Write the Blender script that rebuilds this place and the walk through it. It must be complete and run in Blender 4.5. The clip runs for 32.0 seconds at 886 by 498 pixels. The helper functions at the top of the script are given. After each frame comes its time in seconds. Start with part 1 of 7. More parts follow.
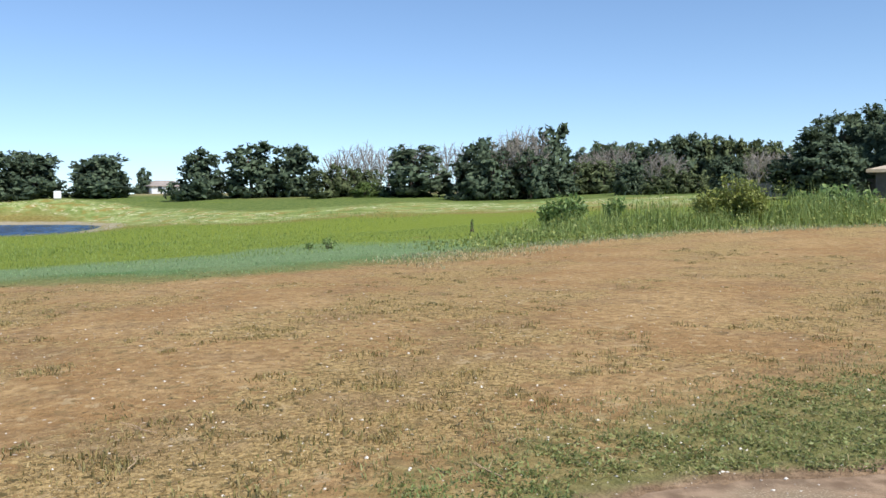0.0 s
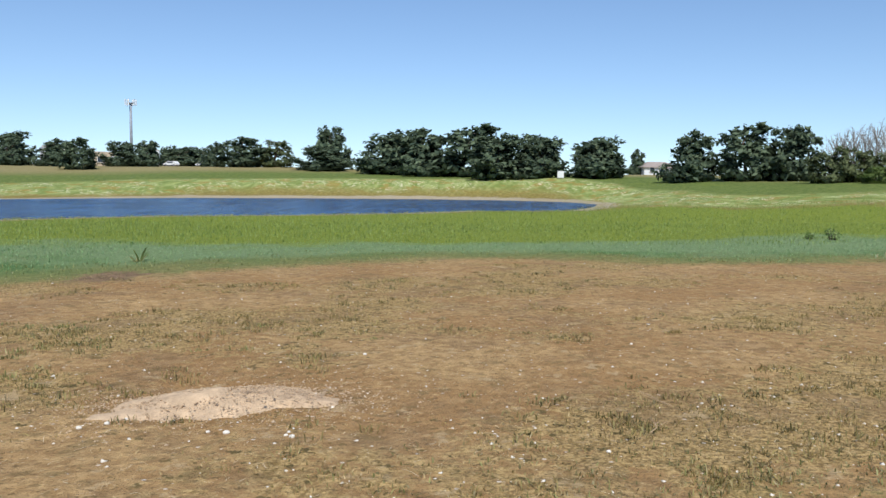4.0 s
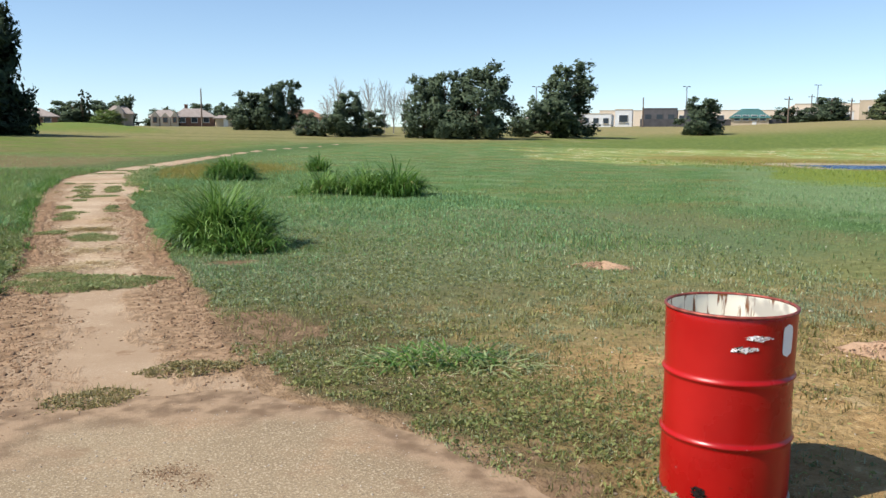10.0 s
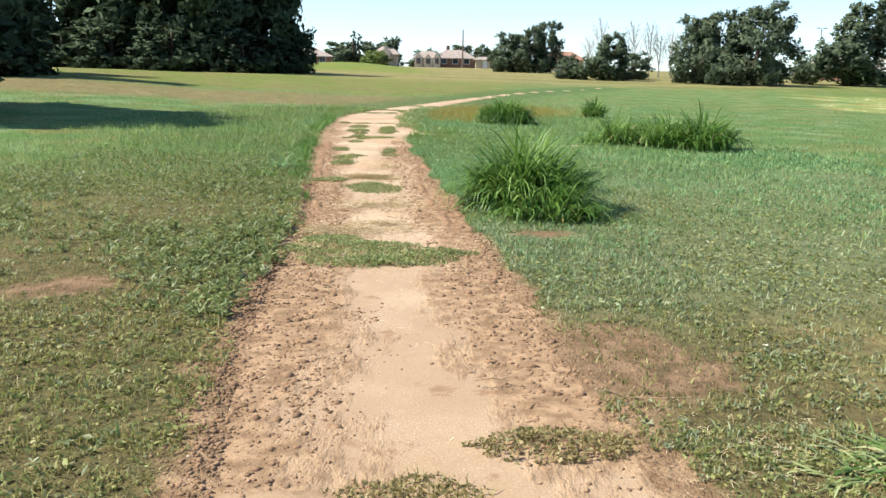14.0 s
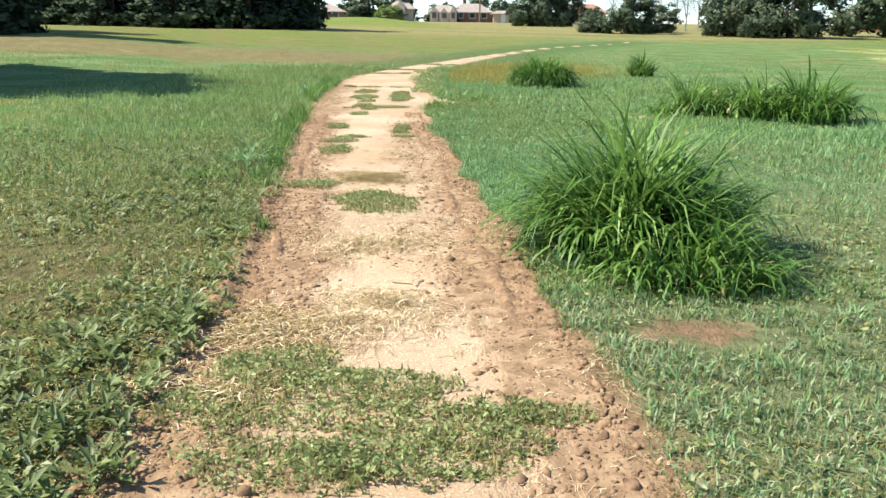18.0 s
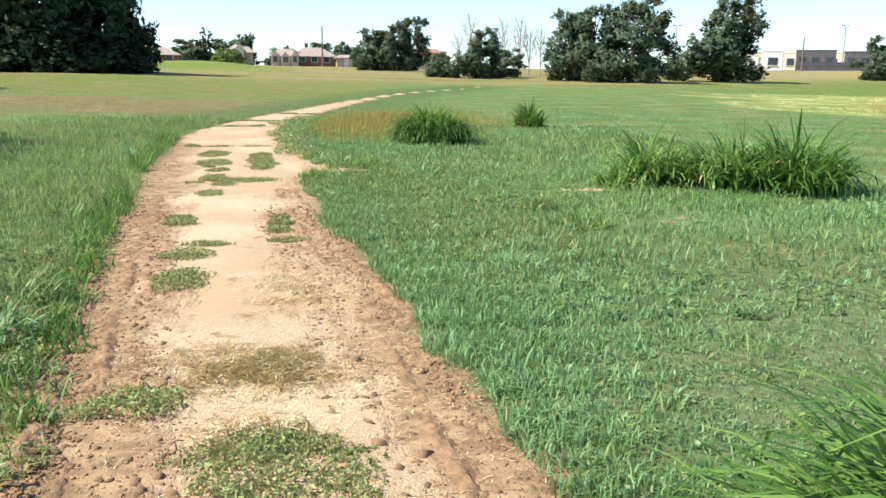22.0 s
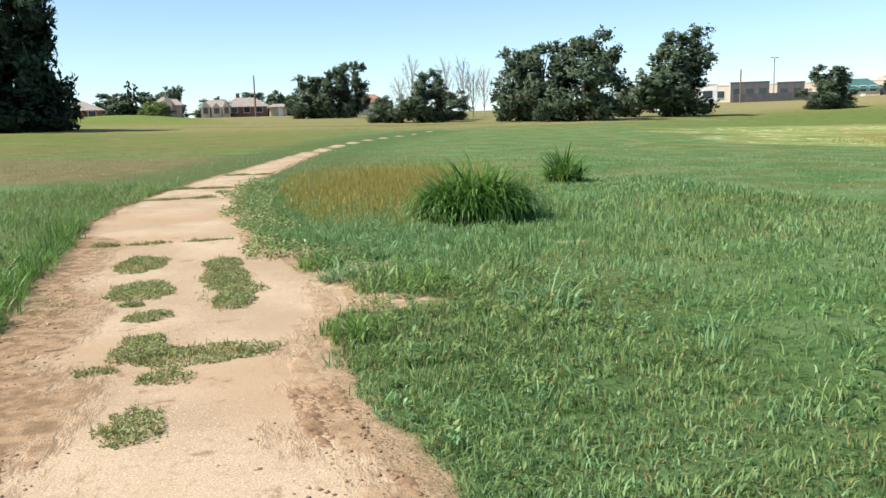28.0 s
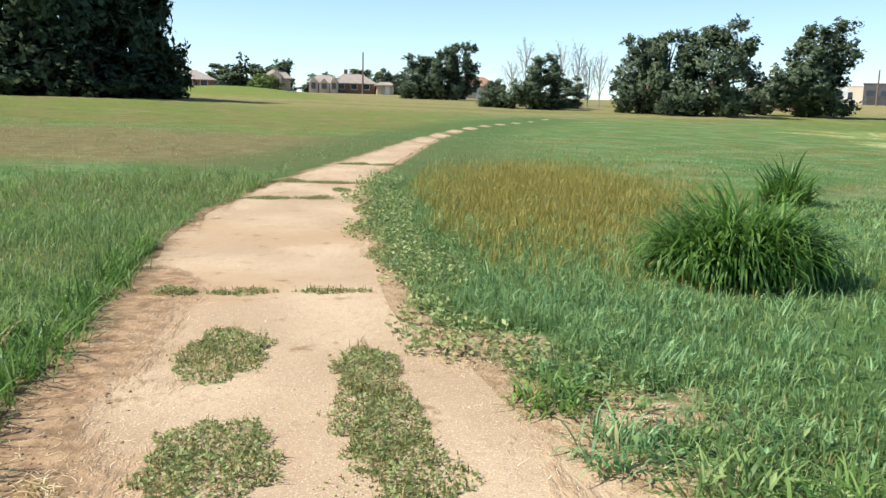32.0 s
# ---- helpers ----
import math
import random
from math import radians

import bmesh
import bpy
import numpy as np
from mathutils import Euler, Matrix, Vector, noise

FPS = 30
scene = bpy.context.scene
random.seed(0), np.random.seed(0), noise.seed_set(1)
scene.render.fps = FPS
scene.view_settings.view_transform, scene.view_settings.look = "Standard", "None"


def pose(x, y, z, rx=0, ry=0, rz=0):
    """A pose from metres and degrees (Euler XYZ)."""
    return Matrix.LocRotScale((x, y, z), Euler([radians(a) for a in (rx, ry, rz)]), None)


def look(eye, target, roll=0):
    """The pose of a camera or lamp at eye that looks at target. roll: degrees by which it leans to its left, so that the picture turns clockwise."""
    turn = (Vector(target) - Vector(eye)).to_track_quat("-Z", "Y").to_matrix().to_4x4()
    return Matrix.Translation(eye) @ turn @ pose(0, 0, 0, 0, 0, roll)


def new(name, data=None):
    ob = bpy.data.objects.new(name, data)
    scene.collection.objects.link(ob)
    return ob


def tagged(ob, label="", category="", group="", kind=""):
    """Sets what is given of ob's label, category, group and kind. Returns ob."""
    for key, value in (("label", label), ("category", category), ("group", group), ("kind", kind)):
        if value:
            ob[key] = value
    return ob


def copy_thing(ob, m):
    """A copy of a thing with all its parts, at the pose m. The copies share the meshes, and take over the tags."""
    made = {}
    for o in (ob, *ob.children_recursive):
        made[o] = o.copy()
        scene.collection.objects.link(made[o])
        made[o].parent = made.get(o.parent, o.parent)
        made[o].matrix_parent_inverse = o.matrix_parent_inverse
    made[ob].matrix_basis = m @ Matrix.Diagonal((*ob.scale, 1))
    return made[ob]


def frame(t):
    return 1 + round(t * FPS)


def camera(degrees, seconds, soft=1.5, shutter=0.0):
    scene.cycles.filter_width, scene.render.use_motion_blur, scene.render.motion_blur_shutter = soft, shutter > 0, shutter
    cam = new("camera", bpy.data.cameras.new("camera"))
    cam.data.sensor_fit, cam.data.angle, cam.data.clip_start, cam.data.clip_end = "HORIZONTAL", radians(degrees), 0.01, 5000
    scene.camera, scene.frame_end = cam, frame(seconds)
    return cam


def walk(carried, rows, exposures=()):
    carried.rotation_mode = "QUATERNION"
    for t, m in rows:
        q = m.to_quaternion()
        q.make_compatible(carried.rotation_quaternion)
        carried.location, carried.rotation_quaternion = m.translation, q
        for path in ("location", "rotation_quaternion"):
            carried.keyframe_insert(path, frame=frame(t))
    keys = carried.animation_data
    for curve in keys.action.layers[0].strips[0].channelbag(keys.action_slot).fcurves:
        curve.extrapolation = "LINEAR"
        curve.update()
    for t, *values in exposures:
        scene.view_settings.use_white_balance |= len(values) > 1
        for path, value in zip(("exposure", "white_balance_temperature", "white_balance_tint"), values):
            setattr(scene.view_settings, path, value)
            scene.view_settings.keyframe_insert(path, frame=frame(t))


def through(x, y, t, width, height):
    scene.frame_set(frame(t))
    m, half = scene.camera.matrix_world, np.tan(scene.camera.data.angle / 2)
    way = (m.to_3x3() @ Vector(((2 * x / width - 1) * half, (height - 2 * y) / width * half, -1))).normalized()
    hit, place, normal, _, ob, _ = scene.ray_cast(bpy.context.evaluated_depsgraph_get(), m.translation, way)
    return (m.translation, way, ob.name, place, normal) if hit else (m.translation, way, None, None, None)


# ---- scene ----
cam = camera(55.2, 32.0, soft=1.5)
PATH = [
    (0, (1.584, -3.995, 1.540), (3.284, -5.041, 1.427), -0.8),
    (0.5, (1.512, -3.867, 1.565), (3.274, -4.806, 1.449), 0.4),
    (1, (1.453, -3.765, 1.582), (3.275, -4.579, 1.450), -0.4),
    (1.5, (1.400, -3.708, 1.587), (3.276, -4.385, 1.439), -0.9),
    (2, (1.389, -3.662, 1.582), (3.306, -4.206, 1.420), -1.1),
    (2.5, (1.404, -3.642, 1.581), (3.355, -4.043, 1.397), -0.7),
    (4.5, (1.049, -3.588, 1.672), (3.036, -3.428, 1.518), 0.8),
    (5, (1.020, -3.516, 1.664), (2.984, -3.179, 1.497), 0.8),
    (5.5, (0.866, -3.324, 1.674), (2.766, -2.719, 1.514), 0.7),
    (6, (0.808, -3.181, 1.681), (2.623, -2.362, 1.494), 0.4),
    (6.5, (0.752, -3.099, 1.679), (2.489, -2.129, 1.471), 0.5),
    (7, (0.785, -3.039, 1.672), (2.383, -1.861, 1.431), 0.4),
    (7.5, (0.843, -2.914, 1.671), (2.290, -1.563, 1.386), 1.2),
    (8, (0.843, -2.650, 1.684), (2.202, -1.208, 1.411), 1.9),
    (8.5, (0.680, -2.443, 1.649), (1.912, -0.888, 1.388), 0.5),
    (9, (0.584, -2.257, 1.658), (1.601, -0.559, 1.366), 1.9),
    (9.5, (0.548, -1.987, 1.651), (1.313, -0.162, 1.367), 1.3),
    (10, (0.413, -1.731, 1.661), (0.984, 0.166, 1.388), 0.2),
    (10.5, (0.300, -1.577, 1.624), (0.790, 0.324, 1.243), 1.5),
    (11, (0.263, -1.410, 1.611), (0.436, 0.542, 1.212), 0.7),
    (11.5, (0.212, -1.146, 1.609), (0.202, 0.804, 1.167), 2.2),
    (12, (0.108, -0.806, 1.605), (0.170, 1.147, 1.179), -0.3),
    (12.5, (0.035, -0.399, 1.586), (0.022, 1.564, 1.204), 1.0),
    (13, (0.000, -0.000, 1.584), (-0.002, 1.961, 1.190), 1.1),
    (13.5, (-0.094, 0.428, 1.576), (0.040, 2.374, 1.134), -1.0),
    (14, (-0.103, 0.881, 1.570), (-0.099, 2.839, 1.163), 1.1),
    (14.5, (-0.157, 1.397, 1.552), (-0.050, 3.357, 1.164), 1.7),
    (16.5, (-0.141, 3.569, 1.524), (-0.133, 5.518, 1.075), 1.2),
    (17, (-0.194, 4.091, 1.499), (-0.175, 6.050, 1.095), 0.1),
    (17.5, (-0.262, 4.597, 1.485), (-0.336, 6.546, 1.040), -0.0),
    (18, (-0.325, 5.106, 1.488), (-0.358, 7.041, 0.983), 0.6),
    (18.5, (-0.321, 5.654, 1.504), (-0.273, 7.603, 1.058), -1.0),
    (19, (-0.428, 6.213, 1.500), (-0.419, 8.165, 1.068), 1.4),
    (19.5, (-0.544, 6.814, 1.502), (-0.374, 8.754, 1.047), -1.0),
    (20, (-0.643, 7.326, 1.489), (-0.559, 9.262, 0.991), -1.2),
    (20.5, (-0.775, 7.843, 1.482), (-0.583, 9.776, 1.005), -1.6),
    (21, (-0.860, 8.302, 1.489), (-0.734, 10.223, 0.949), -1.0),
    (21.5, (-0.878, 8.807, 1.503), (-0.742, 10.747, 1.034), 0.9),
    (22, (-0.940, 9.323, 1.500), (-0.616, 11.255, 1.095), 0.7),
    (22.5, (-1.041, 9.873, 1.522), (-0.920, 11.828, 1.115), 0.5),
    (23, (-1.084, 10.493, 1.483), (-0.760, 12.421, 1.061), -0.8),
    (24, (-1.086, 11.594, 1.516), (-0.816, 13.544, 1.160), -0.2),
    (24.5, (-1.086, 12.165, 1.508), (-0.738, 14.100, 1.138), -1.4),
    (26.5, (-1.459, 14.214, 1.504), (-1.013, 16.131, 1.147), -0.6),
    (27, (-1.508, 14.763, 1.490), (-1.098, 16.702, 1.221), -0.5),
    (27.5, (-1.523, 15.354, 1.508), (-1.053, 17.282, 1.258), -0.8),
    (28, (-1.511, 15.829, 1.482), (-1.041, 17.749, 1.176), -1.5),
    (28.5, (-1.544, 16.304, 1.501), (-1.290, 18.258, 1.160), 0.4),
    (29, (-1.606, 16.834, 1.521), (-1.292, 18.772, 1.140), -0.3),
    (29.5, (-1.620, 17.303, 1.505), (-1.497, 19.255, 1.088), -0.0),
    (30, (-1.671, 17.923, 1.553), (-1.495, 19.879, 1.178), -1.1),
    (30.5, (-1.701, 18.521, 1.514), (-1.492, 20.484, 1.193), -1.4),
    (31, (-1.772, 19.064, 1.506), (-1.490, 21.017, 1.177), 0.6),
    (31.5, (-1.838, 19.680, 1.515), (-1.428, 21.607, 1.167), -0.7),
    (32, (-1.862, 20.221, 1.543), (-1.607, 22.175, 1.201), 1.5),
]
walk(cam, [(t, look(eye, target, roll)) for t, eye, target, roll in PATH], exposures=[(0, 0.27, 5960, 10), (2.5, 0.12, 5950, 10), (5.5, -0.03, 5930, 10), (8, 0.03, 6120, 10), (9.5, 0.3, 6300, 10), (11, 0.42, 6500, 8), (12, 0.76, 6600, 9), (14.5, 0.86, 6600, 8), (17, 1.0, 6600, 6), (21, 0.92, 6600, 6), (24.5, 0.82, 6600, 5), (27, 0.6, 6500, 6), (29.5, 0.58, 6500, 6), (32, 0.62, 6500, 6)])

# ---- light ----
SUN_EL, SUN_TO = radians(50), Vector((1.0, 0.12, 0.0)).normalized()
sun = new("sun", bpy.data.lights.new("sun", "SUN"))
sun.data.energy, sun.data.angle, sun.data.color = 5.0, radians(0.53), (1.0, 0.93, 0.83)
sun.matrix_world = look((0, 0, 60), Vector((0, 0, 60)) + SUN_TO * math.cos(SUN_EL) - Vector((0, 0, math.sin(SUN_EL))))
world = bpy.data.worlds.new("world")
scene.world = world
world.use_nodes = True
_wn = world.node_tree.nodes
_sky = _wn.new("ShaderNodeTexSky")
_sky.sky_type, _sky.sun_disc = "NISHITA", False
_sky.sun_elevation, _sky.sun_rotation = SUN_EL, math.atan2(-SUN_TO.x, -SUN_TO.y)
_sky.altitude, _sky.air_density, _sky.dust_density, _sky.ozone_density = 900, 1.0, 0.0, 2.0
# the clear air over the plain keeps its blue close to the horizon
_co, _mp = _wn.new("ShaderNodeTexCoord"), _wn.new("ShaderNodeMapping")
_mp.inputs["Location"].default_value, _mp.inputs["Scale"].default_value = (0, 0, 0.035), (1, 1, 0.95)
world.node_tree.links.new(_co.outputs["Generated"], _mp.inputs[0])
world.node_tree.links.new(_mp.outputs[0], _sky.inputs[0])
world.node_tree.links.new(_sky.outputs[0], _wn["Background"].inputs[0])
_wn["Background"].inputs[1].default_value = 0.124


# ---- material tools ----
class Nodes:
    """Short hand for building one node material."""

    def __init__(self, name):
        self.m = bpy.data.materials.new(name)
        self.m.use_nodes = True
        self.t = self.m.node_tree
        self.b = self.t.nodes["Principled BSDF"]
        self.b.inputs["Specular IOR Level"].default_value = 0.25

    def put(self, socket, v):
        if isinstance(v, bpy.types.NodeSocket):
            self.t.links.new(v, socket)
        elif isinstance(v, (tuple, list)) and socket.type == "RGBA":
            socket.default_value = (*v[:3], 1.0)
        else:
            socket.default_value = v

    def attr(self, name):
        n = self.t.nodes.new("ShaderNodeAttribute")
        n.attribute_name = name
        return n.outputs["Fac"]

    def pos(self, sx=1, sy=1, sz=1, turn=0.0):
        g = self.t.nodes.new("ShaderNodeNewGeometry")
        mp = self.t.nodes.new("ShaderNodeMapping")
        self.put(mp.inputs[0], g.outputs["Position"])
        mp.inputs["Scale"].default_value = (sx, sy, sz)
        mp.inputs["Rotation"].default_value = (0, 0, turn)
        return mp.outputs[0]

    def local(self):
        return self.t.nodes.new("ShaderNodeTexCoord").outputs["Object"]

    def island(self):
        return self.t.nodes.new("ShaderNodeNewGeometry").outputs["Random Per Island"]

    def rnd(self):
        return self.t.nodes.new("ShaderNodeObjectInfo").outputs["Random"]

    def noise(self, scale, detail=3.0, rough=0.55, vec=None, warp=0.0):
        n = self.t.nodes.new("ShaderNodeTexNoise")
        self.put(n.inputs["Vector"], vec if vec is not None else self.pos())
        self.put(n.inputs["Scale"], scale), self.put(n.inputs["Detail"], detail), self.put(n.inputs["Roughness"], rough)
        self.put(n.inputs["Distortion"], warp)
        return n.outputs["Fac"]

    def voro(self, scale, vec=None):
        n = self.t.nodes.new("ShaderNodeTexVoronoi")
        self.put(n.inputs["Vector"], vec if vec is not None else self.pos())
        self.put(n.inputs["Scale"], scale)
        return n.outputs["Distance"]

    def math(self, op, a, b=0.0, c=0.0):
        n = self.t.nodes.new("ShaderNodeMath")
        n.operation = op
        for s, v in zip(n.inputs, (a, b, c)):
            self.put(s, v)
        return n.outputs[0]

    def step(self, v, lo, hi, a=0.0, b=1.0):
        n = self.t.nodes.new("ShaderNodeMapRange")
        n.interpolation_type = "SMOOTHSTEP"
        for s, x in zip(n.inputs, (v, lo, hi, a, b)):
            self.put(s, x)
        return n.outputs[0]

    def mix(self, f, a, b):
        n = self.t.nodes.new("ShaderNodeMix")
        n.data_type = "RGBA"
        self.put(n.inputs[0], f), self.put(n.inputs[6], a), self.put(n.inputs[7], b)
        return n.outputs[2]

    def bump(self, h, strength=0.5, dist=0.02):
        n = self.t.nodes.new("ShaderNodeBump")
        self.put(n.inputs["Height"], h), self.put(n.inputs["Strength"], strength), self.put(n.inputs["Distance"], dist)
        self.put(self.b.inputs["Normal"], n.outputs[0])

    def done(self, color, rough=0.9, metal=0.0, spec=None):
        self.put(self.b.inputs["Base Color"], color), self.put(self.b.inputs["Roughness"], rough), self.put(self.b.inputs["Metallic"], metal)
        if spec is not None:
            self.b.inputs["Specular IOR Level"].default_value = spec
        return self.m


def simple(name, color, rough=0.8, metal=0.0, vary=0.25, scale=3.0, bump=0.0, spec=None):
    """Paint, wood or metal with grain and blotches at two scales."""
    n = Nodes(name)
    p = n.local()
    a, b = n.noise(scale, 4, vec=p), n.noise(scale * 9, 3, vec=p)
    f = n.math("ADD", n.math("MULTIPLY", a, 0.65), n.math("MULTIPLY", b, 0.35))
    dark, light = tuple(c * (1 - vary) for c in color), tuple(min(1, c * (1 + vary)) for c in color)
    col = n.mix(n.step(f, 0.3, 0.7), dark, light)
    if bump:
        n.bump(f, bump, 0.02)
    return n.done(col, rough, metal, spec)


def leafy(name, dark, light, scale=0.6, through=0.25, rough=0.5):
    """Leaves and blades: colour by leaf and by patch, some light passes through."""
    n = Nodes(name)
    f = n.math("ADD", n.math("MULTIPLY", n.island(), 0.7), n.math("MULTIPLY", n.noise(scale, 3), 0.5))
    col = n.mix(n.step(f, 0.25, 0.95), dark, light)
    n.done(col, rough, 0, 0.4 if rough < 0.6 else 0.1)
    tr = n.t.nodes.new("ShaderNodeBsdfTranslucent")
    n.put(tr.inputs[0], n.mix(0.5, col, light))
    mx = n.t.nodes.new("ShaderNodeMixShader")
    mx.inputs[0].default_value = through
    n.t.links.new(n.b.outputs[0], mx.inputs[1])
    n.t.links.new(tr.outputs[0], mx.inputs[2])
    n.t.links.new(mx.outputs[0], n.t.nodes["Material Output"].inputs[0])
    return n.m


# ---- mesh tools ----
def raw(name, verts, faces, material, parent=None, label="", smooth=False, normals=None):
    """One mesh object from arrays; faces all have the same number of corners, or are a list of lists."""
    me = bpy.data.meshes.new(name)
    if isinstance(faces, np.ndarray):
        k = faces.shape[1]
        me.vertices.add(len(verts)), me.loops.add(faces.size), me.polygons.add(len(faces))
        me.vertices.foreach_set("co", np.asarray(verts, np.float32).ravel())
        me.loops.foreach_set("vertex_index", faces.astype(np.int32).ravel())
        me.polygons.foreach_set("loop_start", np.arange(0, faces.size, k, dtype=np.int32))
        me.update(calc_edges=True)
    else:
        me.from_pydata([tuple(v) for v in verts], [], faces)
    me.materials.append(material)
    if smooth:
        me.polygons.foreach_set("use_smooth", np.ones(len(me.polygons), bool))
    if normals is not None:
        me.polygons.foreach_set("use_smooth", np.ones(len(me.polygons), bool))
        me.normals_split_custom_set_from_vertices(normals.tolist())
    ob = new(name, me)
    if parent is not None:
        ob.parent = parent
    return tagged(ob, label)


def part(name, bm, material, parent=None, label="", smooth=False):
    me = bpy.data.meshes.new(name)
    bm.to_mesh(me)
    bm.free()
    me.materials.append(material)
    if smooth:
        for p in me.polygons:
            p.use_smooth = True
    ob = new(name, me)
    if parent is not None:
        ob.parent = parent
    return tagged(ob, label)


def box(sx, sy, sz, at=(0, 0, 0), bevel=0.0, bm=None):
    """A box that stands on at, bevelled."""
    own = bmesh.new()
    bmesh.ops.create_cube(own, size=1.0, matrix=Matrix.Translation((at[0], at[1], at[2] + sz / 2)) @ Matrix.Diagonal((sx, sy, sz, 1)))
    if bevel:
        bmesh.ops.bevel(own, geom=own.edges[:], offset=bevel, segments=2, affect="EDGES")
    if bm is None:
        return own
    me = bpy.data.meshes.new("tmp")
    own.to_mesh(me), own.free()
    bm.from_mesh(me)
    bpy.data.meshes.remove(me)
    return bm


def tube(points, radii, sides=7, bm=None):
    """A tapered tube along points."""
    bm = bm or bmesh.new()
    rings = []
    for i, (p, r) in enumerate(zip(points, radii)):
        p = Vector(p)
        ahead = Vector(points[min(i + 1, len(points) - 1)]) - Vector(points[max(i - 1, 0)])
        side = ahead.orthogonal().normalized() if ahead.length > 1e-6 else Vector((1, 0, 0))
        if abs(ahead.normalized().z) > 0.6:
            side = (Vector((1, 0, 0)) - ahead * (ahead.x / ahead.length_squared)).normalized()
        other = ahead.cross(side).normalized()
        rings.append([bm.verts.new(p + (side * math.cos(a) + other * math.sin(a)) * r) for a in [2 * math.pi * k / sides for k in range(sides)]])
    for a, b in zip(rings, rings[1:]):
        for k in range(sides):
            bm.faces.new((a[k], a[(k + 1) % sides], b[(k + 1) % sides], b[k]))
    bm.faces.new(rings[0][::-1]), bm.faces.new(rings[-1])
    return bm


def lathe(profile, sides=40):
    """A turned shape from (radius, height) rows, open at both ends."""
    bm = bmesh.new()
    rings = [[bm.verts.new((r * math.cos(2 * math.pi * k / sides), r * math.sin(2 * math.pi * k / sides), z)) for k in range(sides)] for r, z in profile]
    for a, b in zip(rings, rings[1:]):
        for k in range(sides):
            bm.faces.new((a[k], a[(k + 1) % sides], b[(k + 1) % sides], b[k]))
    return bm


def empty(name, x, y, z, label, category, group="", turn=0.0):
    ob = new(name)
    ob.matrix_basis = pose(x, y, z, 0, 0, turn)
    return tagged(ob, label, category, group)


# ---- plan of the ground ----
BEAR = np.array([-180, -90, -40, -25, -12, -4, 3, 10, 20, 32, 45, 53, 66, 80, 90, 100, 110, 120, 127, 135, 146, 160, 180.0])
RADII = np.array([0, 15, 30, 60, 90, 120, 150, 200, 300, 600, 4500.0])
RISE = np.array([float(v) for v in (
    "0 0 .1 .5 1 1.5 2 2.5 3 4 4  0 .1 .4 1.2 1.8 2.2 2.5 3 3 4 4  0 0 .2 1.1 1.5 1.6 1.8 2 2.5 3 4  0 0 .1 .8 1.2 1.4 1.6 2 2.5 3 4  "
    "0 0 0 .15 .9 1.5 1.7 2.4 3 4 5  0 0 0 .05 .5 1.2 1.7 2.7 3.5 4 5  0 0 0 0 .4 1.0 1.7 2.7 3.5 4 5  0 0 0 -.05 .1 .8 1.6 2.6 3.5 4 5  "
    "0 0 -.1 -.3 .0 .8 1.3 2.3 3.5 5 6  0 0 -.15 -.5 -.4 .3 1.2 3 4 5 7  0 0 -.2 -.7 -.75 -.1 1.7 4.5 6 6 8  0 0 -.25 -.75 -.8 -.1 1.8 4.6 6.5 7 8  "
    "0 -.1 -.3 -.75 -.8 -.75 1.5 4.3 6.5 7 8  0 -.1 -.3 -.75 -.8 -.75 2 5 6.5 7 8  0 -.1 -.3 -.7 -.8 -.7 2.2 4.5 5.5 7 8  "
    "0 -.1 -.25 -.6 -.8 -.3 2.8 4 5 7 8  0 -.05 -.2 -.5 -.3 1.5 3.0 4 5 7 8  0 0 -.1 -.3 .8 2.3 3 4 5 7 8  0 0 -.1 0 1.0 2.0 2.8 4 5 7 8  "
    "0 0 -.05 .5 1.6 2.5 3 4 5 7 8  0 0 0 1.2 2 2.5 3 4 5 7 8  0 0 .1 .9 1.6 2 2.5 3 4 5 6  0 0 .1 .5 1 1.5 2 2.5 3 4 4").split()]).reshape(len(BEAR), len(RADII))
POND = np.array([(46, 27.5), (43.6, 29.5), (47.5, 38.6), (49, 45), (45.5, 48), (47, 55), (54, 52), (60, 50), (73, 53), (88, 54.5), (104, 52), (117, 42), (126, 34), (131, 20), (134, 2), (131, -12), (122, -20), (110, -22), (96, -19), (83, -14), (79.5, -9), (80, -5), (72, 0.5), (66, 8), (61, 18), (54, 24.5)], float)
DRY = np.array([(2.3, 6.2), (5.2, 6.4), (8, 5.4), (10.4, 6.2), (13.3, 5.5), (15.6, 3.2), (19, 0), (21.5, -3.5), (21.6, -5.4), (20, -8.4), (19.8, -11), (20.9, -15.3), (23.6, -20.8), (24.6, -25), (23.6, -28.3), (22.2, -29.9), (20.9, -32.6), (19.8, -35.5), (14, -46), (7, -46), (6.5, -16), (5.5, -10.4), (5.8, -8.8), (5.45, -7.2), (5.3, -6.5), (4.4, -4.5), (3.3, -2), (2.75, 0.2), (2.5, 2.2), (2.3, 4)], float)
EDGE_Y = np.array([3.5, 5.5, 8.7, 11.5, 14.5, 17.5, 21, 21.7, 22.3, 23, 23.7, 24.5, 26.3, 30, 33, 36.5, 43, 49, 56, 63, 71, 85, 95.0])
EDGE_L = np.array([-0.96, -1.32, -1.56, -1.82, -2.32, -2.68, -3.05, -3.14, -3.22, -3.3, -3.37, -3.43, -3.52, -3.66, -3.35, -2.8, -1.2, 0.12, 1.65, 3.6, 6.4, 12.2, 16.7])
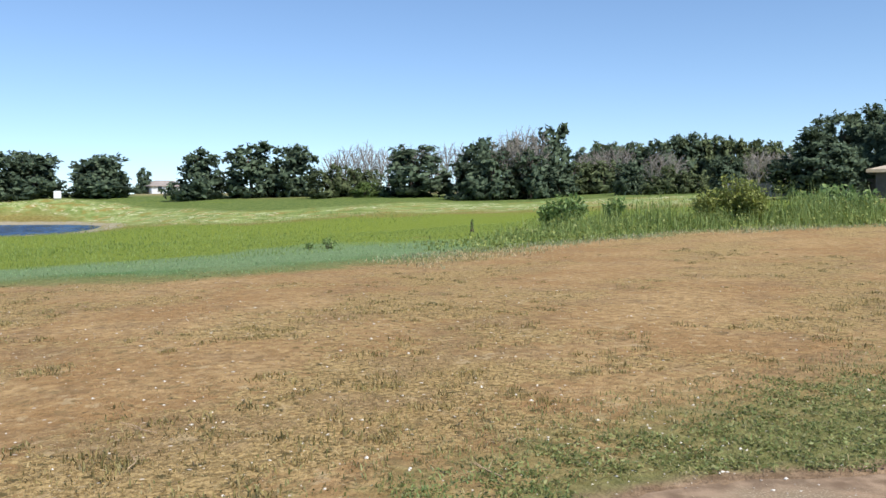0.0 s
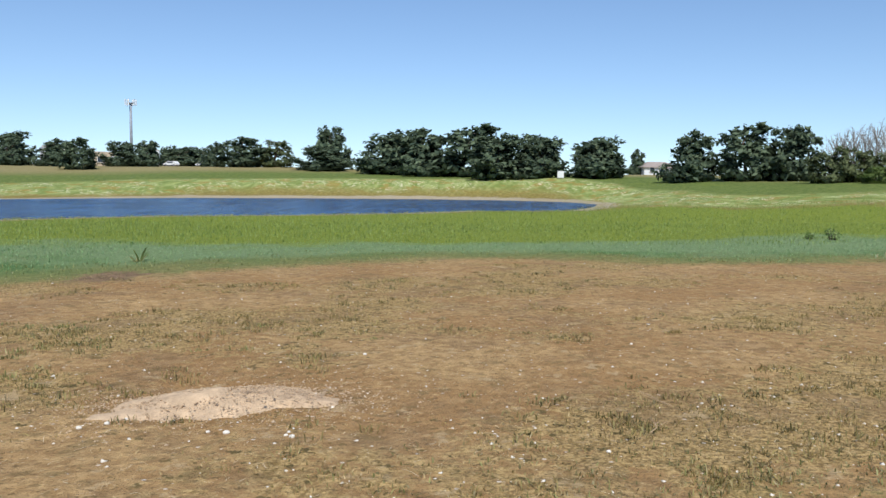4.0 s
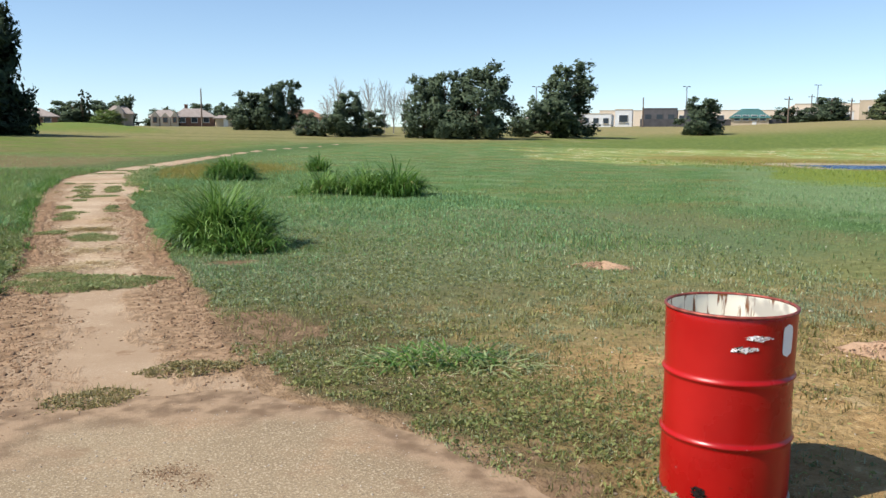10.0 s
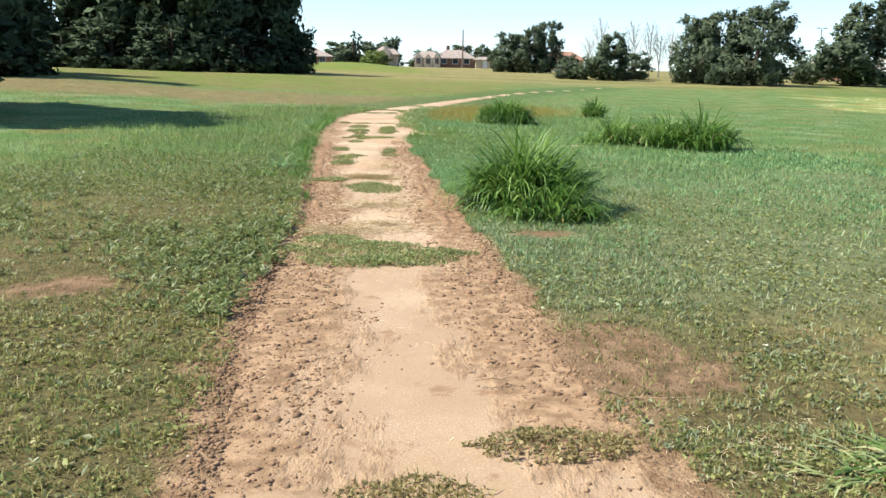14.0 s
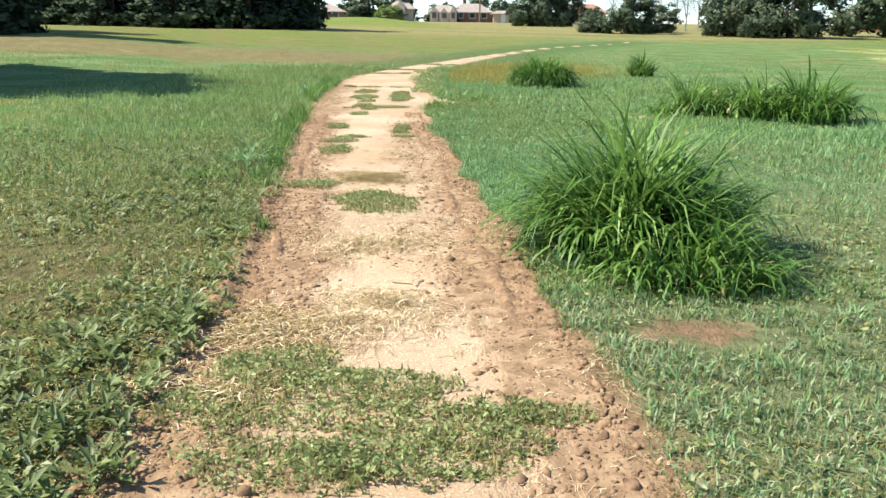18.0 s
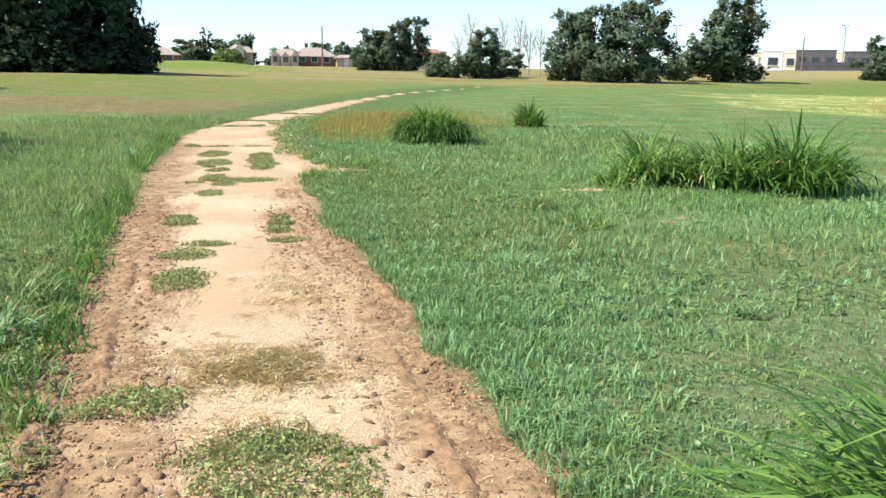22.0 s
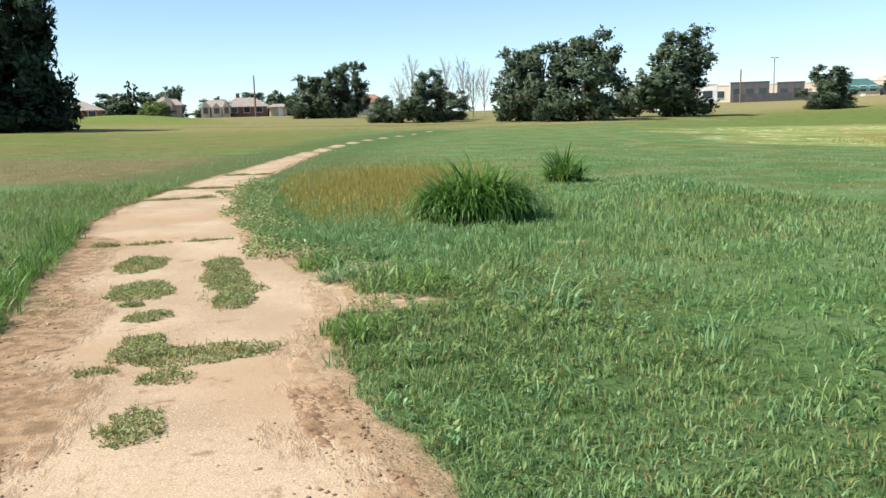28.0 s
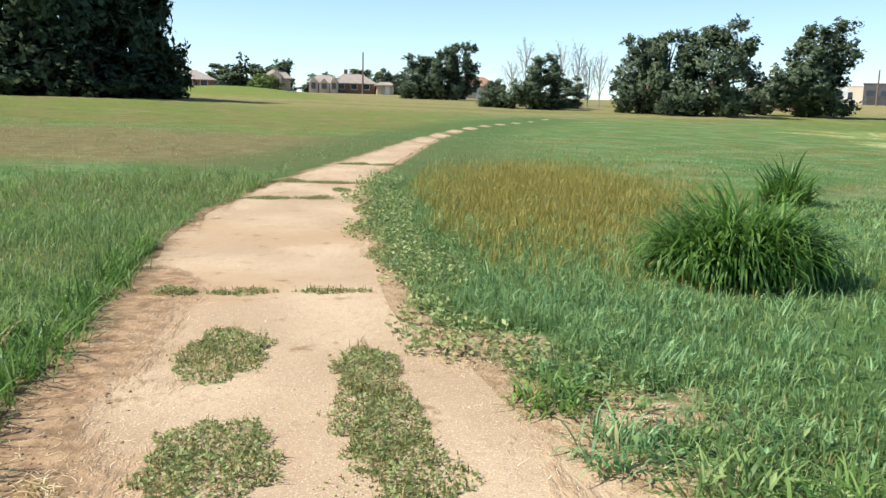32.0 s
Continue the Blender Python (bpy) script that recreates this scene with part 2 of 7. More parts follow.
EDGE_R = np.array([0.86, 0.62, 0.26, -0.05, -0.37, -0.75, -1.06, -1.02, -0.66, -0.6, -0.76, -0.9, -1.36, -1.52, -1.5, -1.32, -0.05, 1.1, 2.5, 4.35, 7.1, 12.8, 17.2])
YARD = np.array([(-0.93, 3.5), (0.9, 3.5), (1.36, 3.0), (1.68, 2.4), (1.92, 1.7), (2.06, 1.1), (2.18, 0.4), (2.25, -1.2), (2.7, -3.2), (3.9, -5.2), (4.75, -6.9), (4.55, -7.8), (4.15, -8.5), (3.9, -10), (4, -16), (-9, -16), (-8, -8), (-4, -3.5), (-2.0, -1), (-1.0, 1), (-0.86, 2.2)], float)
WATER = -0.85


def signed(poly, x, y):
    """Distance to a closed outline, negative inside."""
    best, inside = np.full(x.shape, 1e9), np.zeros(x.shape, bool)
    for (ax, ay), (bx, by) in zip(poly, np.roll(poly, -1, 0)):
        dx, dy = bx - ax, by - ay
        k = np.clip(((x - ax) * dx + (y - ay) * dy) / (dx * dx + dy * dy), 0, 1)
        best = np.minimum(best, np.hypot(x - ax - k * dx, y - ay - k * dy))
        if ay != by:
            inside ^= ((ay > y) != (by > y)) & (x < dx * (y - ay) / dy + ax)
    return np.where(inside, -best, best)


def path_gap(x, y):
    """Distance outside the path's edge, negative on the path."""
    l, r = np.interp(y, EDGE_Y, EDGE_L), np.interp(y, EDGE_Y, EDGE_R)
    slope = np.gradient((EDGE_L + EDGE_R) / 2, EDGE_Y)
    lean = 1 / np.sqrt(1 + np.interp(y, EDGE_Y, slope) ** 2)
    d = np.maximum(l - x, x - r) * lean
    return np.where(y < 3.5, np.minimum(signed(YARD, x, y), np.hypot(np.maximum(d, 0), np.maximum(3.5 - y, 0)) + 0.0), np.where(y > 95, d + (y - 95), d))


def rise(x, y):
    """Height of the ground."""
    x, y = np.asarray(x, float), np.asarray(y, float)
    r, b = np.hypot(x, y), np.degrees(np.arctan2(x, y))
    bi = np.clip(np.searchsorted(BEAR, b) - 1, 0, len(BEAR) - 2)
    bf = (b - BEAR[bi]) / (BEAR[bi + 1] - BEAR[bi])
    bf = bf * bf * (3 - 2 * bf)
    ri = np.clip(np.searchsorted(RADII, r) - 1, 0, len(RADII) - 2)
    rf = np.clip((r - RADII[ri]) / (RADII[ri + 1] - RADII[ri]), 0, 1)
    at = lambda i, j: RISE[i, j]  # noqa: E731
    z = (at(bi, ri) * (1 - rf) + at(bi, ri + 1) * rf) * (1 - bf) + (at(bi + 1, ri) * (1 - rf) + at(bi + 1, ri + 1) * rf) * bf
    z = z + 1.4 * np.exp(-(((x + 16) / 12) ** 2 + ((y - 140) / 8) ** 2))
    w = signed(POND, x, y)
    k = np.clip((w + 1.0) / 14.0, 0, 1)
    near = np.where(w < 0, WATER - 0.04 + 0.08 * np.clip(w, -6, 0), WATER - 0.04 + 0.02 * w)
    return np.where(w < 13, near * (1 - k * k * (3 - 2 * k)) + np.maximum(z, WATER + 0.05) * k * k * (3 - 2 * k), z)


def patchy(x, y, scale, seed):
    """Cheap smooth patches from -1 to 1."""
    r = np.random.default_rng(seed)
    s = 0
    for k in range(6):
        a, p = r.uniform(0, 2 * np.pi), r.uniform(0, 2 * np.pi)
        f = scale * (0.6 + 0.35 * k)
        s = s + np.sin((x * np.cos(a) + y * np.sin(a)) * f + p) / (1 + 0.35 * k)
    return np.clip(s / 2.4, -1, 1)


def bumps(x, y, gap):
    """Ground with its small swells, which sinks away under path and pavement."""
    swell = (0.6 * patchy(x, y, 1.6, 201) + 0.4 * patchy(x, y, 4.5, 202)) * np.clip(1.6 - np.hypot(x, y - 8) / 20, 0, 1)
    z = rise(x, y) + 0.02 + 0.03 * swell * np.clip((gap - 0.35) / 1.2, 0, 1) * np.clip(signed(POND, x, y) / 3, 0, 1)
    return z - 0.05 * np.clip(-0.02 - gap, 0, 0.32) / 0.32 + 0.012 * swell * np.clip(1 - np.abs(gap) / 0.35, 0, 1)


def surface(x, y):
    """The uppermost surface: ground, path or pavement."""
    x, y = np.asarray(x, float), np.asarray(y, float)
    gap = path_gap(x, y)
    paved = rise(x, y) + np.where(y < 3.75, 0.016, 0.012)
    return np.where(gap < 0, np.maximum(paved, bumps(x, y, gap)), bumps(x, y, gap))


def high(x, y):
    return float(surface(np.array([x]), np.array([y]))[0])

# ---- ground materials ----
def ground_material():
    n = Nodes("field_ground")
    pd, bd, wd, far = n.attr("path_gap"), n.attr("dry_gap"), n.attr("pond_gap"), n.attr("far_side")
    fine, mid, big = n.noise(14, 5, 0.7), n.noise(2.2, 4, 0.6), n.noise(0.35, 4)
    wide, streak = n.noise(0.055, 4), n.noise(1.0, 4, 0.6, n.pos(0.018, 0.14, 0.1, 0.45))
    speck = n.noise(45, 3, 0.7)
    crumb = n.noise(6.5, 5, 0.7)
    soil = n.mix(n.step(crumb, 0.35, 0.66), (0.315, 0.195, 0.082), (0.52, 0.345, 0.155))
    soil = n.mix(n.math("MULTIPLY", n.step(big, 0.4, 0.62), 0.6), soil, (0.30, 0.165, 0.064))
    soil = n.mix(n.step(speck, 0.64, 0.74), soil, (0.50, 0.39, 0.27))
    straw = n.mix(n.step(n.noise(24, 4, 0.7), 0.38, 0.63), (0.19, 0.13, 0.046), (0.56, 0.40, 0.17))
    cover = n.math("ADD", n.math("MULTIPLY", crumb, 0.35), n.math("ADD", n.math("MULTIPLY", mid, 0.2), n.math("MULTIPLY", n.attr("turf"), 0.45)))
    dry = n.mix(n.step(cover, 0.485, 0.555), soil, n.mix(0.25, straw, soil))
    tuft = n.noise(9, 3, 0.6)
    # dark flecks: small turf tufts, with their shadows put into the colour
    dry = n.mix(n.math("MULTIPLY", n.step(tuft, 0.59, 0.65), n.step(cover, 0.42, 0.54, 0.35, 1.0)), dry, (0.12, 0.09, 0.034))
    dry = n.mix(n.math("MULTIPLY", n.step(n.noise(17, 3, 0.6), 0.62, 0.68), 0.75), dry, (0.13, 0.088, 0.036))
    dry = n.mix(n.math("MULTIPLY", n.step(n.noise(13, 4, 0.7), 0.60, 0.68), 0.7), dry, (0.56, 0.40, 0.19))
    dark = n.mix(n.step(crumb, 0.35, 0.66), (0.20, 0.125, 0.06), (0.35, 0.23, 0.115))
    dry = n.mix(n.math("MULTIPLY", n.step(n.noise(0.75, 5, 0.65), 0.50, 0.62), 0.5), dry, dark)
    dry = n.mix(n.math("MULTIPLY", n.step(n.noise(3.4, 4, 0.65), 0.57, 0.65), 0.5), dry, (0.18, 0.132, 0.056))
    dry = n.mix(n.math("MULTIPLY", n.step(n.noise(2.7, 5, 0.7), 0.58, 0.66), 0.65), dry, (0.50, 0.37, 0.20))
    dry = n.mix(n.step(n.voro(5.5), 0.10, 0.06), dry, (0.62, 0.52, 0.40))
    grass = n.mix(n.step(fine, 0.3, 0.7), (0.055, 0.115, 0.03), (0.13, 0.225, 0.07))
    olive = n.mix(n.step(fine, 0.3, 0.7), (0.10, 0.115, 0.03), (0.22, 0.215, 0.08))
    grass = n.mix(n.step(big, 0.46, 0.66), grass, olive)
    teal = n.mix(n.step(crumb, 0.3, 0.75), (0.13, 0.19, 0.078), (0.24, 0.315, 0.145))
    sedge = n.mix(n.step(crumb, 0.3, 0.75), (0.13, 0.175, 0.02), (0.25, 0.285, 0.045))
    rust = n.mix(n.step(mid, 0.35, 0.7), (0.17, 0.135, 0.035), (0.29, 0.235, 0.07))
    pale = n.mix(n.step(n.noise(1.0, 4, 0.6, n.pos(0.25, 0.9, 1, -0.35)), 0.38, 0.66), (0.17, 0.22, 0.055), (0.32, 0.36, 0.125))
    pale = n.mix(n.step(n.noise(0.35, 4, 0.6), 0.52, 0.60), pale, (0.27, 0.22, 0.055))
    pale = n.mix(n.math("MULTIPLY", n.step(n.noise(1.4, 4, 0.7), 0.55, 0.62), n.step(n.noise(0.16, 3), 0.42, 0.55)), pale, (0.66, 0.61, 0.40))
    tan = n.mix(n.step(mid, 0.35, 0.7), (0.21, 0.185, 0.075), (0.31, 0.255, 0.12))
    wob = n.math("MULTIPLY", n.math("SUBTRACT", wide, 0.5), 26.0)
    # this side of the pond: dry bank, teal strip, sedge down to the shore
    b = n.math("ADD", bd, n.math("MULTIPLY", n.math("SUBTRACT", mid, 0.5), 2.6))
    b2 = n.math("ADD", n.attr("band"), n.math("MULTIPLY", n.math("SUBTRACT", n.noise(0.22, 5, 0.6), 0.5), 1.3))
    near = n.mix(n.step(b2, 0.15, 0.5), grass, teal)
    near = n.mix(n.step(b2, 0.85, 1.15), near, sedge)
    near = n.mix(n.step(n.math("ADD", wd, n.math("MULTIPLY", n.math("SUBTRACT", big, 0.5), 8)), 7, 2), near, rust)
    # beyond the pond: rust, pale, olive, tan
    w2 = n.math("ADD", n.attr("yon_gap"), n.math("MULTIPLY", wob, 0.5))
    yon = n.mix(n.step(w2, 3, 10), rust, pale)
    yon = n.mix(n.step(w2, 19, 24), yon, n.mix(n.step(n.noise(1.6, 4, 0.65), 0.35, 0.68), (0.085, 0.125, 0.028), (0.175, 0.21, 0.055)))
    yon = n.mix(n.step(w2, 36, 60), yon, tan)
    # open meadow to the north and west: a brown belt, then yellow-green, then tan before the houses
    sep = n.t.nodes.new("ShaderNodeSeparateXYZ")
    n.put(sep.inputs[0], n.pos())
    nx, ny = sep.outputs[0], n.math("ADD", sep.outputs[1], n.math("MULTIPLY", n.math("SUBTRACT", n.noise(0.12, 4), 0.5), 14.0))
    west = n.step(n.math("ADD", nx, n.math("MULTIPLY", ny, -0.12)), 2.0, -8.0)
    meadow = n.mix(n.math("MULTIPLY", n.step(n.noise(0.5, 3), 0.45, 0.62), 0.6), grass, teal)
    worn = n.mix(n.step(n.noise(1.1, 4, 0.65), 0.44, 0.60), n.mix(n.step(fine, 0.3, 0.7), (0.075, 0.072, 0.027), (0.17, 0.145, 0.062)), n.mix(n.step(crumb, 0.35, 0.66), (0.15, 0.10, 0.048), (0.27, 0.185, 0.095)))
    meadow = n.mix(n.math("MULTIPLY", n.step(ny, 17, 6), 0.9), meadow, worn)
    belt = n.math("MULTIPLY", n.step(ny, 36, 42), n.step(ny, 60, 52))
    meadow = n.mix(n.math("MULTIPLY", n.math("MULTIPLY", belt, west), 0.85), meadow, n.mix(n.step(mid, 0.4, 0.62), (0.17, 0.125, 0.06), (0.24, 0.185, 0.09)))
    lawn = n.mix(n.step(n.noise(0.3, 5, 0.65), 0.42, 0.6), n.mix(n.step(crumb, 0.3, 0.75), (0.10, 0.15, 0.025), (0.19, 0.225, 0.05)), n.mix(n.step(mid, 0.35, 0.7), (0.16, 0.135, 0.05), (0.25, 0.20, 0.085)))
    meadow = n.mix(n.math("MULTIPLY", n.math("MULTIPLY", n.step(ny, 54, 64), west), 0.85), meadow, lawn)
    meadow = n.mix(n.math("MULTIPLY", n.step(ny, 88, 112), 0.85), meadow, tan)
    meadow = n.mix(n.math("MULTIPLY", n.step(streak, 0.58, 0.64), n.step(ny, 30, 60)), meadow, olive)
    far_off = n.step(sep.outputs[1], 24, 40)
    meadow = n.mix(n.math("MULTIPLY", n.math("MULTIPLY", n.step(n.noise(1.1, 5, 0.72), 0.50, 0.62), far_off), 0.6), meadow, (0.085, 0.10, 0.034))
    meadow = n.mix(n.math("MULTIPLY", n.math("MULTIPLY", n.step(n.noise(0.55, 5, 0.72), 0.56, 0.66), far_off), 0.6), meadow, (0.30, 0.245, 0.115))
    lush = n.math("MULTIPLY", n.step(pd, 4.5, 1.2), n.step(sep.outputs[1], 10, 15))
    meadow = n.mix(n.math("MULTIPLY", lush, 0.7), meadow, n.mix(n.step(fine, 0.3, 0.7), (0.045, 0.085, 0.026), (0.10, 0.165, 0.055)))
    mound = n.math("MULTIPLY", n.math("MULTIPLY", n.step(sep.outputs[1], 122, 134), n.step(sep.outputs[1], 158, 146)), n.step(nx, 2, -8))
    meadow = n.mix(n.math("MULTIPLY", mound, 0.8), meadow, n.mix(0.5, grass, sedge))
    side = n.attr("pond_side")
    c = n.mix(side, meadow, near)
    c = n.mix(n.step(n.math("ADD", far, n.math("MULTIPLY", n.math("SUBTRACT", n.noise(0.16, 5, 0.65), 0.5), 2.2)), 0.2, 0.8), c, yon)
    # pale mud along the water
    c = n.mix(n.math("MULTIPLY", n.step(n.math("ADD", wd, n.math("MULTIPLY", n.math("SUBTRACT", n.noise(0.4, 4), 0.5), 2.5)), 3.6, 2.4), 0.7), c, n.mix(n.step(crumb, 0.35, 0.66), (0.33, 0.27, 0.19), (0.52, 0.46, 0.36)))
    # bare soil beside the path
    gap = n.math("ADD", pd, n.math("MULTIPLY", n.math("SUBTRACT", n.noise(1.6, 4, 0.65), 0.5), 0.5))
    bare = n.mix(n.step(n.noise(5, 5, 0.7), 0.35, 0.68), (0.20, 0.128, 0.070), (0.40, 0.272, 0.162))
    bare = n.mix(n.step(n.noise(16, 4, 0.7), 0.55, 0.72), bare, (0.145, 0.08, 0.042))
    bare = n.mix(n.math("MULTIPLY", n.math("MULTIPLY", n.step(sep.outputs[1], 14, 21), n.step(sep.outputs[0], -2.7, -1.9)), 0.8), bare, n.mix(n.step(n.noise(9, 5, 0.7), 0.35, 0.65), (0.36, 0.25, 0.15), (0.47, 0.34, 0.215)))
    # brown verge soil, darkened to carry the shade between the weed clumps
    verge = n.math("MULTIPLY", n.step(pd, 3.6, 1.6), n.step(ny, 17, 8))
    c = n.mix(n.math("MULTIPLY", verge, 0.85), c, n.mix(n.step(fine, 0.3, 0.7), (0.07, 0.062, 0.027), (0.165, 0.135, 0.06)))
    east = n.math("MULTIPLY", n.math("MULTIPLY", n.step(sep.outputs[0], 0.0, 1.0), n.step(sep.outputs[0], 13.0, 8.0)), n.math("MULTIPLY", n.step(sep.outputs[1], 5, 7.5), n.step(sep.outputs[1], 18, 14)))
    c = n.mix(n.math("MULTIPLY", east, 0.7), c, n.mix(n.step(fine, 0.3, 0.7), (0.095, 0.125, 0.056), (0.20, 0.24, 0.115)))
    south = n.math("MULTIPLY", n.step(pd, 3.2, 1.8), n.step(sep.outputs[1], -2, -5))
    c = n.mix(south, c, n.mix(n.step(fine, 0.3, 0.7), (0.11, 0.115, 0.035), (0.25, 0.235, 0.085)))
    ragged = n.math("MULTIPLY", n.math("SUBTRACT", n.noise(0.5, 5, 0.65), 0.5), n.step(sep.outputs[1], -10, -18, 0.0, 7.0))
    b = n.math("ADD", b, ragged)
    c = n.mix(n.math("MULTIPLY", n.math("MULTIPLY", n.step(b, 2.6, 1.2), n.step(sep.outputs[1], -10, -18)), 0.8), c, n.mix(n.step(crumb, 0.35, 0.66), (0.13, 0.15, 0.055), (0.26, 0.26, 0.12)))
    green = n.math("MULTIPLY", n.math("MULTIPLY", n.step(sep.outputs[1], -0.5, 4.5), n.step(sep.outputs[0], 11, 6)), n.step(n.noise(1.3, 5, 0.65), 0.40, 0.56))
    dry = n.mix(n.math("MULTIPLY", green, 0.55), dry, n.mix(n.step(fine, 0.3, 0.7), (0.165, 0.125, 0.05), (0.32, 0.245, 0.105)))
    c = n.mix(n.math("MULTIPLY", n.math("MULTIPLY", n.step(b, 3.4, 0.6), n.step(sep.outputs[0], 3.5, 6.0)), 0.7), c, n.mix(n.step(crumb, 0.35, 0.66), (0.15, 0.145, 0.045), (0.29, 0.265, 0.10)))
    north = n.math("MULTIPLY", n.step(sep.outputs[1], 3.6, 5.4), n.step(sep.outputs[0], 9.0, 5.5))
    dry = n.mix(n.math("MULTIPLY", north, n.step(n.noise(1.8, 5, 0.65), 0.66, 0.48, 0.2, 0.9)), dry, n.mix(n.step(fine, 0.3, 0.7), (0.115, 0.122, 0.05), (0.22, 0.222, 0.10)))
    c = n.mix(n.step(b, 0.9, -0.9), c, dry)
    c = n.mix(n.step(gap, 0.24, 0.04), c, bare)
    spot = n.math("ADD", n.attr("bare"), n.math("MULTIPLY", n.math("SUBTRACT", n.noise(2.5, 5, 0.7), 0.5), 1.7))
    c = n.mix(n.step(spot, 0.42, 0.8), c, n.mix(n.math("MULTIPLY", n.step(sep.outputs[0], -1.6, -0.4), n.step(ny, 9, 17, 0.0, 0.9)), n.mix(n.step(n.noise(5, 5, 0.7), 0.35, 0.68), (0.15, 0.097, 0.053), (0.28, 0.185, 0.108)), n.mix(n.step(n.noise(7, 4, 0.7), 0.4, 0.62), (0.40, 0.27, 0.155), (0.56, 0.42, 0.27))))
    h = n.math("ADD", n.math("MULTIPLY", fine, 0.5), n.math("ADD", mid, n.math("MULTIPLY", speck, 0.25)))
    n.bump(h, 1.0, 0.08)
    return n.done(c, 0.95, 0, 0.1)


def slab_material():
    """Worn pale concrete under a film of soil that thickens towards the edges."""
    n = Nodes("dusty_concrete")
    e = n.attr("edge")
    a, f, s = n.noise(0.7, 4), n.noise(7, 5, 0.65), n.noise(90, 2, 0.6)
    con = n.mix(n.step(a, 0.35, 0.7), (0.37, 0.265, 0.17), (0.48, 0.36, 0.24))
    con = n.mix(n.step(s, 0.56, 0.68), con, (0.64, 0.54, 0.41))
    con = n.mix(n.step(s, 0.40, 0.30), con, (0.24, 0.17, 0.11))
    con = n.mix(n.math("MULTIPLY", n.step(n.noise(22, 4, 0.7), 0.54, 0.66), 0.5), con, (0.30, 0.205, 0.125))
    soil = n.mix(n.step(f, 0.35, 0.65), (0.20, 0.128, 0.072), (0.38, 0.255, 0.152))
    soil = n.mix(n.step(n.noise(28, 3, 0.7), 0.58, 0.7), soil, (0.17, 0.10, 0.055))
    g = n.math("ADD", e, n.math("MULTIPLY", n.math("SUBTRACT", n.noise(1.0, 6, 0.7, n.pos(2.0, 0.8, 1)), 0.5), 2.1))
    sep = n.t.nodes.new("ShaderNodeSeparateXYZ")
    n.put(sep.inputs[0], n.pos())
    soil = n.mix(n.math("MULTIPLY", n.math("MULTIPLY", n.step(sep.outputs[1], 15, 22), n.step(sep.outputs[0], -2.7, -1.9)), 0.75), soil, n.mix(n.step(f, 0.35, 0.65), (0.33, 0.22, 0.13), (0.44, 0.31, 0.195)))
    con = n.mix(n.math("MULTIPLY", n.step(n.noise(0.45, 4), 0.5, 0.66), 0.6), con, (0.40, 0.265, 0.155))
    con = n.mix(n.math("MULTIPLY", n.step(sep.outputs[1], 8.5, 6.5), n.step(n.noise(1.3, 4, 0.6), 0.3, 0.6, 0.25, 0.7)), con, (0.31, 0.212, 0.13))
    c = n.mix(n.step(g, 0.50, 0.04), con, soil)
    c = n.mix(n.math("MULTIPLY", n.step(n.noise(3.2, 5, 0.7), 0.58, 0.68), 0.7), c, (0.22, 0.13, 0.07))
    n.bump(n.math("ADD", n.math("MULTIPLY", s, 0.2), n.math("MULTIPLY", f, n.step(g, 0.4, 0.1, 0.2, 1.6))), 0.6, 0.03)
    return n.done(c, 0.93, 0, 0.15)


def yard_material():
    n = Nodes("worn_asphalt")
    a, s, v = n.noise(0.6, 4), n.noise(75, 3, 0.75), n.voro(70)
    c = n.mix(n.step(a, 0.35, 0.7), (0.25, 0.185, 0.110), (0.33, 0.25, 0.152))
    c = n.mix(n.math("MULTIPLY", n.step(n.noise(0.9, 6, 0.68), 0.48, 0.62), 0.8), c, (0.36, 0.235, 0.135))
    c = n.mix(n.step(s, 0.55, 0.62), c, (0.48, 0.39, 0.265))
    c = n.mix(n.step(s, 0.44, 0.32), c, (0.15, 0.115, 0.085))
    c = n.mix(n.math("MULTIPLY", n.step(n.noise(2.4, 6, 0.7), 0.56, 0.66), 0.6), c, (0.24, 0.155, 0.09))
    g = n.math("ADD", n.attr("edge"), n.math("MULTIPLY", n.math("SUBTRACT", n.noise(1.1, 5, 0.6), 0.5), 1.4))
    soil = n.mix(n.step(n.noise(6, 4), 0.35, 0.65), (0.18, 0.118, 0.07), (0.34, 0.235, 0.145))
    c = n.mix(n.step(g, 0.5, 0.1), c, soil)
    n.bump(n.math("ADD", s, n.math("MULTIPLY", v, 0.5)), 0.4, 0.008)
    return n.done(c, 0.9, 0, 0.2)


def water_material():
    n = Nodes("pond_water")
    n.bump(n.math("ADD", n.noise(1.0, 4, 0.7, n.pos(0.55, 1.3, 1, 0.5)), n.math("MULTIPLY", n.noise(2.2, 4, 0.65), 0.5)), 1.0, 1.6)
    # sky reflected by the ripples, put into the colour as lighter blue streaks
    return n.done(n.mix(n.step(n.math("ADD", n.math("MULTIPLY", n.noise(0.05, 3), 0.3), n.math("MULTIPLY", n.noise(1.0, 5, 0.7, n.pos(0.12, 0.9, 1, 0.2)), 0.7)), 0.43, 0.58), (0.006, 0.034, 0.115), (0.038, 0.12, 0.28)), 0.25, 0, 0.4)


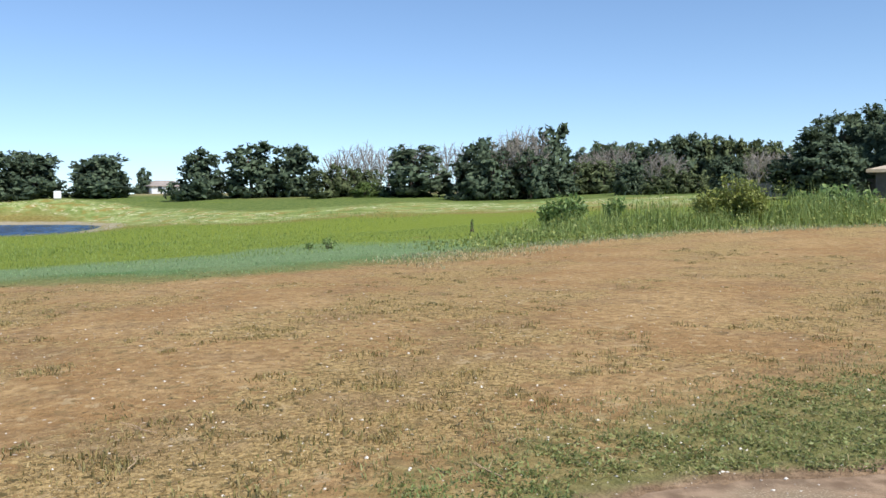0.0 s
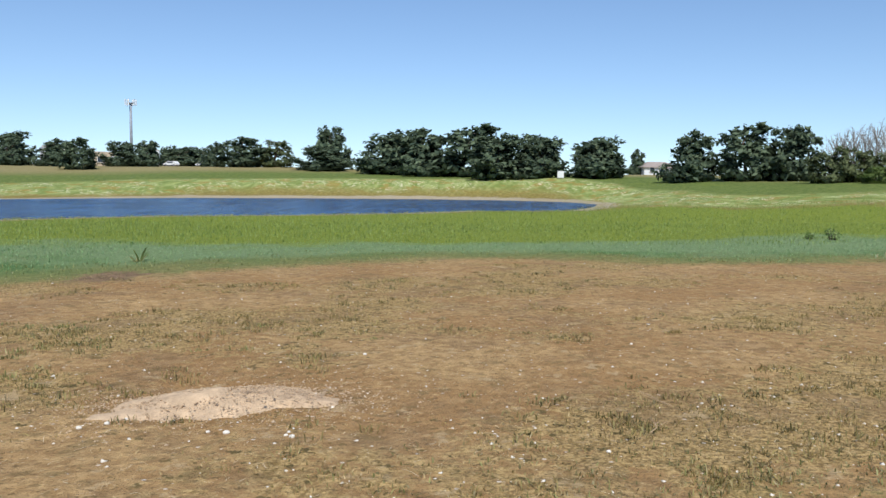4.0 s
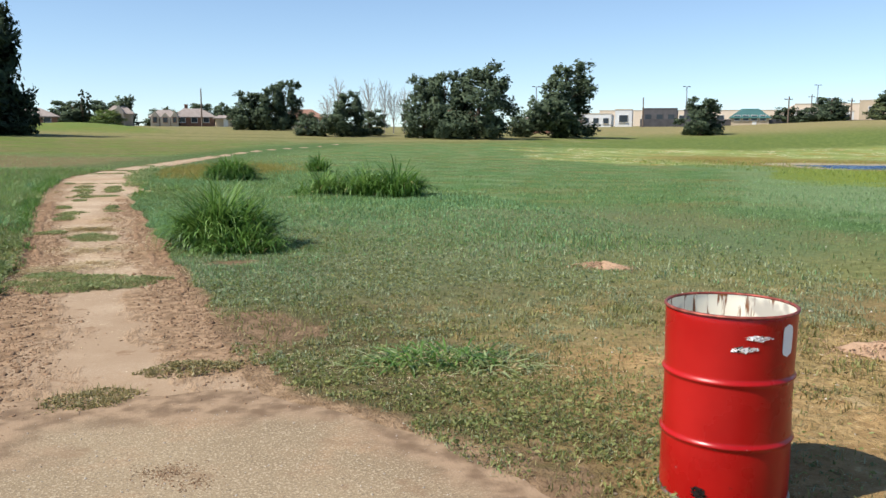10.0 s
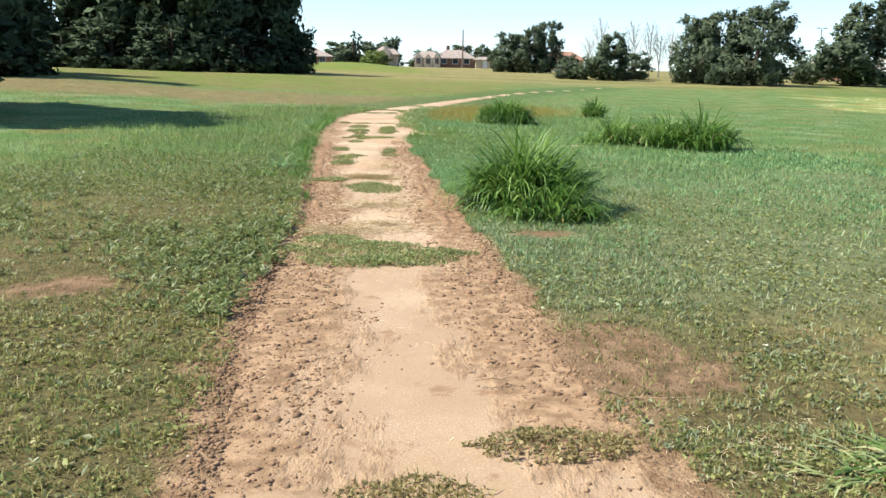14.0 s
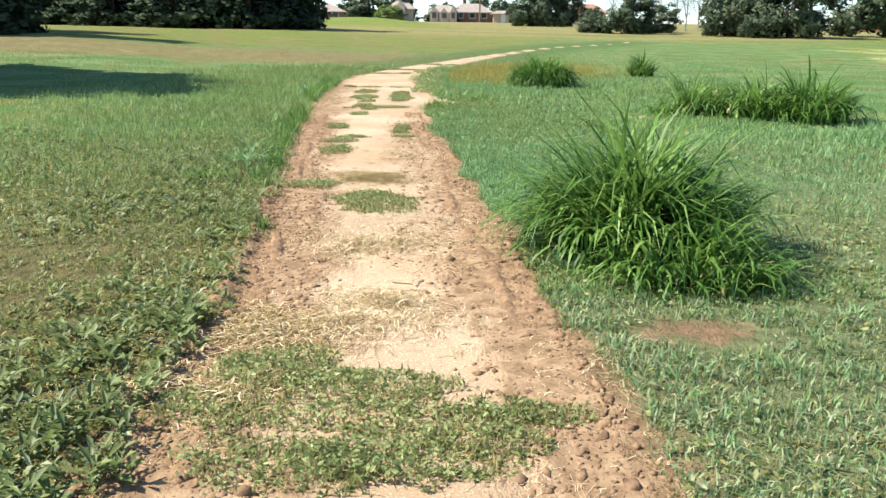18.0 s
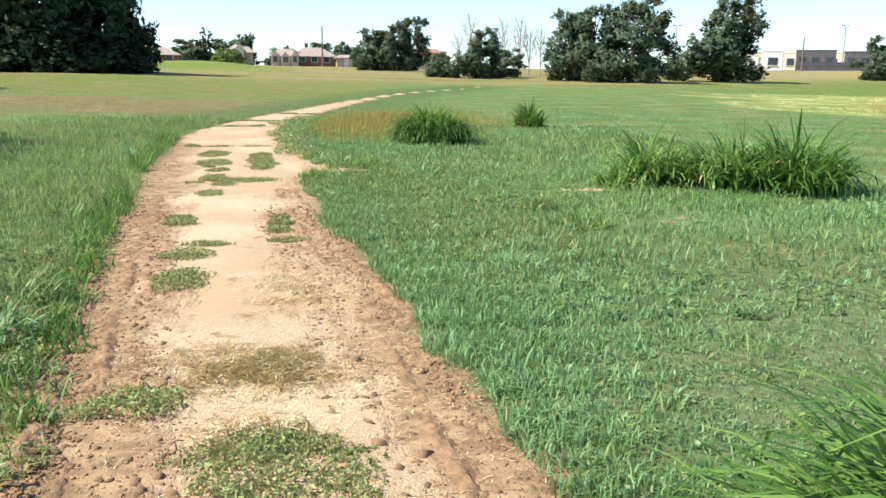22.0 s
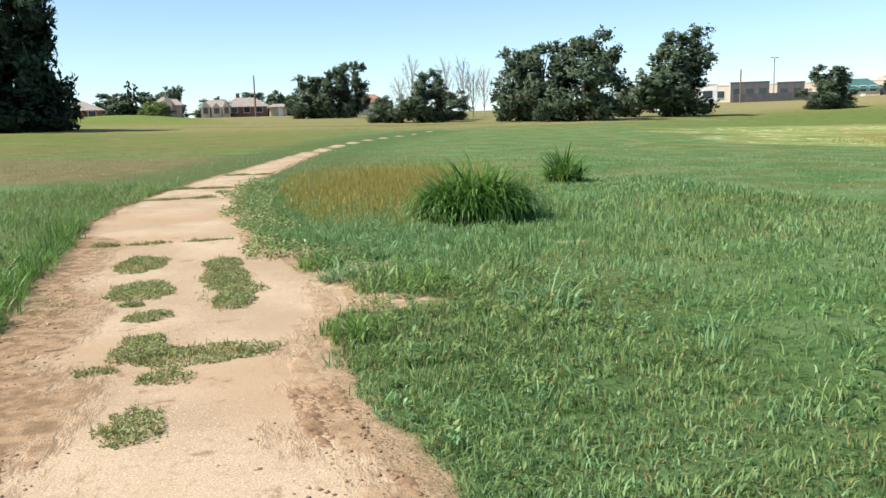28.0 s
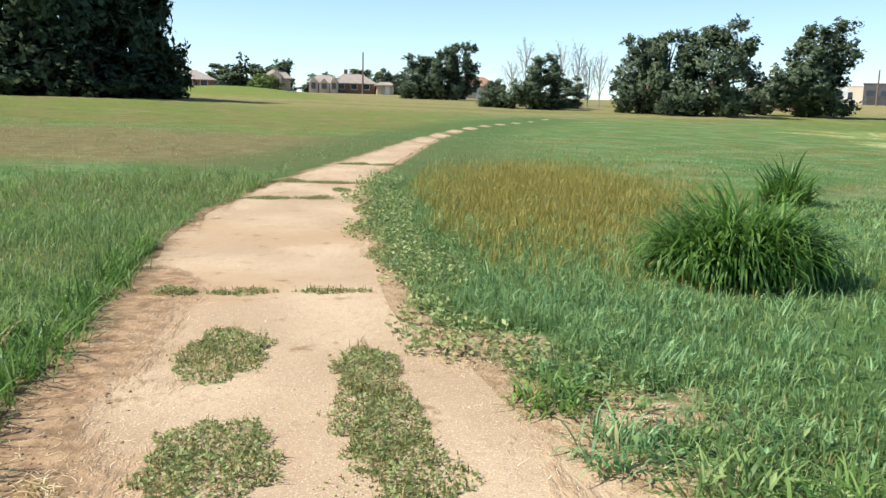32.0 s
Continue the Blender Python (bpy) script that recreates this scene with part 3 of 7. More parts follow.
# ---- ground, pond, pavement ----
def bare_spots(x, y):
    """How bare the soil is, by known worn places: east, north, half widths."""
    s = np.zeros(np.shape(x))
    for cx, cy, rx, ry in ((0.95, 5.45, 0.75, 0.95), (-2.8, 6.8, 0.45, 0.4), (0.9, 9.15, 0.4, 0.28), (2.35, 25.1, 0.4, 0.22), (2.95, 17.6, 0.35, 0.2), (2.8, 20.0, 0.5, 0.25), (0.46, 19.9, 0.16, 0.1), (-0.3, 24.2, 0.8, 0.35),
                           (-0.6, 23.4, 0.5, 0.45), (-0.35, 22.55, 0.6, 0.35), (-0.85, 25.4, 0.5, 0.5), (-0.1, 22.3, 0.42, 0.2), (-1.1, 23.9, 0.35, 1.2), (-3.3, 23.6, 0.4, 1.8), (16.5, 2.6, 1.6, 0.7), (2.05, 0.9, 0.35, 1.6), (1.35, 2.0, 0.2, 0.5), (-0.75, 22.35, 0.55, 0.4), (-0.5, 22.3, 0.4, 0.32)):
        s = np.maximum(s, np.exp(-(((x - cx) / rx) ** 2 + ((y - cy) / ry) ** 2)))
    return s



def build_ground():
    na = 330
    radii = [0.0]
    while radii[-1] < 4000:
        radii.append(radii[-1] + max(0.3, radii[-1] * 0.022))
    rr, aa = np.array(radii[1:]), np.linspace(0, 2 * np.pi, na, endpoint=False)
    x = np.r_[0.0, (rr[:, None] * np.sin(aa)).ravel()]
    y = np.r_[8.0, (8.0 + rr[:, None] * np.cos(aa)).ravel()]
    gap = path_gap(x, y)
    z = bumps(x, y, gap)
    k = np.arange(len(rr) - 1)[:, None] * na
    j = np.arange(na)
    quads = np.stack(np.broadcast_arrays(1 + k + j, 1 + k + na + j, 1 + k + na + (j + 1) % na, 1 + k + (j + 1) % na), -1).reshape(-1, 4)
    fan = [[0, 1 + i, 1 + (i + 1) % na] for i in range(na)]
    ob = raw("ground", np.stack([x, y, z], -1), quads[:, ::-1], ground_material(), smooth=True)
    bm = bmesh.new()
    bm.from_mesh(ob.data)
    bm.verts.ensure_lookup_table()
    for f in fan:
        bm.faces.new([bm.verts[i] for i in f[::-1]])
    bmesh.ops.recalc_face_normals(bm, faces=bm.faces[:])
    bm.faces.ensure_lookup_table()
    if bm.faces[0].normal.z < 0:
        bmesh.ops.reverse_faces(bm, faces=bm.faces[:])
    bm.to_mesh(ob.data), bm.free()
    w = signed(POND, x, y)
    bear = np.degrees(np.arctan2(x, y))
    south_east = np.clip((bear - 24) / 22, 0, 1) * np.clip((178 - bear) / 10, 0, 1) * np.clip((np.hypot(x, y) - 4) / 6, 0, 1)
    beyond = np.clip((np.hypot(x - 10, y + 5) - np.interp(bear, [18, 20, 22, 25, 32, 40, 53, 66, 80, 95, 110, 150], [110, 90, 68, 55, 52, 60, 80, 93, 104, 100, 66, 46])) / 8, 0, 1) * np.interp(bear, [17, 24, 36], [0.0, 0.5, 1.0]) * np.clip((170 - bear) / 8, 0, 1)
    edge = np.interp(bear, [25, 40, 66, 85, 100, 116, 127], [400, 26, 14.5, 7, 6.5, 10.5, 6])
    band = np.clip(np.maximum(signed(DRY, x, y), 0) / edge, 0, 4)
    over = np.hypot(x - 10, y + 5) - np.interp(bear, [95, 110, 150], [100, 66, 46])
    yon = np.where(bear > 0, w + (over * 0.75 - w) * np.clip((bear - 98) / 12, 0, 1), w)
    yon = yon * np.interp(bear, [20, 45, 60], [0.65, 0.7, 1.0])
    for key, v in (("turf", 0.5 + 0.3 * patchy(x, y, 1.5, 43)), ("yon_gap", yon), ("bare", bare_spots(x, y)), ("band", band), ("path_gap", gap), ("dry_gap", signed(DRY, x, y)), ("pond_gap", w), ("far_side", beyond), ("pond_side", south_east)):
        at = ob.data.attributes.new(key, "FLOAT", "POINT")
        at.data.foreach_set("value", v.astype(np.float32))
    return tagged(ob, "dry and green meadow ground around a pond", "ground", kind="structure")


ground = build_ground()

_px, _py = POND.mean(0)
_pond = np.array([(p[0] + (p[0] - _px) * 0.05, p[1] + (p[1] - _py) * 0.05) for p in POND])
_rim = [(*p, WATER) for p in _pond]
pond = raw("water", [(_px, _py, WATER)] + _rim, [[0, 1 + i, 1 + (i + 1) % len(_rim)] for i in range(len(_rim))], water_material())
tagged(pond, "shallow blue pond with small ripples", "pond", kind="structure")

# slabs of the path, one object each
JOINTS = [3.5, 7.5, 12.1, 16.6, 21.2, 26.7, 33.2, 35.8, 40.3, 45.0, 50.0, 56.0, 63.0, 71.0, 85.0, 95.0]
M_SLAB, M_YARD = slab_material(), yard_material()
footpath = empty("footpath", 0, 0, 0, "dusty concrete footpath with weeds in its joints", "path")
tagged(footpath, kind="structure")
for a, b in zip(JOINTS, JOINTS[1:]):
    ys = np.linspace(a + (0.002 if a > 4 else -0.02), b - 0.002, max(5, int((b - a) / 0.6)))
    cols = np.linspace(0, 1, 9)
    wob_l = np.array([0.05 * noise.noise((v * 0.9, 1.0, 0.0)) for v in ys])
    wob_r = np.array([0.05 * noise.noise((v * 0.9, 7.0, 0.0)) for v in ys])
    L, R = np.interp(ys, EDGE_Y, EDGE_L) + wob_l, np.interp(ys, EDGE_Y, EDGE_R) + wob_r
    gx = L[:, None] + (R - L)[:, None] * cols
    gy = np.repeat(ys[:, None], 9, 1)
    gz = rise(gx, gy) + 0.012
    top = np.stack([gx, gy, gz], -1).reshape(-1, 3)
    m = len(ys)
    quads = [[i * 9 + j, i * 9 + j + 1, (i + 1) * 9 + j + 1, (i + 1) * 9 + j] for i in range(m - 1) for j in range(8)]
    rim = [j for j in range(9)] + [i * 9 + 8 for i in range(1, m)] + [(m - 1) * 9 + j for j in range(7, -1, -1)] + [i * 9 for i in range(m - 2, 0, -1)]
    verts = list(map(tuple, top)) + [(top[i][0], top[i][1], top[i][2] - 0.1) for i in rim]
    nt = len(top)
    quads += [[rim[(k + 1) % len(rim)], rim[k], nt + k, nt + (k + 1) % len(rim)] for k in range(len(rim))]
    ob = raw("slab", verts, quads, M_SLAB, footpath)
    e = (np.minimum(cols, 1 - cols)[None, :] * (R - L)[:, None]).ravel()
    at = ob.data.attributes.new("edge", "FLOAT", "POINT")
    boost = np.repeat(np.interp(ys, [3.5, 4.2, 6, 9, 13, 18, 22, 26, 40], [0.15, -0.2, -0.36, -0.26, -0.2, -0.1, 0.05, 0.25, 0.4]), 9)
    boost = np.where((np.tile(cols, len(ys)) < 0.45) & (gy.ravel() < 27.5), np.minimum(boost, -0.28), boost)
    at.data.foreach_set("value", np.r_[e + boost, np.zeros(len(rim))].astype(np.float32))


def build_yard():
    xs, ys = np.arange(-9, 5.6, 0.3), np.arange(-16, 3.51, 0.3)
    poly = np.array(YARD)
    poly[0], poly[1] = (-0.9, 3.8), (0.82, 3.7)
    dense = []
    for a, b in zip(poly, np.roll(poly, -1, 0)):
        k = max(1, int(np.hypot(*(b - a)) / 0.25))
        dense += [tuple(a + (b - a) * i / k) for i in range(k)]
    dense = [(x + 0.06 * noise.noise((x * 1.3, y * 1.3, 5)), y + 0.14 * noise.noise((x * 2.3, y * 1.3, 8))) for x, y in dense]
    bm = bmesh.new()
    vs = [bm.verts.new((x, y, 0.016)) for x, y in dense]
    face = bm.faces.new(vs)
    for axis, vals in ((0, np.arange(-8.5, 5.2, 0.5)), (1, np.arange(-15.5, 3.9, 0.5))):
        for v in vals:
            co, no = [0, 0, 0], [0, 0, 0]
            co[axis], no[axis] = v, 1
            bmesh.ops.bisect_plane(bm, geom=bm.verts[:] + bm.edges[:] + bm.faces[:], plane_co=co, plane_no=no)
    bm.faces.ensure_lookup_table()
    bm.normal_update()
    if bm.faces[0].normal.z < 0:
        bmesh.ops.reverse_faces(bm, faces=bm.faces[:])
    bm.verts.ensure_lookup_table()
    co = np.array([v.co[:] for v in bm.verts])
    ob = part("pavement", bm, M_YARD)
    at = ob.data.attributes.new("edge", "FLOAT", "POINT")
    longer = np.vstack([[(-1.12, 6.0), (0.9, 6.0)], YARD])
    at.data.foreach_set("value", (-signed(longer, co[:, 0], co[:, 1])).astype(np.float32))
    tagged(ob, "worn gravelly asphalt pavement where the path starts", "pavement", kind="structure")


build_yard()

# ---- trees ----
M_BARK = simple("grey_brown_bark", (0.13, 0.095, 0.07), 0.95, vary=0.45, scale=6, bump=0.8)
M_DEAD = simple("bleached_dead_wood", (0.33, 0.29, 0.25), 0.95, vary=0.3, scale=5, bump=0.4)
# greyed and lightened: the haze of distance is put into the leaf colour
M_LEAF = leafy("elm_leaves", (0.058, 0.085, 0.055), (0.15, 0.195, 0.115), 0.35, 0.3, 0.8)
M_LEAF_GREY = leafy("cedar_leaves", (0.085, 0.11, 0.052), (0.185, 0.215, 0.10), 0.4, 0.25, 0.8)
M_LEAF_DARK = leafy("cottonwood_leaves", (0.028, 0.045, 0.030), (0.085, 0.12, 0.064), 0.3, 0.2, 0.8)
M_LEAF_PALE = leafy("willow_leaves", (0.10, 0.16, 0.035), (0.20, 0.27, 0.07), 0.4, 0.3)


def cards(rng, centres, size, flat=0.0, face=None):
    """Small bent leaf clumps: two triangles folded along the midrib, turned every way or mostly towards face."""
    n = len(centres)
    a = rng.normal(size=(n, 3))
    a[:, 2] *= 1 - flat
    a /= np.linalg.norm(a, axis=1)[:, None]
    b = np.cross(a, rng.normal(size=(n, 3)))
    if face is not None:
        b = np.cross(face + rng.normal(0, 0.45, (n, 3)), a)
    b /= np.linalg.norm(b, axis=1)[:, None]
    c = np.cross(a, b)
    s = size * rng.uniform(0.55, 1.35, (n, 1))
    w = s * rng.uniform(0.35, 0.6, (n, 1))
    v = np.stack([centres - a * s, centres + b * w + c * w * 0.35, centres + a * s, centres - b * w + c * w * 0.35], 1).reshape(-1, 3)
    i = np.arange(n)[:, None] * 4
    return v, np.concatenate([i + [0, 1, 2], i + [0, 2, 3]])


def sprays(rng, clumps, n, middle, per=15):
    """Leaf places along feathery sprays that radiate from each clump of a crown, and the way they point."""
    own = np.repeat(np.arange(len(clumps)), per)
    b = np.array(clumps)[own]
    d, away = rng.normal(size=(len(own), 3)), b[:, :3] - middle
    d = d / np.linalg.norm(d, axis=1)[:, None] + 0.75 * away / np.linalg.norm(away, axis=1)[:, None] + np.array([0, 0, 0.12])
    d /= np.linalg.norm(d, axis=1)[:, None]
    le = b[:, 3] * rng.uniform(0.6, 1.35, len(own))
    pick = rng.choice(len(own), n, p=le**2 / (le**2).sum())
    t = rng.uniform(0.1, 1, n) ** 0.75
    p = b[pick, :3] + d[pick] * (le[pick] * t)[:, None] + rng.normal(size=(n, 3)) * (b[pick, 3] * 0.23 * (1.25 - 0.8 * t))[:, None]
    return p, d[pick]


def make_tree(seed, leaf, n, size, spread=4.0, height=10.0, low=0.6, top_lean=0.0, count=34, trunks=1, ragged=0.16):
    """A tree 10 m tall at the origin: tapered trunk, limbs, crown of leaf sprays with gaps."""
    rng = np.random.default_rng(seed)
    clumps = []
    for k in range(count):
        f = (k + 0.5) / count
        z = low + 0.7 + (height - low - 1.9) * f**1.2
        env = spread * (0.56 + 0.48 * math.sin(math.pi * min(1, 0.3 + 0.62 * f)) ** 0.8) * rng.uniform(1 - 1.6 * ragged, 1 + ragged)
        a = k * 2.4 + rng.uniform(-0.6, 0.6)
        r = env * math.sqrt(rng.uniform(0.05, 0.62))
        clumps.append((r * math.cos(a) + top_lean * f * f, r * math.sin(a), z + rng.uniform(-0.4, 0.4), rng.uniform(0.75, 1.25) * spread * (0.41 - 0.14 * f)))
    root = new("tree")
    bm = bmesh.new()
    for t in range(trunks):
        bx = 0.35 * t
        pts = [(bx, 0, -0.3), (bx + 0.02, 0, 0.4), (bx + 0.12, 0.1, height * 0.3), (bx + 0.3 * rng.normal(), 0.3 * rng.normal(), height * 0.6), (top_lean * 0.8, 0, height * 0.82)]
        tube(pts, [0.34, 0.26, 0.2, 0.12, 0.03], 8, bm)
    part("trunk", bm, M_BARK, root, smooth=True)
    for k in range(3, count, 5):
        x, y, z, r = clumps[k]
        z0 = max(0.8, z * 0.6)
        part("limb", tube([(0.05, 0, z0), (x * 0.45, y * 0.45, z0 + (z - z0) * 0.6), (x * 0.95, y * 0.95, z)], [0.11, 0.07, 0.02], 6), M_BARK, root, smooth=True)
    p, d = sprays(rng, clumps, n, np.array([0, 0, height * 0.4]))
    p[:, :2] *= 3.9 * spread / 4.0 / np.quantile(np.hypot(p[:, 0], p[:, 1]), 0.975)
    p[:, 2] *= 9.45 / np.quantile(p[:, 2], 0.996)
    p[:, 2] = np.where(p[:, 2] < low, low + rng.uniform(0, 1.6, n), p[:, 2])
    out = p - np.array([0, 0, height * 0.38])
    up = d * 0.7 + 0.8 * out / np.linalg.norm(out, axis=1)[:, None] + np.array([0, 0, 0.3]) + rng.normal(0, 0.3, (n, 3))
    up /= np.linalg.norm(up, axis=1)[:, None]
    v, f = cards(rng, p, size, 0.0, up)
    q = v.reshape(-1, 4, 3)
    away = np.einsum("ij,ij->i", np.cross(q[:, 1] - q[:, 0], q[:, 2] - q[:, 0]), up) < 0
    turned = np.concatenate([away, away])
    f[turned] = f[turned][:, ::-1]
    raw("crown", v, f, leaf, root, normals=np.repeat(up, 4, 0))
    return root


def make_dead(seed, height=9.0):
    """A bare bleached tree of many thin rising branches and twigs."""
    rng = np.random.default_rng(seed)
    root = new("dead_tree")
    part("trunk", tube([(0, 0, -0.3), (0.1, 0, height * 0.3), (0.2, 0.15, height * 0.7), (0.25, 0.1, height)], [0.2, 0.15, 0.08, 0.02], 6), M_DEAD, root)
    for k in range(13):
        o = Vector((0.1, 0, height * (0.12 + 0.055 * k)))
        a = k * 2.4
        le = height * (0.52 - 0.02 * k)
        d = Vector((math.cos(a), math.sin(a), 1.5 + 0.5 * float(rng.uniform()))).normalized()
        bm = tube([tuple(o), tuple(o + d * le * 0.5 + Vector((0, 0, 0.1))), tuple(o + d * le + Vector((0, 0, 0.5)))], [0.08, 0.05, 0.015], 4)
        for s in range(8):
            q = o + d * le * (0.25 + 0.1 * s)
            e = (d + Vector(rng.normal(size=3)) * 0.5).normalized() * le * 0.4
            tube([tuple(q), tuple(q + e)], [0.035, 0.012], 3, bm)
            for u in (0.4, 0.75):
                w = (e.normalized() + Vector(rng.normal(size=3)) * 0.6).normalized() * le * 0.2
                tube([tuple(q + e * u), tuple(q + e * u + w)], [0.022, 0.01], 3, bm)
        part("branch", bm, M_DEAD, root)
    return root


FAR_TREE = [make_tree(11 + k, M_LEAF, 2900, 0.465, low=0.0, count=40) for k in range(5)]
NEAR_TREE = [make_tree(15 + k, M_LEAF, 12000, 0.26, low=0.0, count=46) for k in range(2)]
GREY_TREE = [make_tree(31 + k, M_LEAF_GREY, 2600, 0.40, low=0.0, ragged=0.25) for k in range(3)]
WIND_TREE = [make_tree(41 + k, M_LEAF, 12500, 0.215, low=0.2, top_lean=(0.9, 1.3, 0.6, 1.0)[k], count=32, ragged=0.3) for k in range(4)]
BIG_TREE = [make_tree(51 + k, M_LEAF_DARK, 17000, 0.26, low=0.0, trunks=2, count=52) for k in range(2)]
UNDER_BUSH = [make_tree(57, M_LEAF_DARK, 4200, 0.34, low=0.0)]
PALE_TREE = [make_tree(61, M_LEAF_PALE, 3600, 0.28, low=0.05)]
COLUMN_TREE = [make_tree(71, M_LEAF_DARK, 1700, 0.24, spread=1.1, low=0.2)]
DEAD_TREE = [make_dead(81), make_dead(82)]
LABEL = {
    "a": ("dark green leafy tree standing at the meadow's edge", "tree", "trees round the meadow"),
    "n": ("dark green leafy tree behind the dry bank", "tree", "trees round the meadow"),
    "s": ("grey-green feathery shrub tree in the tree line", "tree", "grey shrub trees"),
    "L": ("windswept dark elm with a low ragged crown", "tree", "elms along the far meadow"),
    "B": ("tall dense cottonwood with a dark crown to the ground", "tree", "tall cottonwoods"),
    "u": ("dark dense bush filling the foot of tall trees", "bush", "bushes under the cottonwoods"),
    "w": ("pale green willow beside the houses", "tree", "trees round the meadow"),
    "c": ("slim dark column-shaped cypress behind the houses", "tree", "cypresses"),
    "d": ("leafless bleached dead tree among green ones", "dead tree", "dead trees"),
}
KINDS = {"a": FAR_TREE, "n": NEAR_TREE, "s": GREY_TREE, "L": WIND_TREE, "B": BIG_TREE, "u": UNDER_BUSH, "w": PALE_TREE, "c": COLUMN_TREE, "d": DEAD_TREE}
NAME = {"a": "leafy_tree", "n": "leafy_tree", "s": "shrub_tree", "L": "elm_tree", "B": "cottonwood_tree", "u": "dense_bush", "w": "willow_tree", "c": "cypress_tree", "d": "dead_tree"}
# east, north, top above the pond's level, half width
TREES = """
a 151 -12 10.1 6, a 152 -19.7 9.7 5, a 149.5 -28.9 9.6 5.2, a 133 -40.8 9.9 4.3, a 130.6 -48.4 10.8 4.8, a 128.4 -54.6 10.4 4.3, a 101.5 -60.9 8.9 5.2, a 92.5 -65.8 9.4 3.5, a 88.4 -68.2 9 4.3, a 87.2 -73.1 10.8 3, n 49.7 -61.5 4.9 1.7, n 36.7 -55.1 5.9 3, n 42.7 -66.7 7.9 2.6, n 38.9 -65.5 8.1 2.7,
n 34 -63 8.6 3, a 208.9 106 13.2 7.8, a 195.9 109 9.3 3.5, a 196.2 97.9 10.5 3.7, a 195.9 87.3 10.8 4.3, a 174.9 73 10 3.8, a 215.4 79.8 11.2 4.6, a 217.6 73.9 11.5 4.3, a 287 86.8 12.5 9, a 213 55.3 11.1 3.2, a 195.4 43.8 11.4 6, s 196.9 36.8 10.9 4.7, a 183.9 24.2 9.2 5.6, a 194 23.8 13.9 4.9,
a 175.5 10.1 11.5 5.8, a 169 1.8 12.1 6.7, a 166 -8.1 12.6 7.2, a 170.3 -19.8 11.2 5.1, a 174 6 12 6, a 148.8 -29.6 9.7 4.5, a 255 -59 12.1 3, a 157 179 10.6 4.5, a 152 149.6 11.1 6.5, s 149 152.6 9.7 4, a 154 140 10.2 4, a 271.6 186 15.6 8.8, a 149.4 98.4 6.6 1.5, a 152.8 93.3 7.2 1.6,
a 191.8 106 9.1 3, L 85 126 7.5 4.2, a 143 177.6 8.1 3.3, a 151 171 9.6 3.6, a 146.5 175 7.8 3.3, L 55 119 11.9 6.3, L 39 110.5 10.6 4.8, L 35 113 9.8 3.6, L 33 116 9.3 3.6, L 22.5 123 7.3 3.7, L 27.6 129 5.0 2.7, L 18 160.5 10.9 3.6, L 12 161 8.8 4.4, L 15 159 9.8 3.6,
L 17.6 126 4.4 1.9, a -26.3 226 8.8 6, a -19 232 9.2 5, a -14 225 10.2 3, w -16.5 212 6.6 4, w -17.5 205 5.6 3.2, a -5 218 7.2 4.2, a 9 220 8.6 2.8, a 4.8 236 8.8 4.5, a 12 226 7.6 4, c -23.4 222 11.4 1, c -21.9 222 10.8 0.9, B -21.6 108 15.5 5.2, B -28 104 18.5 6.8,
B -38 108 19.5 8, B -48 113 17 7, B -31.5 58 14.5 5.4, B -36 66 14 5, B -20.0 25.0 14 6.0, u -20 104 5.5 3.4, u -23.5 101 6.2 4, u -31 99 6.4 4.4, u -39 102 6.4 4.6, u -47 107 6 4.6, u -54 112 6 4.6, u -29.5 55.5 4.6 3.4, u -34.5 60 4.8 3.6, d 23.3 142.5 8.2 2.2,
d 34.8 142.5 9.3 2.2, d 60 -98 9.4 3, d 37.6 145.8 10.2 2.2, d 29.9 140.3 11.1 2.2, d 33.2 142.5 11.3 2.2, d 24.4 138.1 11.3 2.2, a 87.4 -60.9 6.4 2.9, a 85.9 -63.1 7.9 2.9, a 83.2 -66.8 7.5 2.9, a 81.9 -70.1 5.7 2.5, a 71.4 -71.3 5.5 1.8
"""
# belts of alike trees: kind, from east, north, to east, north, how many, tops at start, middle and end, half width
BELTS = """
s 115.2 -53.6 112.3 -60 4 6.5 6.8 6.1 2.5, w 106.4 -56 105.4 -58 2 3.9 3.8 3.7 1.9, d 119.3 -56.7 114.9 -65.6 9 9.6 11.2 9.7 2.9, d 102.7 -60.9 98.5 -67.8 7 9.8 9.3 9.8 2.3,
d 86.2 -64.4 83.6 -67.9 6 9.7 11.5 10.4 2.4, s 83.8 -74 81.4 -76.8 3 6.1 5.8 5.9 2.3, d 94.6 -82.9 89.5 -88.6 7 8 9.2 9.4 2.4, a 97.5 -88 81 -112 9 9.2 10.6 9.2 2.8, s 98 -92 80.5 -108 9 9.7 10.0 9.4 2.7,
d 86 -89.4 83.7 -91.5 3 7.6 8.2 7.7 2.4, d 76.2 -98 72.9 -100.5 5 7.8 8 7.7 2.4, s 68.5 -72.8 65.5 -75.6 4 4.2 4.8 4.5 1.5, a 246.9 216.7 278.1 175.7 12 12.3 12.8 13.0 3.2, a 399 130 404.2 113.8 5 17.3 17.3 17.3 3.8
"""



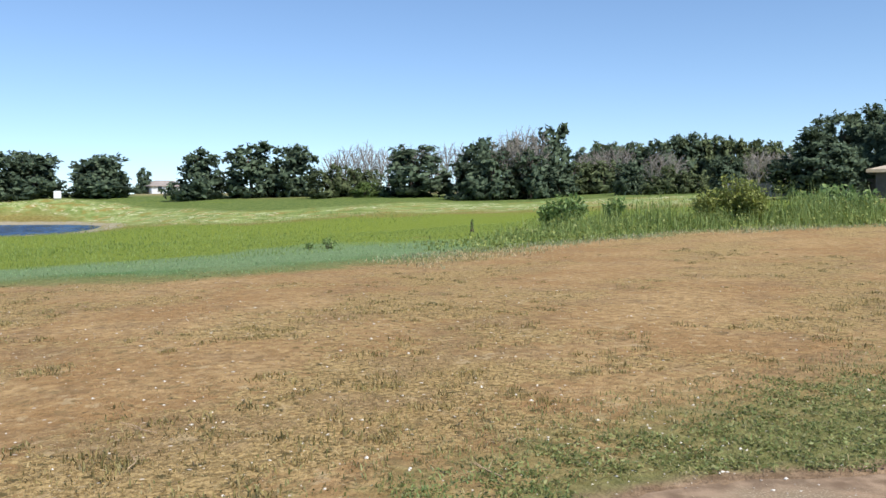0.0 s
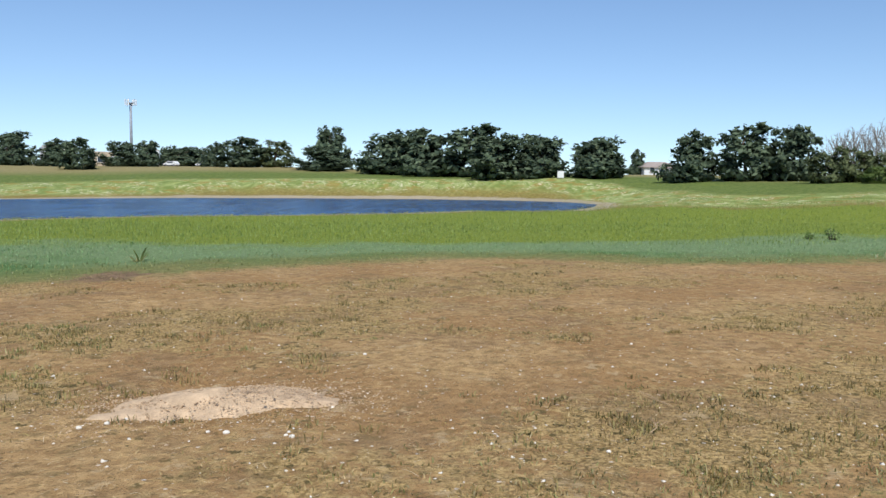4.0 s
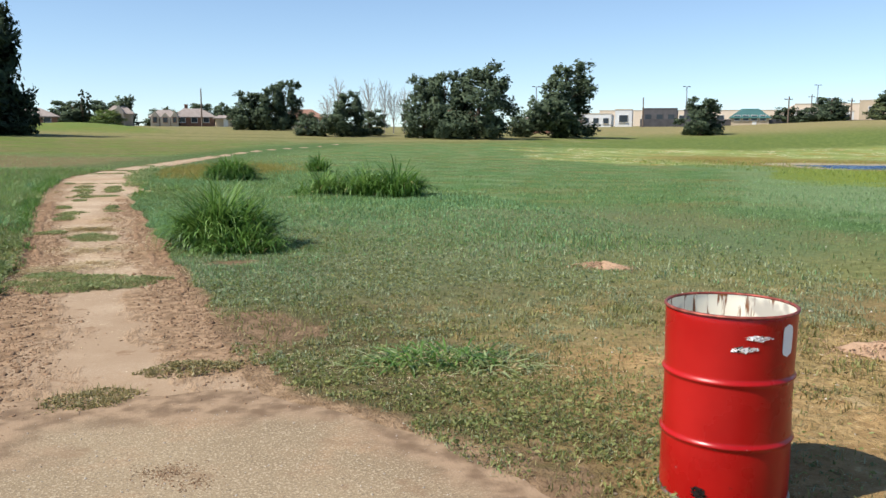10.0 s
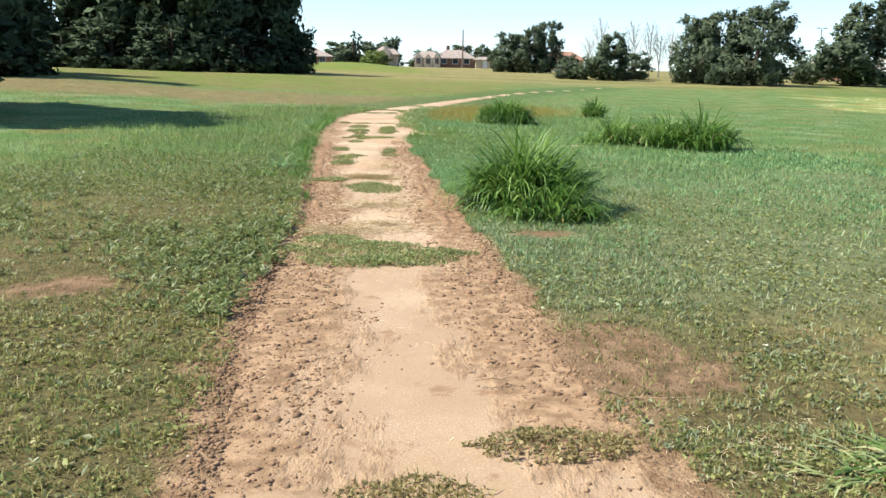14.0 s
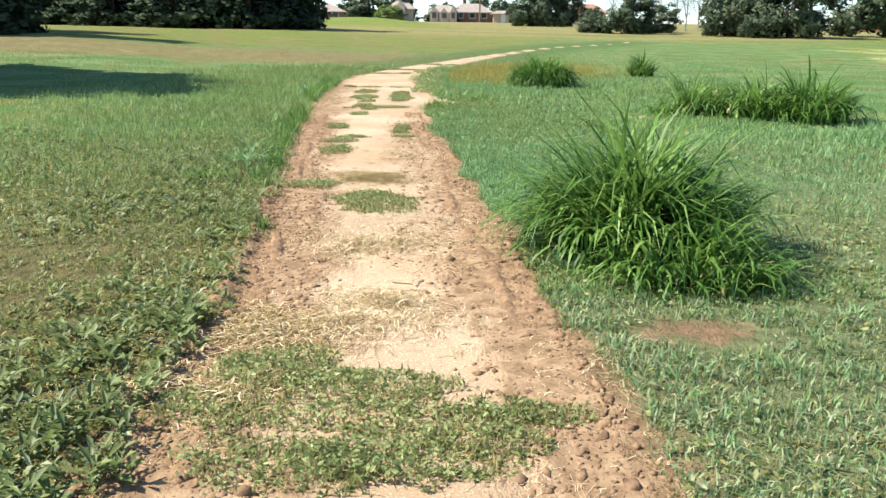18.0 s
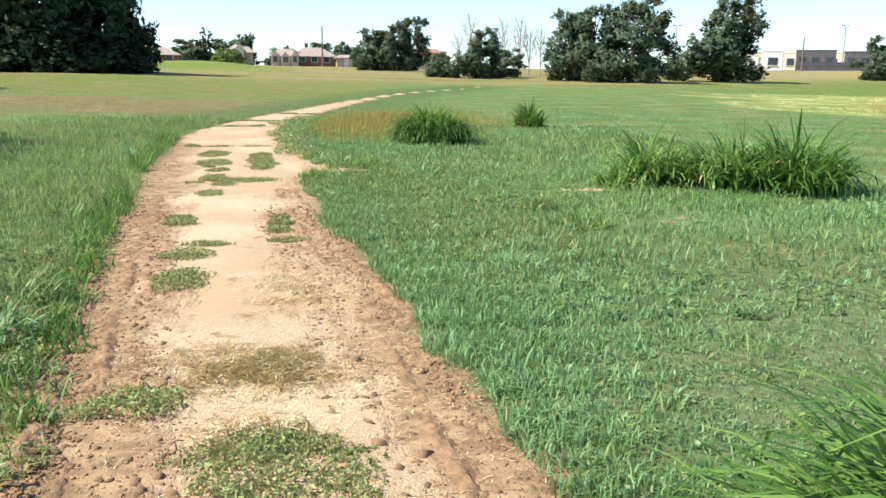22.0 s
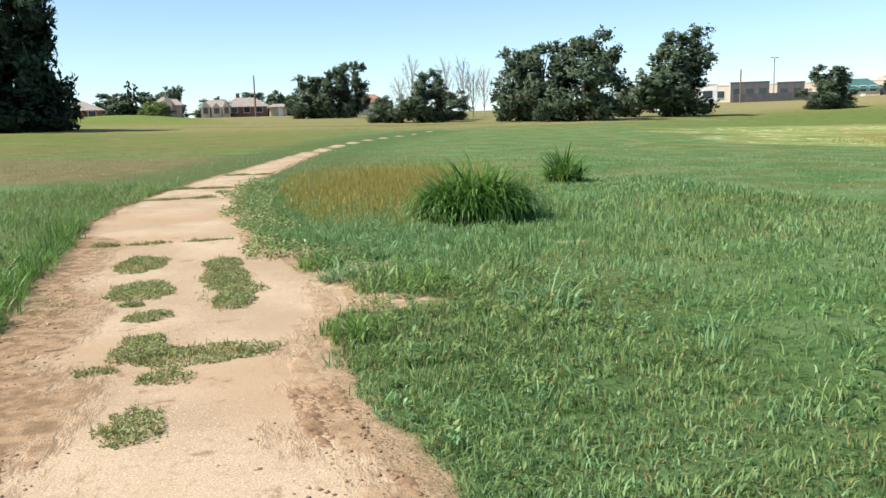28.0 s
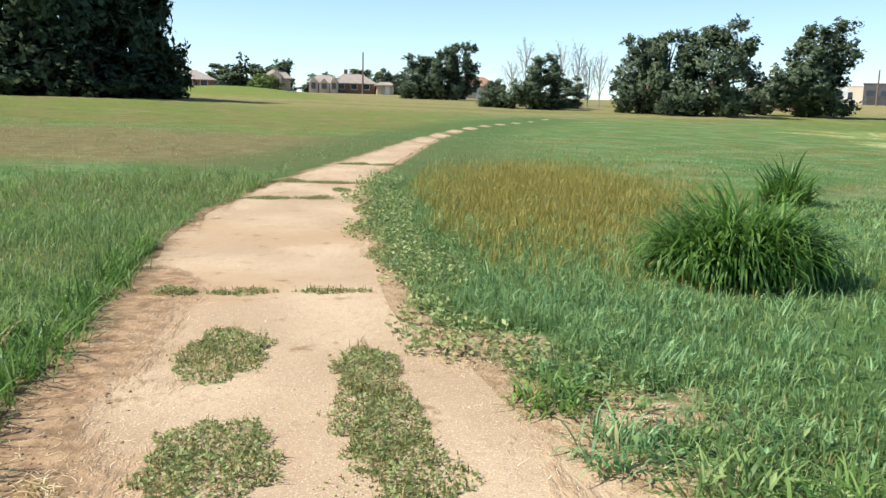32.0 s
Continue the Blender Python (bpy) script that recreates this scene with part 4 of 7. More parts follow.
def plant_trees():
    rng = np.random.default_rng(5)
    count = {}
    rows = [(row.split()[0], *map(float, row.split()[1:])) for row in TREES.replace("\n", " ").split(",")]
    for row in BELTS.replace("\n", " ").split(","):
        kind, ax, ay, bx, by, n, t0, t1, t2, half = (row.split()[0], *map(float, row.split()[1:]))
        for f in np.linspace(0, 1, int(n)):
            rows.append((kind, ax + (bx - ax) * f + rng.normal(0, 0.3), ay + (by - ay) * f, float(np.interp(f, [0, 0.5, 1], [t0, t1, t2])) + rng.normal(0, 0.25), half * rng.uniform(0.85, 1.2)))
    for kind, x, y, top, half in rows:
        z = high(x, y)
        k = count.get(kind, 0)
        count[kind] = k + 1
        src = KINDS[kind][k % len(KINDS[kind])]
        ob = copy_thing(src, pose(x, y, z - 0.05, 0, 0, rng.uniform(-60, 60) if kind != "L" else rng.uniform(-15, 15)))
        s = half / {"c": 1.1, "d": 3.6}.get(kind, 3.8)
        h = (top - z) / (9.4 if kind != "d" else 10.4)
        ob.scale = (s, s, h)
        ob.name = NAME[kind]
        for c in ob.children:
            c.name = c.name.split(".")[0]
        tagged(ob, *LABEL[kind])
    for some in KINDS.values():
        for src in some:
            for o in (*src.children_recursive, src):
                bpy.data.objects.remove(o)


plant_trees()

# ---- the red barrel ----
def barrel_paint():
    n = Nodes("scuffed_red_paint")
    p = n.local()
    a, f = n.noise(3.0, 4, vec=p), n.noise(22, 5, 0.7, vec=p)
    c = n.mix(n.step(a, 0.3, 0.7), (0.34, 0.004, 0.004), (0.43, 0.008, 0.006))
    low = n.t.nodes.new("ShaderNodeSeparateXYZ")
    n.put(low.inputs[0], p)
    z = low.outputs[2]
    c = n.mix(n.math("MULTIPLY", n.step(f, 0.66, 0.72), n.step(z, 0.3, 0.0)), c, (0.05, 0.02, 0.015))
    c = n.mix(n.step(n.noise(55, 2, vec=p), 0.775, 0.79), c, (0.75, 0.7, 0.66))
    n.bump(f, 0.08, 0.004)
    return n.done(c, n.step(a, 0.3, 0.7, 0.24, 0.38), 0, 0.38)


def barrel_inside():
    n = Nodes("rust_streaked_white_lining")
    p = n.local()
    mp = n.t.nodes.new("ShaderNodeMapping")
    n.put(mp.inputs[0], p)
    mp.inputs["Scale"].default_value = (1, 1, 0.12)
    s = n.noise(26, 4, 0.6, vec=mp.outputs[0])
    c = n.mix(n.step(s, 0.55, 0.62), (0.86, 0.82, 0.68), (0.22, 0.09, 0.035))
    c = n.mix(n.step(n.noise(3.2, 3, vec=p), 0.54, 0.62), c, (0.45, 0.42, 0.36))
    return n.done(c, 0.7)


def build_barrel(x, y):
    root = empty("oil_drum", x, y, high(x, y), "scuffed red steel drum, open topped, standing on dry grass", "barrel")
    paint, lining = barrel_paint(), barrel_inside()
    R, H = 0.286, 0.885

    def ribs(z):
        return sum(0.011 * math.exp(-(((z - c) / 0.011) ** 2)) for c in (0.3, 0.585)) + 0.0025 * math.sin(z * 9)

    zs = sorted({round(v, 4) for v in np.r_[np.linspace(0.03, H - 0.02, 30), np.linspace(0.26, 0.34, 17), np.linspace(0.545, 0.625, 17)]})
    wall = [(R + ribs(z), z) for z in zs]
    part("shell", lathe([(R - 0.002, 0.012)] + wall + [(R - 0.001, H - 0.008)], 72), paint, root, smooth=True)
    part("lining", lathe([(R - 0.006, H - 0.008)] + [(r - 0.006, z) for r, z in wall[::-1]] + [(0.004, 0.03)], 72), lining, root, "rust-streaked whitish inside", smooth=True)
    steel = simple("worn_steel_rim", (0.35, 0.27, 0.22), 0.45, 0.8, 0.35, 20)
    ring = lambda z, r, t: lathe([(r + t * math.cos(a), z + t * math.sin(a)) for a in np.linspace(0, 2 * math.pi, 11)], 72)  # noqa: E731
    part("rim", ring(H - 0.004, R + 0.002, 0.0075), simple("worn_red_rim", (0.28, 0.07, 0.05), 0.5, 0.3, 0.5, 25), root, "worn rusty top rim", smooth=True)
    part("chime", ring(0.011, R + 0.001, 0.010), steel, root, "bare steel bottom chime", smooth=True)
    # white sticker and scrape marks on the side, curved with the wall
    white = simple("white_sticker", (0.9, 0.9, 0.88), 0.7, vary=0.04)

    def patch(name, a0, a1, z0, z1, material, label, ragged=0.0, seed=1):
        rng = np.random.default_rng(seed)
        bm = bmesh.new()
        cols, rows = 10, 12
        grid = []
        for i in range(rows + 1):
            v = i / rows
            k = min(1.0, math.sqrt(max(0.0, 1 - (2 * abs(v - 0.5)) ** 6)) + 0.02)
            line = []
            for j in range(cols + 1):
                u = (j / cols - 0.5) * k
                a = radians((a0 + a1) / 2 + (a1 - a0) * u + ragged * rng.normal() * 2)
                z = z0 + (z1 - z0) * v + ragged * rng.normal() * 0.004
                r = R + ribs(z) + 0.003
                line.append(bm.verts.new((r * math.cos(a), r * math.sin(a), z)))
            grid.append(line)
        for i in range(rows):
            for j in range(cols):
                if ragged and rng.uniform() < 0.3 * ragged:
                    continue
                bm.faces.new((grid[i][j], grid[i][j + 1], grid[i + 1][j + 1], grid[i + 1][j]))
        part(name, bm, material, root, label, smooth=True)

    face = math.degrees(math.atan2(-2.25 - y, 0.6 - x))
    bare = simple("bare_metal_scrape", (0.82, 0.76, 0.74), 0.6, 0.0, 0.2, 30)
    patch("sticker", face + 43, face + 57, 0.70, 0.845, white, "white rounded paint patch", 0, 2)
    patch("scrape", face + 9, face + 30, 0.785, 0.80, bare, "pale scraped streak", 1.0, 3)
    patch("scrape", face + 0, face + 16, 0.738, 0.75, bare, "pale scraped streak", 1.6, 4)
    patch("rust_hole", face - 32, face - 20, 0.055, 0.10, simple("black_rust", (0.02, 0.012, 0.01), 0.9), "black rusted dent", 0.8, 5)
    patch("rust_hole", face - 2, face + 14, 0.03, 0.055, simple("black_rust_b", (0.03, 0.015, 0.012), 0.9), "black rusted dent", 1.2, 6)


build_barrel(2.77, 1.53)

# ---- grass and weeds ----
M_LAWN = leafy("lawn_blades", (0.08, 0.15, 0.038), (0.295, 0.405, 0.14), 0.8, 0.4)
M_COOL = leafy("cool_green_blades", (0.090, 0.195, 0.070), (0.305, 0.485, 0.215), 0.5, 0.4)
M_TALL = leafy("tall_grass_blades", (0.06, 0.145, 0.022), (0.26, 0.40, 0.10), 1.5, 0.38, 0.5)
M_DARKBLADE = leafy("dark_grass_blades", (0.034, 0.10, 0.014), (0.165, 0.30, 0.06), 1.5, 0.4, 0.5)
M_STRAW = leafy("dry_straw", (0.30, 0.215, 0.10), (0.62, 0.49, 0.27), 1.2, 0.3)
M_PALESTRAW = leafy("bleached_straw", (0.58, 0.44, 0.24), (0.84, 0.71, 0.47), 2.0, 0.04)
M_TURFDARK = leafy("olive_turf_blades", (0.145, 0.115, 0.038), (0.40, 0.31, 0.115), 1.0, 0.35)
M_DRYTUFT = leafy("dry_bank_tuft_blades", (0.085, 0.076, 0.025), (0.36, 0.30, 0.11), 1.0, 0.3)
M_MEADOWTUFT = leafy("meadow_tuft_blades", (0.055, 0.115, 0.036), (0.22, 0.34, 0.13), 0.8, 0.35)
M_TURF = leafy("dry_turf_blades", (0.20, 0.14, 0.055), (0.52, 0.385, 0.175), 1.2, 0.3)
M_OLIVE = leafy("half_dry_blades", (0.13, 0.125, 0.04), (0.42, 0.35, 0.16), 1.0, 0.35)
M_YG = leafy("yellow_green_blades", (0.122, 0.138, 0.036), (0.385, 0.37, 0.138), 0.9, 0.4)
M_GREYGREEN = leafy("grey_green_blades", (0.13, 0.16, 0.08), (0.43, 0.48, 0.275), 0.9, 0.35)
M_RUST = leafy("rusty_seed_heads", (0.212, 0.182, 0.034), (0.425, 0.365, 0.10), 0.8, 0.4)
M_SEDGE = leafy("yellow_green_sedge", (0.12, 0.18, 0.035), (0.34, 0.42, 0.11), 0.2, 0.4)
M_TEALBLADE = leafy("blue_green_blades", (0.13, 0.235, 0.088), (0.33, 0.465, 0.208), 0.3, 0.4)
M_CLOVER = leafy("weed_leaves", (0.095, 0.122, 0.031), (0.315, 0.34, 0.112), 2.0, 0.35)
M_PALEBLADE = leafy("pale_grass_blades", (0.15, 0.22, 0.075), (0.43, 0.49, 0.22), 1.5, 0.3)
M_DARKWEED = leafy("dark_weed_leaves", (0.07, 0.112, 0.032), (0.25, 0.305, 0.11), 2.0, 0.35)
M_WEED = leafy("path_weed_leaves", (0.12, 0.175, 0.05), (0.40, 0.45, 0.185), 5.0, 0.35)


def blades(rng, xy, z, tall, wide, lean=0.45, twist=1.0):
    """Bent two-piece blades that stand at xy."""
    n = len(xy)
    a = rng.uniform(0, 2 * np.pi, n)
    le = np.abs(rng.normal(0, lean, n))
    tall = tall * rng.uniform(0.55, 1.25, n)
    wide = wide * rng.uniform(0.7, 1.3, n)
    b = a + np.pi / 2 + rng.normal(0, 0.6, n) * twist
    base = np.column_stack([xy, z])
    side = np.column_stack([np.cos(b) * wide / 2, np.sin(b) * wide / 2, np.zeros(n)])
    out = np.column_stack([np.cos(a), np.sin(a), np.zeros(n)])
    up = np.array([0, 0, 1.0])
    mid = base + out * (le * tall * 0.35)[:, None] + up * (tall * 0.6)[:, None]
    tip = base + out * (le * tall * 1.05)[:, None] + up * (tall * (1 - 0.28 * np.minimum(le, 1.5)))[:, None]
    v = np.stack([base - side, base + side, mid + side * 0.8, mid - side * 0.8, tip], 1).reshape(-1, 3)
    i = np.arange(n)[:, None] * 5
    return v, np.concatenate([i + [0, 1, 2], i + [0, 2, 3], i + [3, 2, 4]])


def field(rng, x0, x1, y0, y1, per_m2, keep):
    """Random places in a rectangle, thinned by keep(x, y), a chance from 0 to 1."""
    n = int((x1 - x0) * (y1 - y0) * per_m2)
    x, y = rng.uniform(x0, x1, n), rng.uniform(y0, y1, n)
    ok = rng.uniform(size=n) < keep(x, y)
    return np.column_stack([x[ok], y[ok]])


def walked(x, y):
    """Distance from the line walked."""
    cx = np.interp(y, [-4, 2, 8, 20, 30], [1.0, 0, -0.8, -1.9, -2.5])
    return np.hypot(x - cx, np.maximum(-4 - y, 0) + np.maximum(y - 33, 0))


def tuft(x, y):
    """Hand-sized tufts with gaps between them, from -1 to 1."""
    return np.clip(0.75 * patchy(x, y, 19.0, 71) + 0.6 * patchy(x, y, 41.0, 73), -1, 1)


def grow(name, xy, tall, wide, material, label, rng, lean=0.45):
    v, f = blades(rng, xy, surface(xy[:, 0], xy[:, 1]) - 0.012, tall, wide, lean)
    ob = raw(name, v, f, material)
    return tagged(ob, label, "grass", kind="stuff")


def seam(x, y, amount=0.13):
    """The ragged distance from path or pavement."""
    return path_gap(x, y) + amount * patchy(x, y, 2.6, 77) + 0.35 * amount * patchy(x, y, 11.0, 78)


def all_grass():
    rng = np.random.default_rng(8)
    dry = lambda x, y: signed(DRY, x, y) + 0.9 * patchy(x, y, 1.1, 3) + 0.5 * patchy(x, y, 4.0, 4)  # noqa: E731
    thin = lambda x, y: np.clip(1.25 - walked(x, y) / 5.2, 0.12, 1)  # noqa: E731
    bare = lambda x, y: np.clip(1.4 - 2.2 * np.exp(-(((x - 0.9) / 0.7) ** 2 + ((y - 5.4) / 1.0) ** 2)) - 2.2 * np.exp(-(((x + 2.8) / 0.5) ** 2 + ((y - 6.8) / 0.5) ** 2)) - 1.6 * np.exp(-(((x - 0.9) / 0.45) ** 2 + ((y - 9.1) / 0.3) ** 2)), 0, 1) * np.clip(1.45 - 1.9 * (bare_spots(x, y) + 0.3 * patchy(x, y, 6.0, 75) * (bare_spots(x, y) > 0.08)), 0, 1)  # noqa: E731
    right = lambda x, y: x > np.interp(y, EDGE_Y, (EDGE_L + EDGE_R) / 2)  # noqa: E731
    seedy = lambda x, y: np.exp(-(((x - 1.3 - (y - 33) * 0.22) / 1.9) ** 2 + ((y - 34) / 4.6) ** 2) * 1.1)  # noqa: E731
    leafy_edge = lambda x, y: (path_gap(x, y) < 0.6 + 0.3 * patchy(x, y, 1.7, 63)) & (y > 24.3) & (y < 37)  # noqa: E731
    # beside the path, east: short and cool green, longer further on
    p = field(rng, -1.2, 8, 4, 34, 4200, lambda x, y: np.clip(1.5 - walked(x, y) / 2.5, 0.08, 1) * bare(x, y) * right(x, y) * (dry(x, y) > 0) * (seam(x, y) > 0.08) * np.where(leafy_edge(x, y), 0.15, 1) * (1 - 0.75 * seedy(x, y)) * np.clip(np.interp(y, [4, 8, 10, 30], [0.6, 0.7, 0.85, 0.9]) + np.interp(y, [4, 10, 30], [0.9, 0.45, 0.6]) * tuft(x, y), 0.06, 1))
    h = np.interp(p[:, 1], [4, 8, 10, 19, 23, 34], [0.04, 0.042, 0.065, 0.08, 0.105, 0.115]) * (1 + 0.55 * patchy(p[:, 0], p[:, 1], 1.1, 5)) * (1 + 0.45 * tuft(p[:, 0], p[:, 1]))
    u = rng.uniform(size=len(p)) + np.interp(p[:, 1], [12, 20], [0.25, 0.36]) * patchy(p[:, 0], p[:, 1], 0.8, 9)
    c, o = np.interp(p[:, 1], [4, 7, 9.5, 12, 17, 20, 34], [0.08, 0.15, 0.35, 0.68, 0.66, 0.34, 0.22]), np.interp(p[:, 1], [4, 6, 9, 16, 34], [0.45, 0.3, 0.12, 0.1, 0.16])
    k, w = u < c, u > 1 - o
    g = ~k & ~w
    h = h * np.where(w, 0.85, 1.0)
    wd = 0.0068 + 0.0012 * walked(p[:, 0], p[:, 1])
    grow("cool_meadow_grass", p[k], h[k], wd[k], M_COOL, "short dense cool-green grass beside the path", rng, 0.8)
    pale = g & (p[:, 1] < 10.2 + 1.5 * patchy(p[:, 0], p[:, 1], 0.9, 12)) & (rng.uniform(size=len(p)) < 0.82)
    g = g & ~pale
    grow("grey_green_grass", p[pale], h[pale], wd[pale], M_GREYGREEN, "short dull grey-green grass beside the path", rng, 0.9)
    grow("meadow_grass", p[g], h[g] * 1.05, wd[g], M_LAWN, "short dense green grass beside the path", rng, 0.8)
    q, hq = p[w], h[w]
    half = rng.uniform(size=len(q)) < 0.5
    grow("olive_grass", q[half], hq[half], 0.008, M_OLIVE, "half-dry olive blades among the grass", rng, 0.9)
    grow("yellow_green_grass", q[~half], hq[~half], 0.008, M_YG, "yellow-green blades among the grass", rng, 0.9)
    # beside the path, west
    p = field(rng, -9, -0.6, -1, 36, 1200, lambda x, y: thin(x, y) * bare(x, y) * ~right(x, y) * (seam(x, y) > 0.08) * np.clip(np.interp(y, [-1, 10, 13, 36], [0.45, 0.5, 0.8, 0.9]) + np.interp(y, [-1, 13, 36], [1.2, 0.9, 0.7]) * tuft(x, y), 0.04, 1))
    h = np.interp(p[:, 1], [0, 11, 14, 36], [0.042, 0.046, 0.10, 0.14]) * (1 + 0.4 * patchy(p[:, 0], p[:, 1], 1.5, 15)) * (1 + 0.5 * tuft(p[:, 0], p[:, 1]))
    u = rng.uniform(size=len(p)) + 0.22 * patchy(p[:, 0], p[:, 1], 0.9, 19)
    worn = np.interp(p[:, 1], [0, 9, 13, 16, 36], [1, 0.85, 0.35, 0.12, 0.1])
    grey = (rng.uniform(size=len(p)) < 0.25 * worn) & (patchy(p[:, 0], p[:, 1], 1.0, 18) > 0)
    k, w = (u < 0.42 * worn) & ~grey, (u >= 0.42 * worn) & (u < 0.88 * worn + 0.06) & ~grey
    g = ~k & ~w & ~grey
    grow("olive_grass", p[k], h[k], 0.008, M_OLIVE, "half-dry olive grass beside the path", rng, 0.8)
    grow("yellow_green_grass", p[w], h[w], 0.008, M_YG, "yellow-green short grass beside the path", rng, 0.8)
    grow("grey_green_grass", p[grey], h[grey], 0.009, M_GREYGREEN, "grey-green tufts in worn grass beside the path", rng, 0.9)
    grow("verge_grass", p[g], h[g], 0.0085, M_LAWN, "green grass along the path's edge", rng, 1.05)
    # wider meadow, coarser with distance
    p = field(rng, -22, 34, 5, 62, 26, lambda x, y: (walked(x, y) > 3.5) * (seam(x, y) > 0.2) * np.where((x < 3) & (y > 37) & (y < 57), 0.3, 1) * (dry(x, y) > 0) * np.clip(1.6 - walked(x, y) / 24, 0.15, 1))
    h = 0.08 * (1 + 0.5 * patchy(p[:, 0], p[:, 1], 0.6, 25))
    k = rng.uniform(size=len(p)) < 0.6 + 0.4 * patchy(p[:, 0], p[:, 1], 0.35, 29)
    edge = dry(p[:, 0], p[:, 1]) < 2.2 + 1.2 * patchy(p[:, 0], p[:, 1], 0.8, 31)
    grow("half_dry_grass", p[edge], h[edge] * 0.7, 0.012, M_YG, "yellow-green thin grass at the edge of the dry bank", rng, 1.0)
    k, p, h = k[~edge], p[~edge], h[~edge]
    grow("open_meadow_grass", p[k], h[k], 0.013, M_COOL, "cool-green meadow grass of uneven height", rng, 0.9)
    grow("open_meadow_grass", p[~k], h[~k], 0.013, M_LAWN, "green meadow grass of uneven height", rng, 0.9)
    # close turf on both sides of the first stretch
    close = lambda x, y: (seam(x, y) > 0.03) * np.clip(1.35 - walked(x, y) / 3.6, 0.0, 1) * np.clip(0.5 + 0.9 * tuft(x, y) + 0.35 * patchy(x, y, 2.0, 79), 0.03, 1) * np.clip(1.3 - 1.9 * (bare_spots(x, y) + 0.25 * patchy(x, y, 6.0, 75) * (bare_spots(x, y) > 0.08)), 0, 1)  # noqa: E731
    p = np.concatenate([field(rng, -5, -0.9, 0.5, 14, 2600, lambda x, y: close(x, y) * ~right(x, y) * np.interp(y, [9, 14], [1, 0.4])),
                        field(rng, 0.2, 5, 0.0, 12, 3300, lambda x, y: close(x, y) * right(x, y) * np.clip(1.2 + 0.9 * dry(x, y), 0, 1) * np.interp(y, [10, 12], [1, 0.3]))])
    u = rng.uniform(size=len(p)) + 0.25 * patchy(p[:, 0], p[:, 1], 1.1, 19)
    green = np.where(p[:, 0] > 0, np.interp(p[:, 1], [3, 6, 9], [0.4, 0.55, 0.8]), np.interp(p[:, 1], [4, 9, 13], [0.1, 0.22, 0.55]))
    h = 0.04 * (1 + 0.4 * tuft(p[:, 0], p[:, 1]))
    for lo, hi, m, label in ((-9, green * 0.3, M_LAWN, "close green turf beside the path"), (green * 0.3, green, M_GREYGREEN, "close grey-green turf beside the path"),
                             (green, green + (1 - green) * 0.55, M_YG, "close yellow-green turf beside the path"), (green + (1 - green) * 0.55, 9, M_OLIVE, "close half-dry turf beside the path")):
        k = (u >= lo) & (u < hi)
        grow("close_turf", p[k], h[k], 0.006, m, label, rng, 0.9)
    # verge of the pavement
    p = field(rng, 0.5, 6.5, -12, 6.5, 1100, lambda x, y: (seam(x, y, 0.12) > 0.06) * np.clip(0.5 + tuft(x, y), 0.05, 1) * np.clip(1.1 + dry(x, y) * 0.6, 0.0, 1) * np.clip(1.15 - seam(x, y) * 0.16, 0.3, 1))
    k = rng.uniform(size=len(p)) < 0.45 + 0.4 * patchy(p[:, 0], p[:, 1], 1.2, 39)
    grow("mown_grass", p[k], 0.05, 0.009, M_YG, "short mown grass between pavement and dry ground", rng, 0.7)
    grow("mown_grass", p[~k], 0.045, 0.008, M_OLIVE, "half-dry mown grass between pavement and dry ground", rng, 0.9)
    # dry bank
    p = field(rng, 2, 24, -30, 6.5, 520, lambda x, y: (dry(x, y) < 0.3) * np.clip(0.12 + 0.75 * patchy(x, y, 9.0, 41) + 0.35 * tuft(x, y) + 1.2 * patchy(x, y, 1.5, 43), 0.0, 1) * np.clip(1.35 - np.hypot(x - 1, y + 3) / 19, 0.10, 1))
    k = rng.uniform(size=len(p)) < 0.62
    grow("dry_turf", p[k], 0.036, 0.009, M_TURF, "straw-coloured dry turf on bare soil", rng, 1.2)
    grow("dry_turf", p[~k], 0.04, 0.009, M_TURFDARK, "olive half-dead turf on bare soil", rng, 1.0)
    # down to the pond: blue-green strip, then sedge
    p = field(rng, 4, 46, -40, 40, 27, lambda x, y: (dry(x, y) > 0.2) * (signed(POND, x, y) > 2) * (path_gap(x, y) > 5) * (y < 34 - 0.3 * x) * (np.degrees(np.arctan2(x, y)) > 24))
    bear = np.degrees(np.arctan2(p[:, 0], p[:, 1]))
    d = np.maximum(signed(DRY, p[:, 0], p[:, 1]), 0) / np.interp(bear, [25, 40, 66, 85, 100, 116, 127], [400, 26, 14.5, 7, 6.5, 10.5, 6]) + 0.35 * patchy(p[:, 0], p[:, 1], 0.45, 47)
    grow("bank_grass", p[d < 0.3], 0.07, 0.014, M_YG, "yellow-green grass below the dry bank", rng, 0.9)
    q = p[(d > 0.2) & (d < 1.05)]
    grow("blue_green_grass", q, 0.075, 0.013, M_TEALBLADE, "blue-green grass strip below the dry bank", rng, 0.9)
    q = p[d > 0.9]
    grow("sedge", q, 0.12, 0.015, M_SEDGE, "yellow-green sedge on the way to the pond", rng, 0.5)
    p = field(rng, 30, 100, -42, 60, 5, lambda x, y: (signed(POND, x, y) > 0.5) * (signed(POND, x, y) < 34) * (np.hypot(x, y) < 100))
    grow("shore_sedge", p, 0.17, 0.028, M_SEDGE, "yellow-green sedge near the shore", rng, 0.35)
    p = field(rng, 40, 130, -34, 75, 4, lambda x, y: (signed(POND, x, y) > -0.8) * (signed(POND, x, y) < 3.5) * (patchy(x, y, 0.5, 51) > -0.2))
    grow("shore_reeds", p, 0.16, 0.04, M_RUST, "rusty low reeds at the water's edge", rng, 0.5)
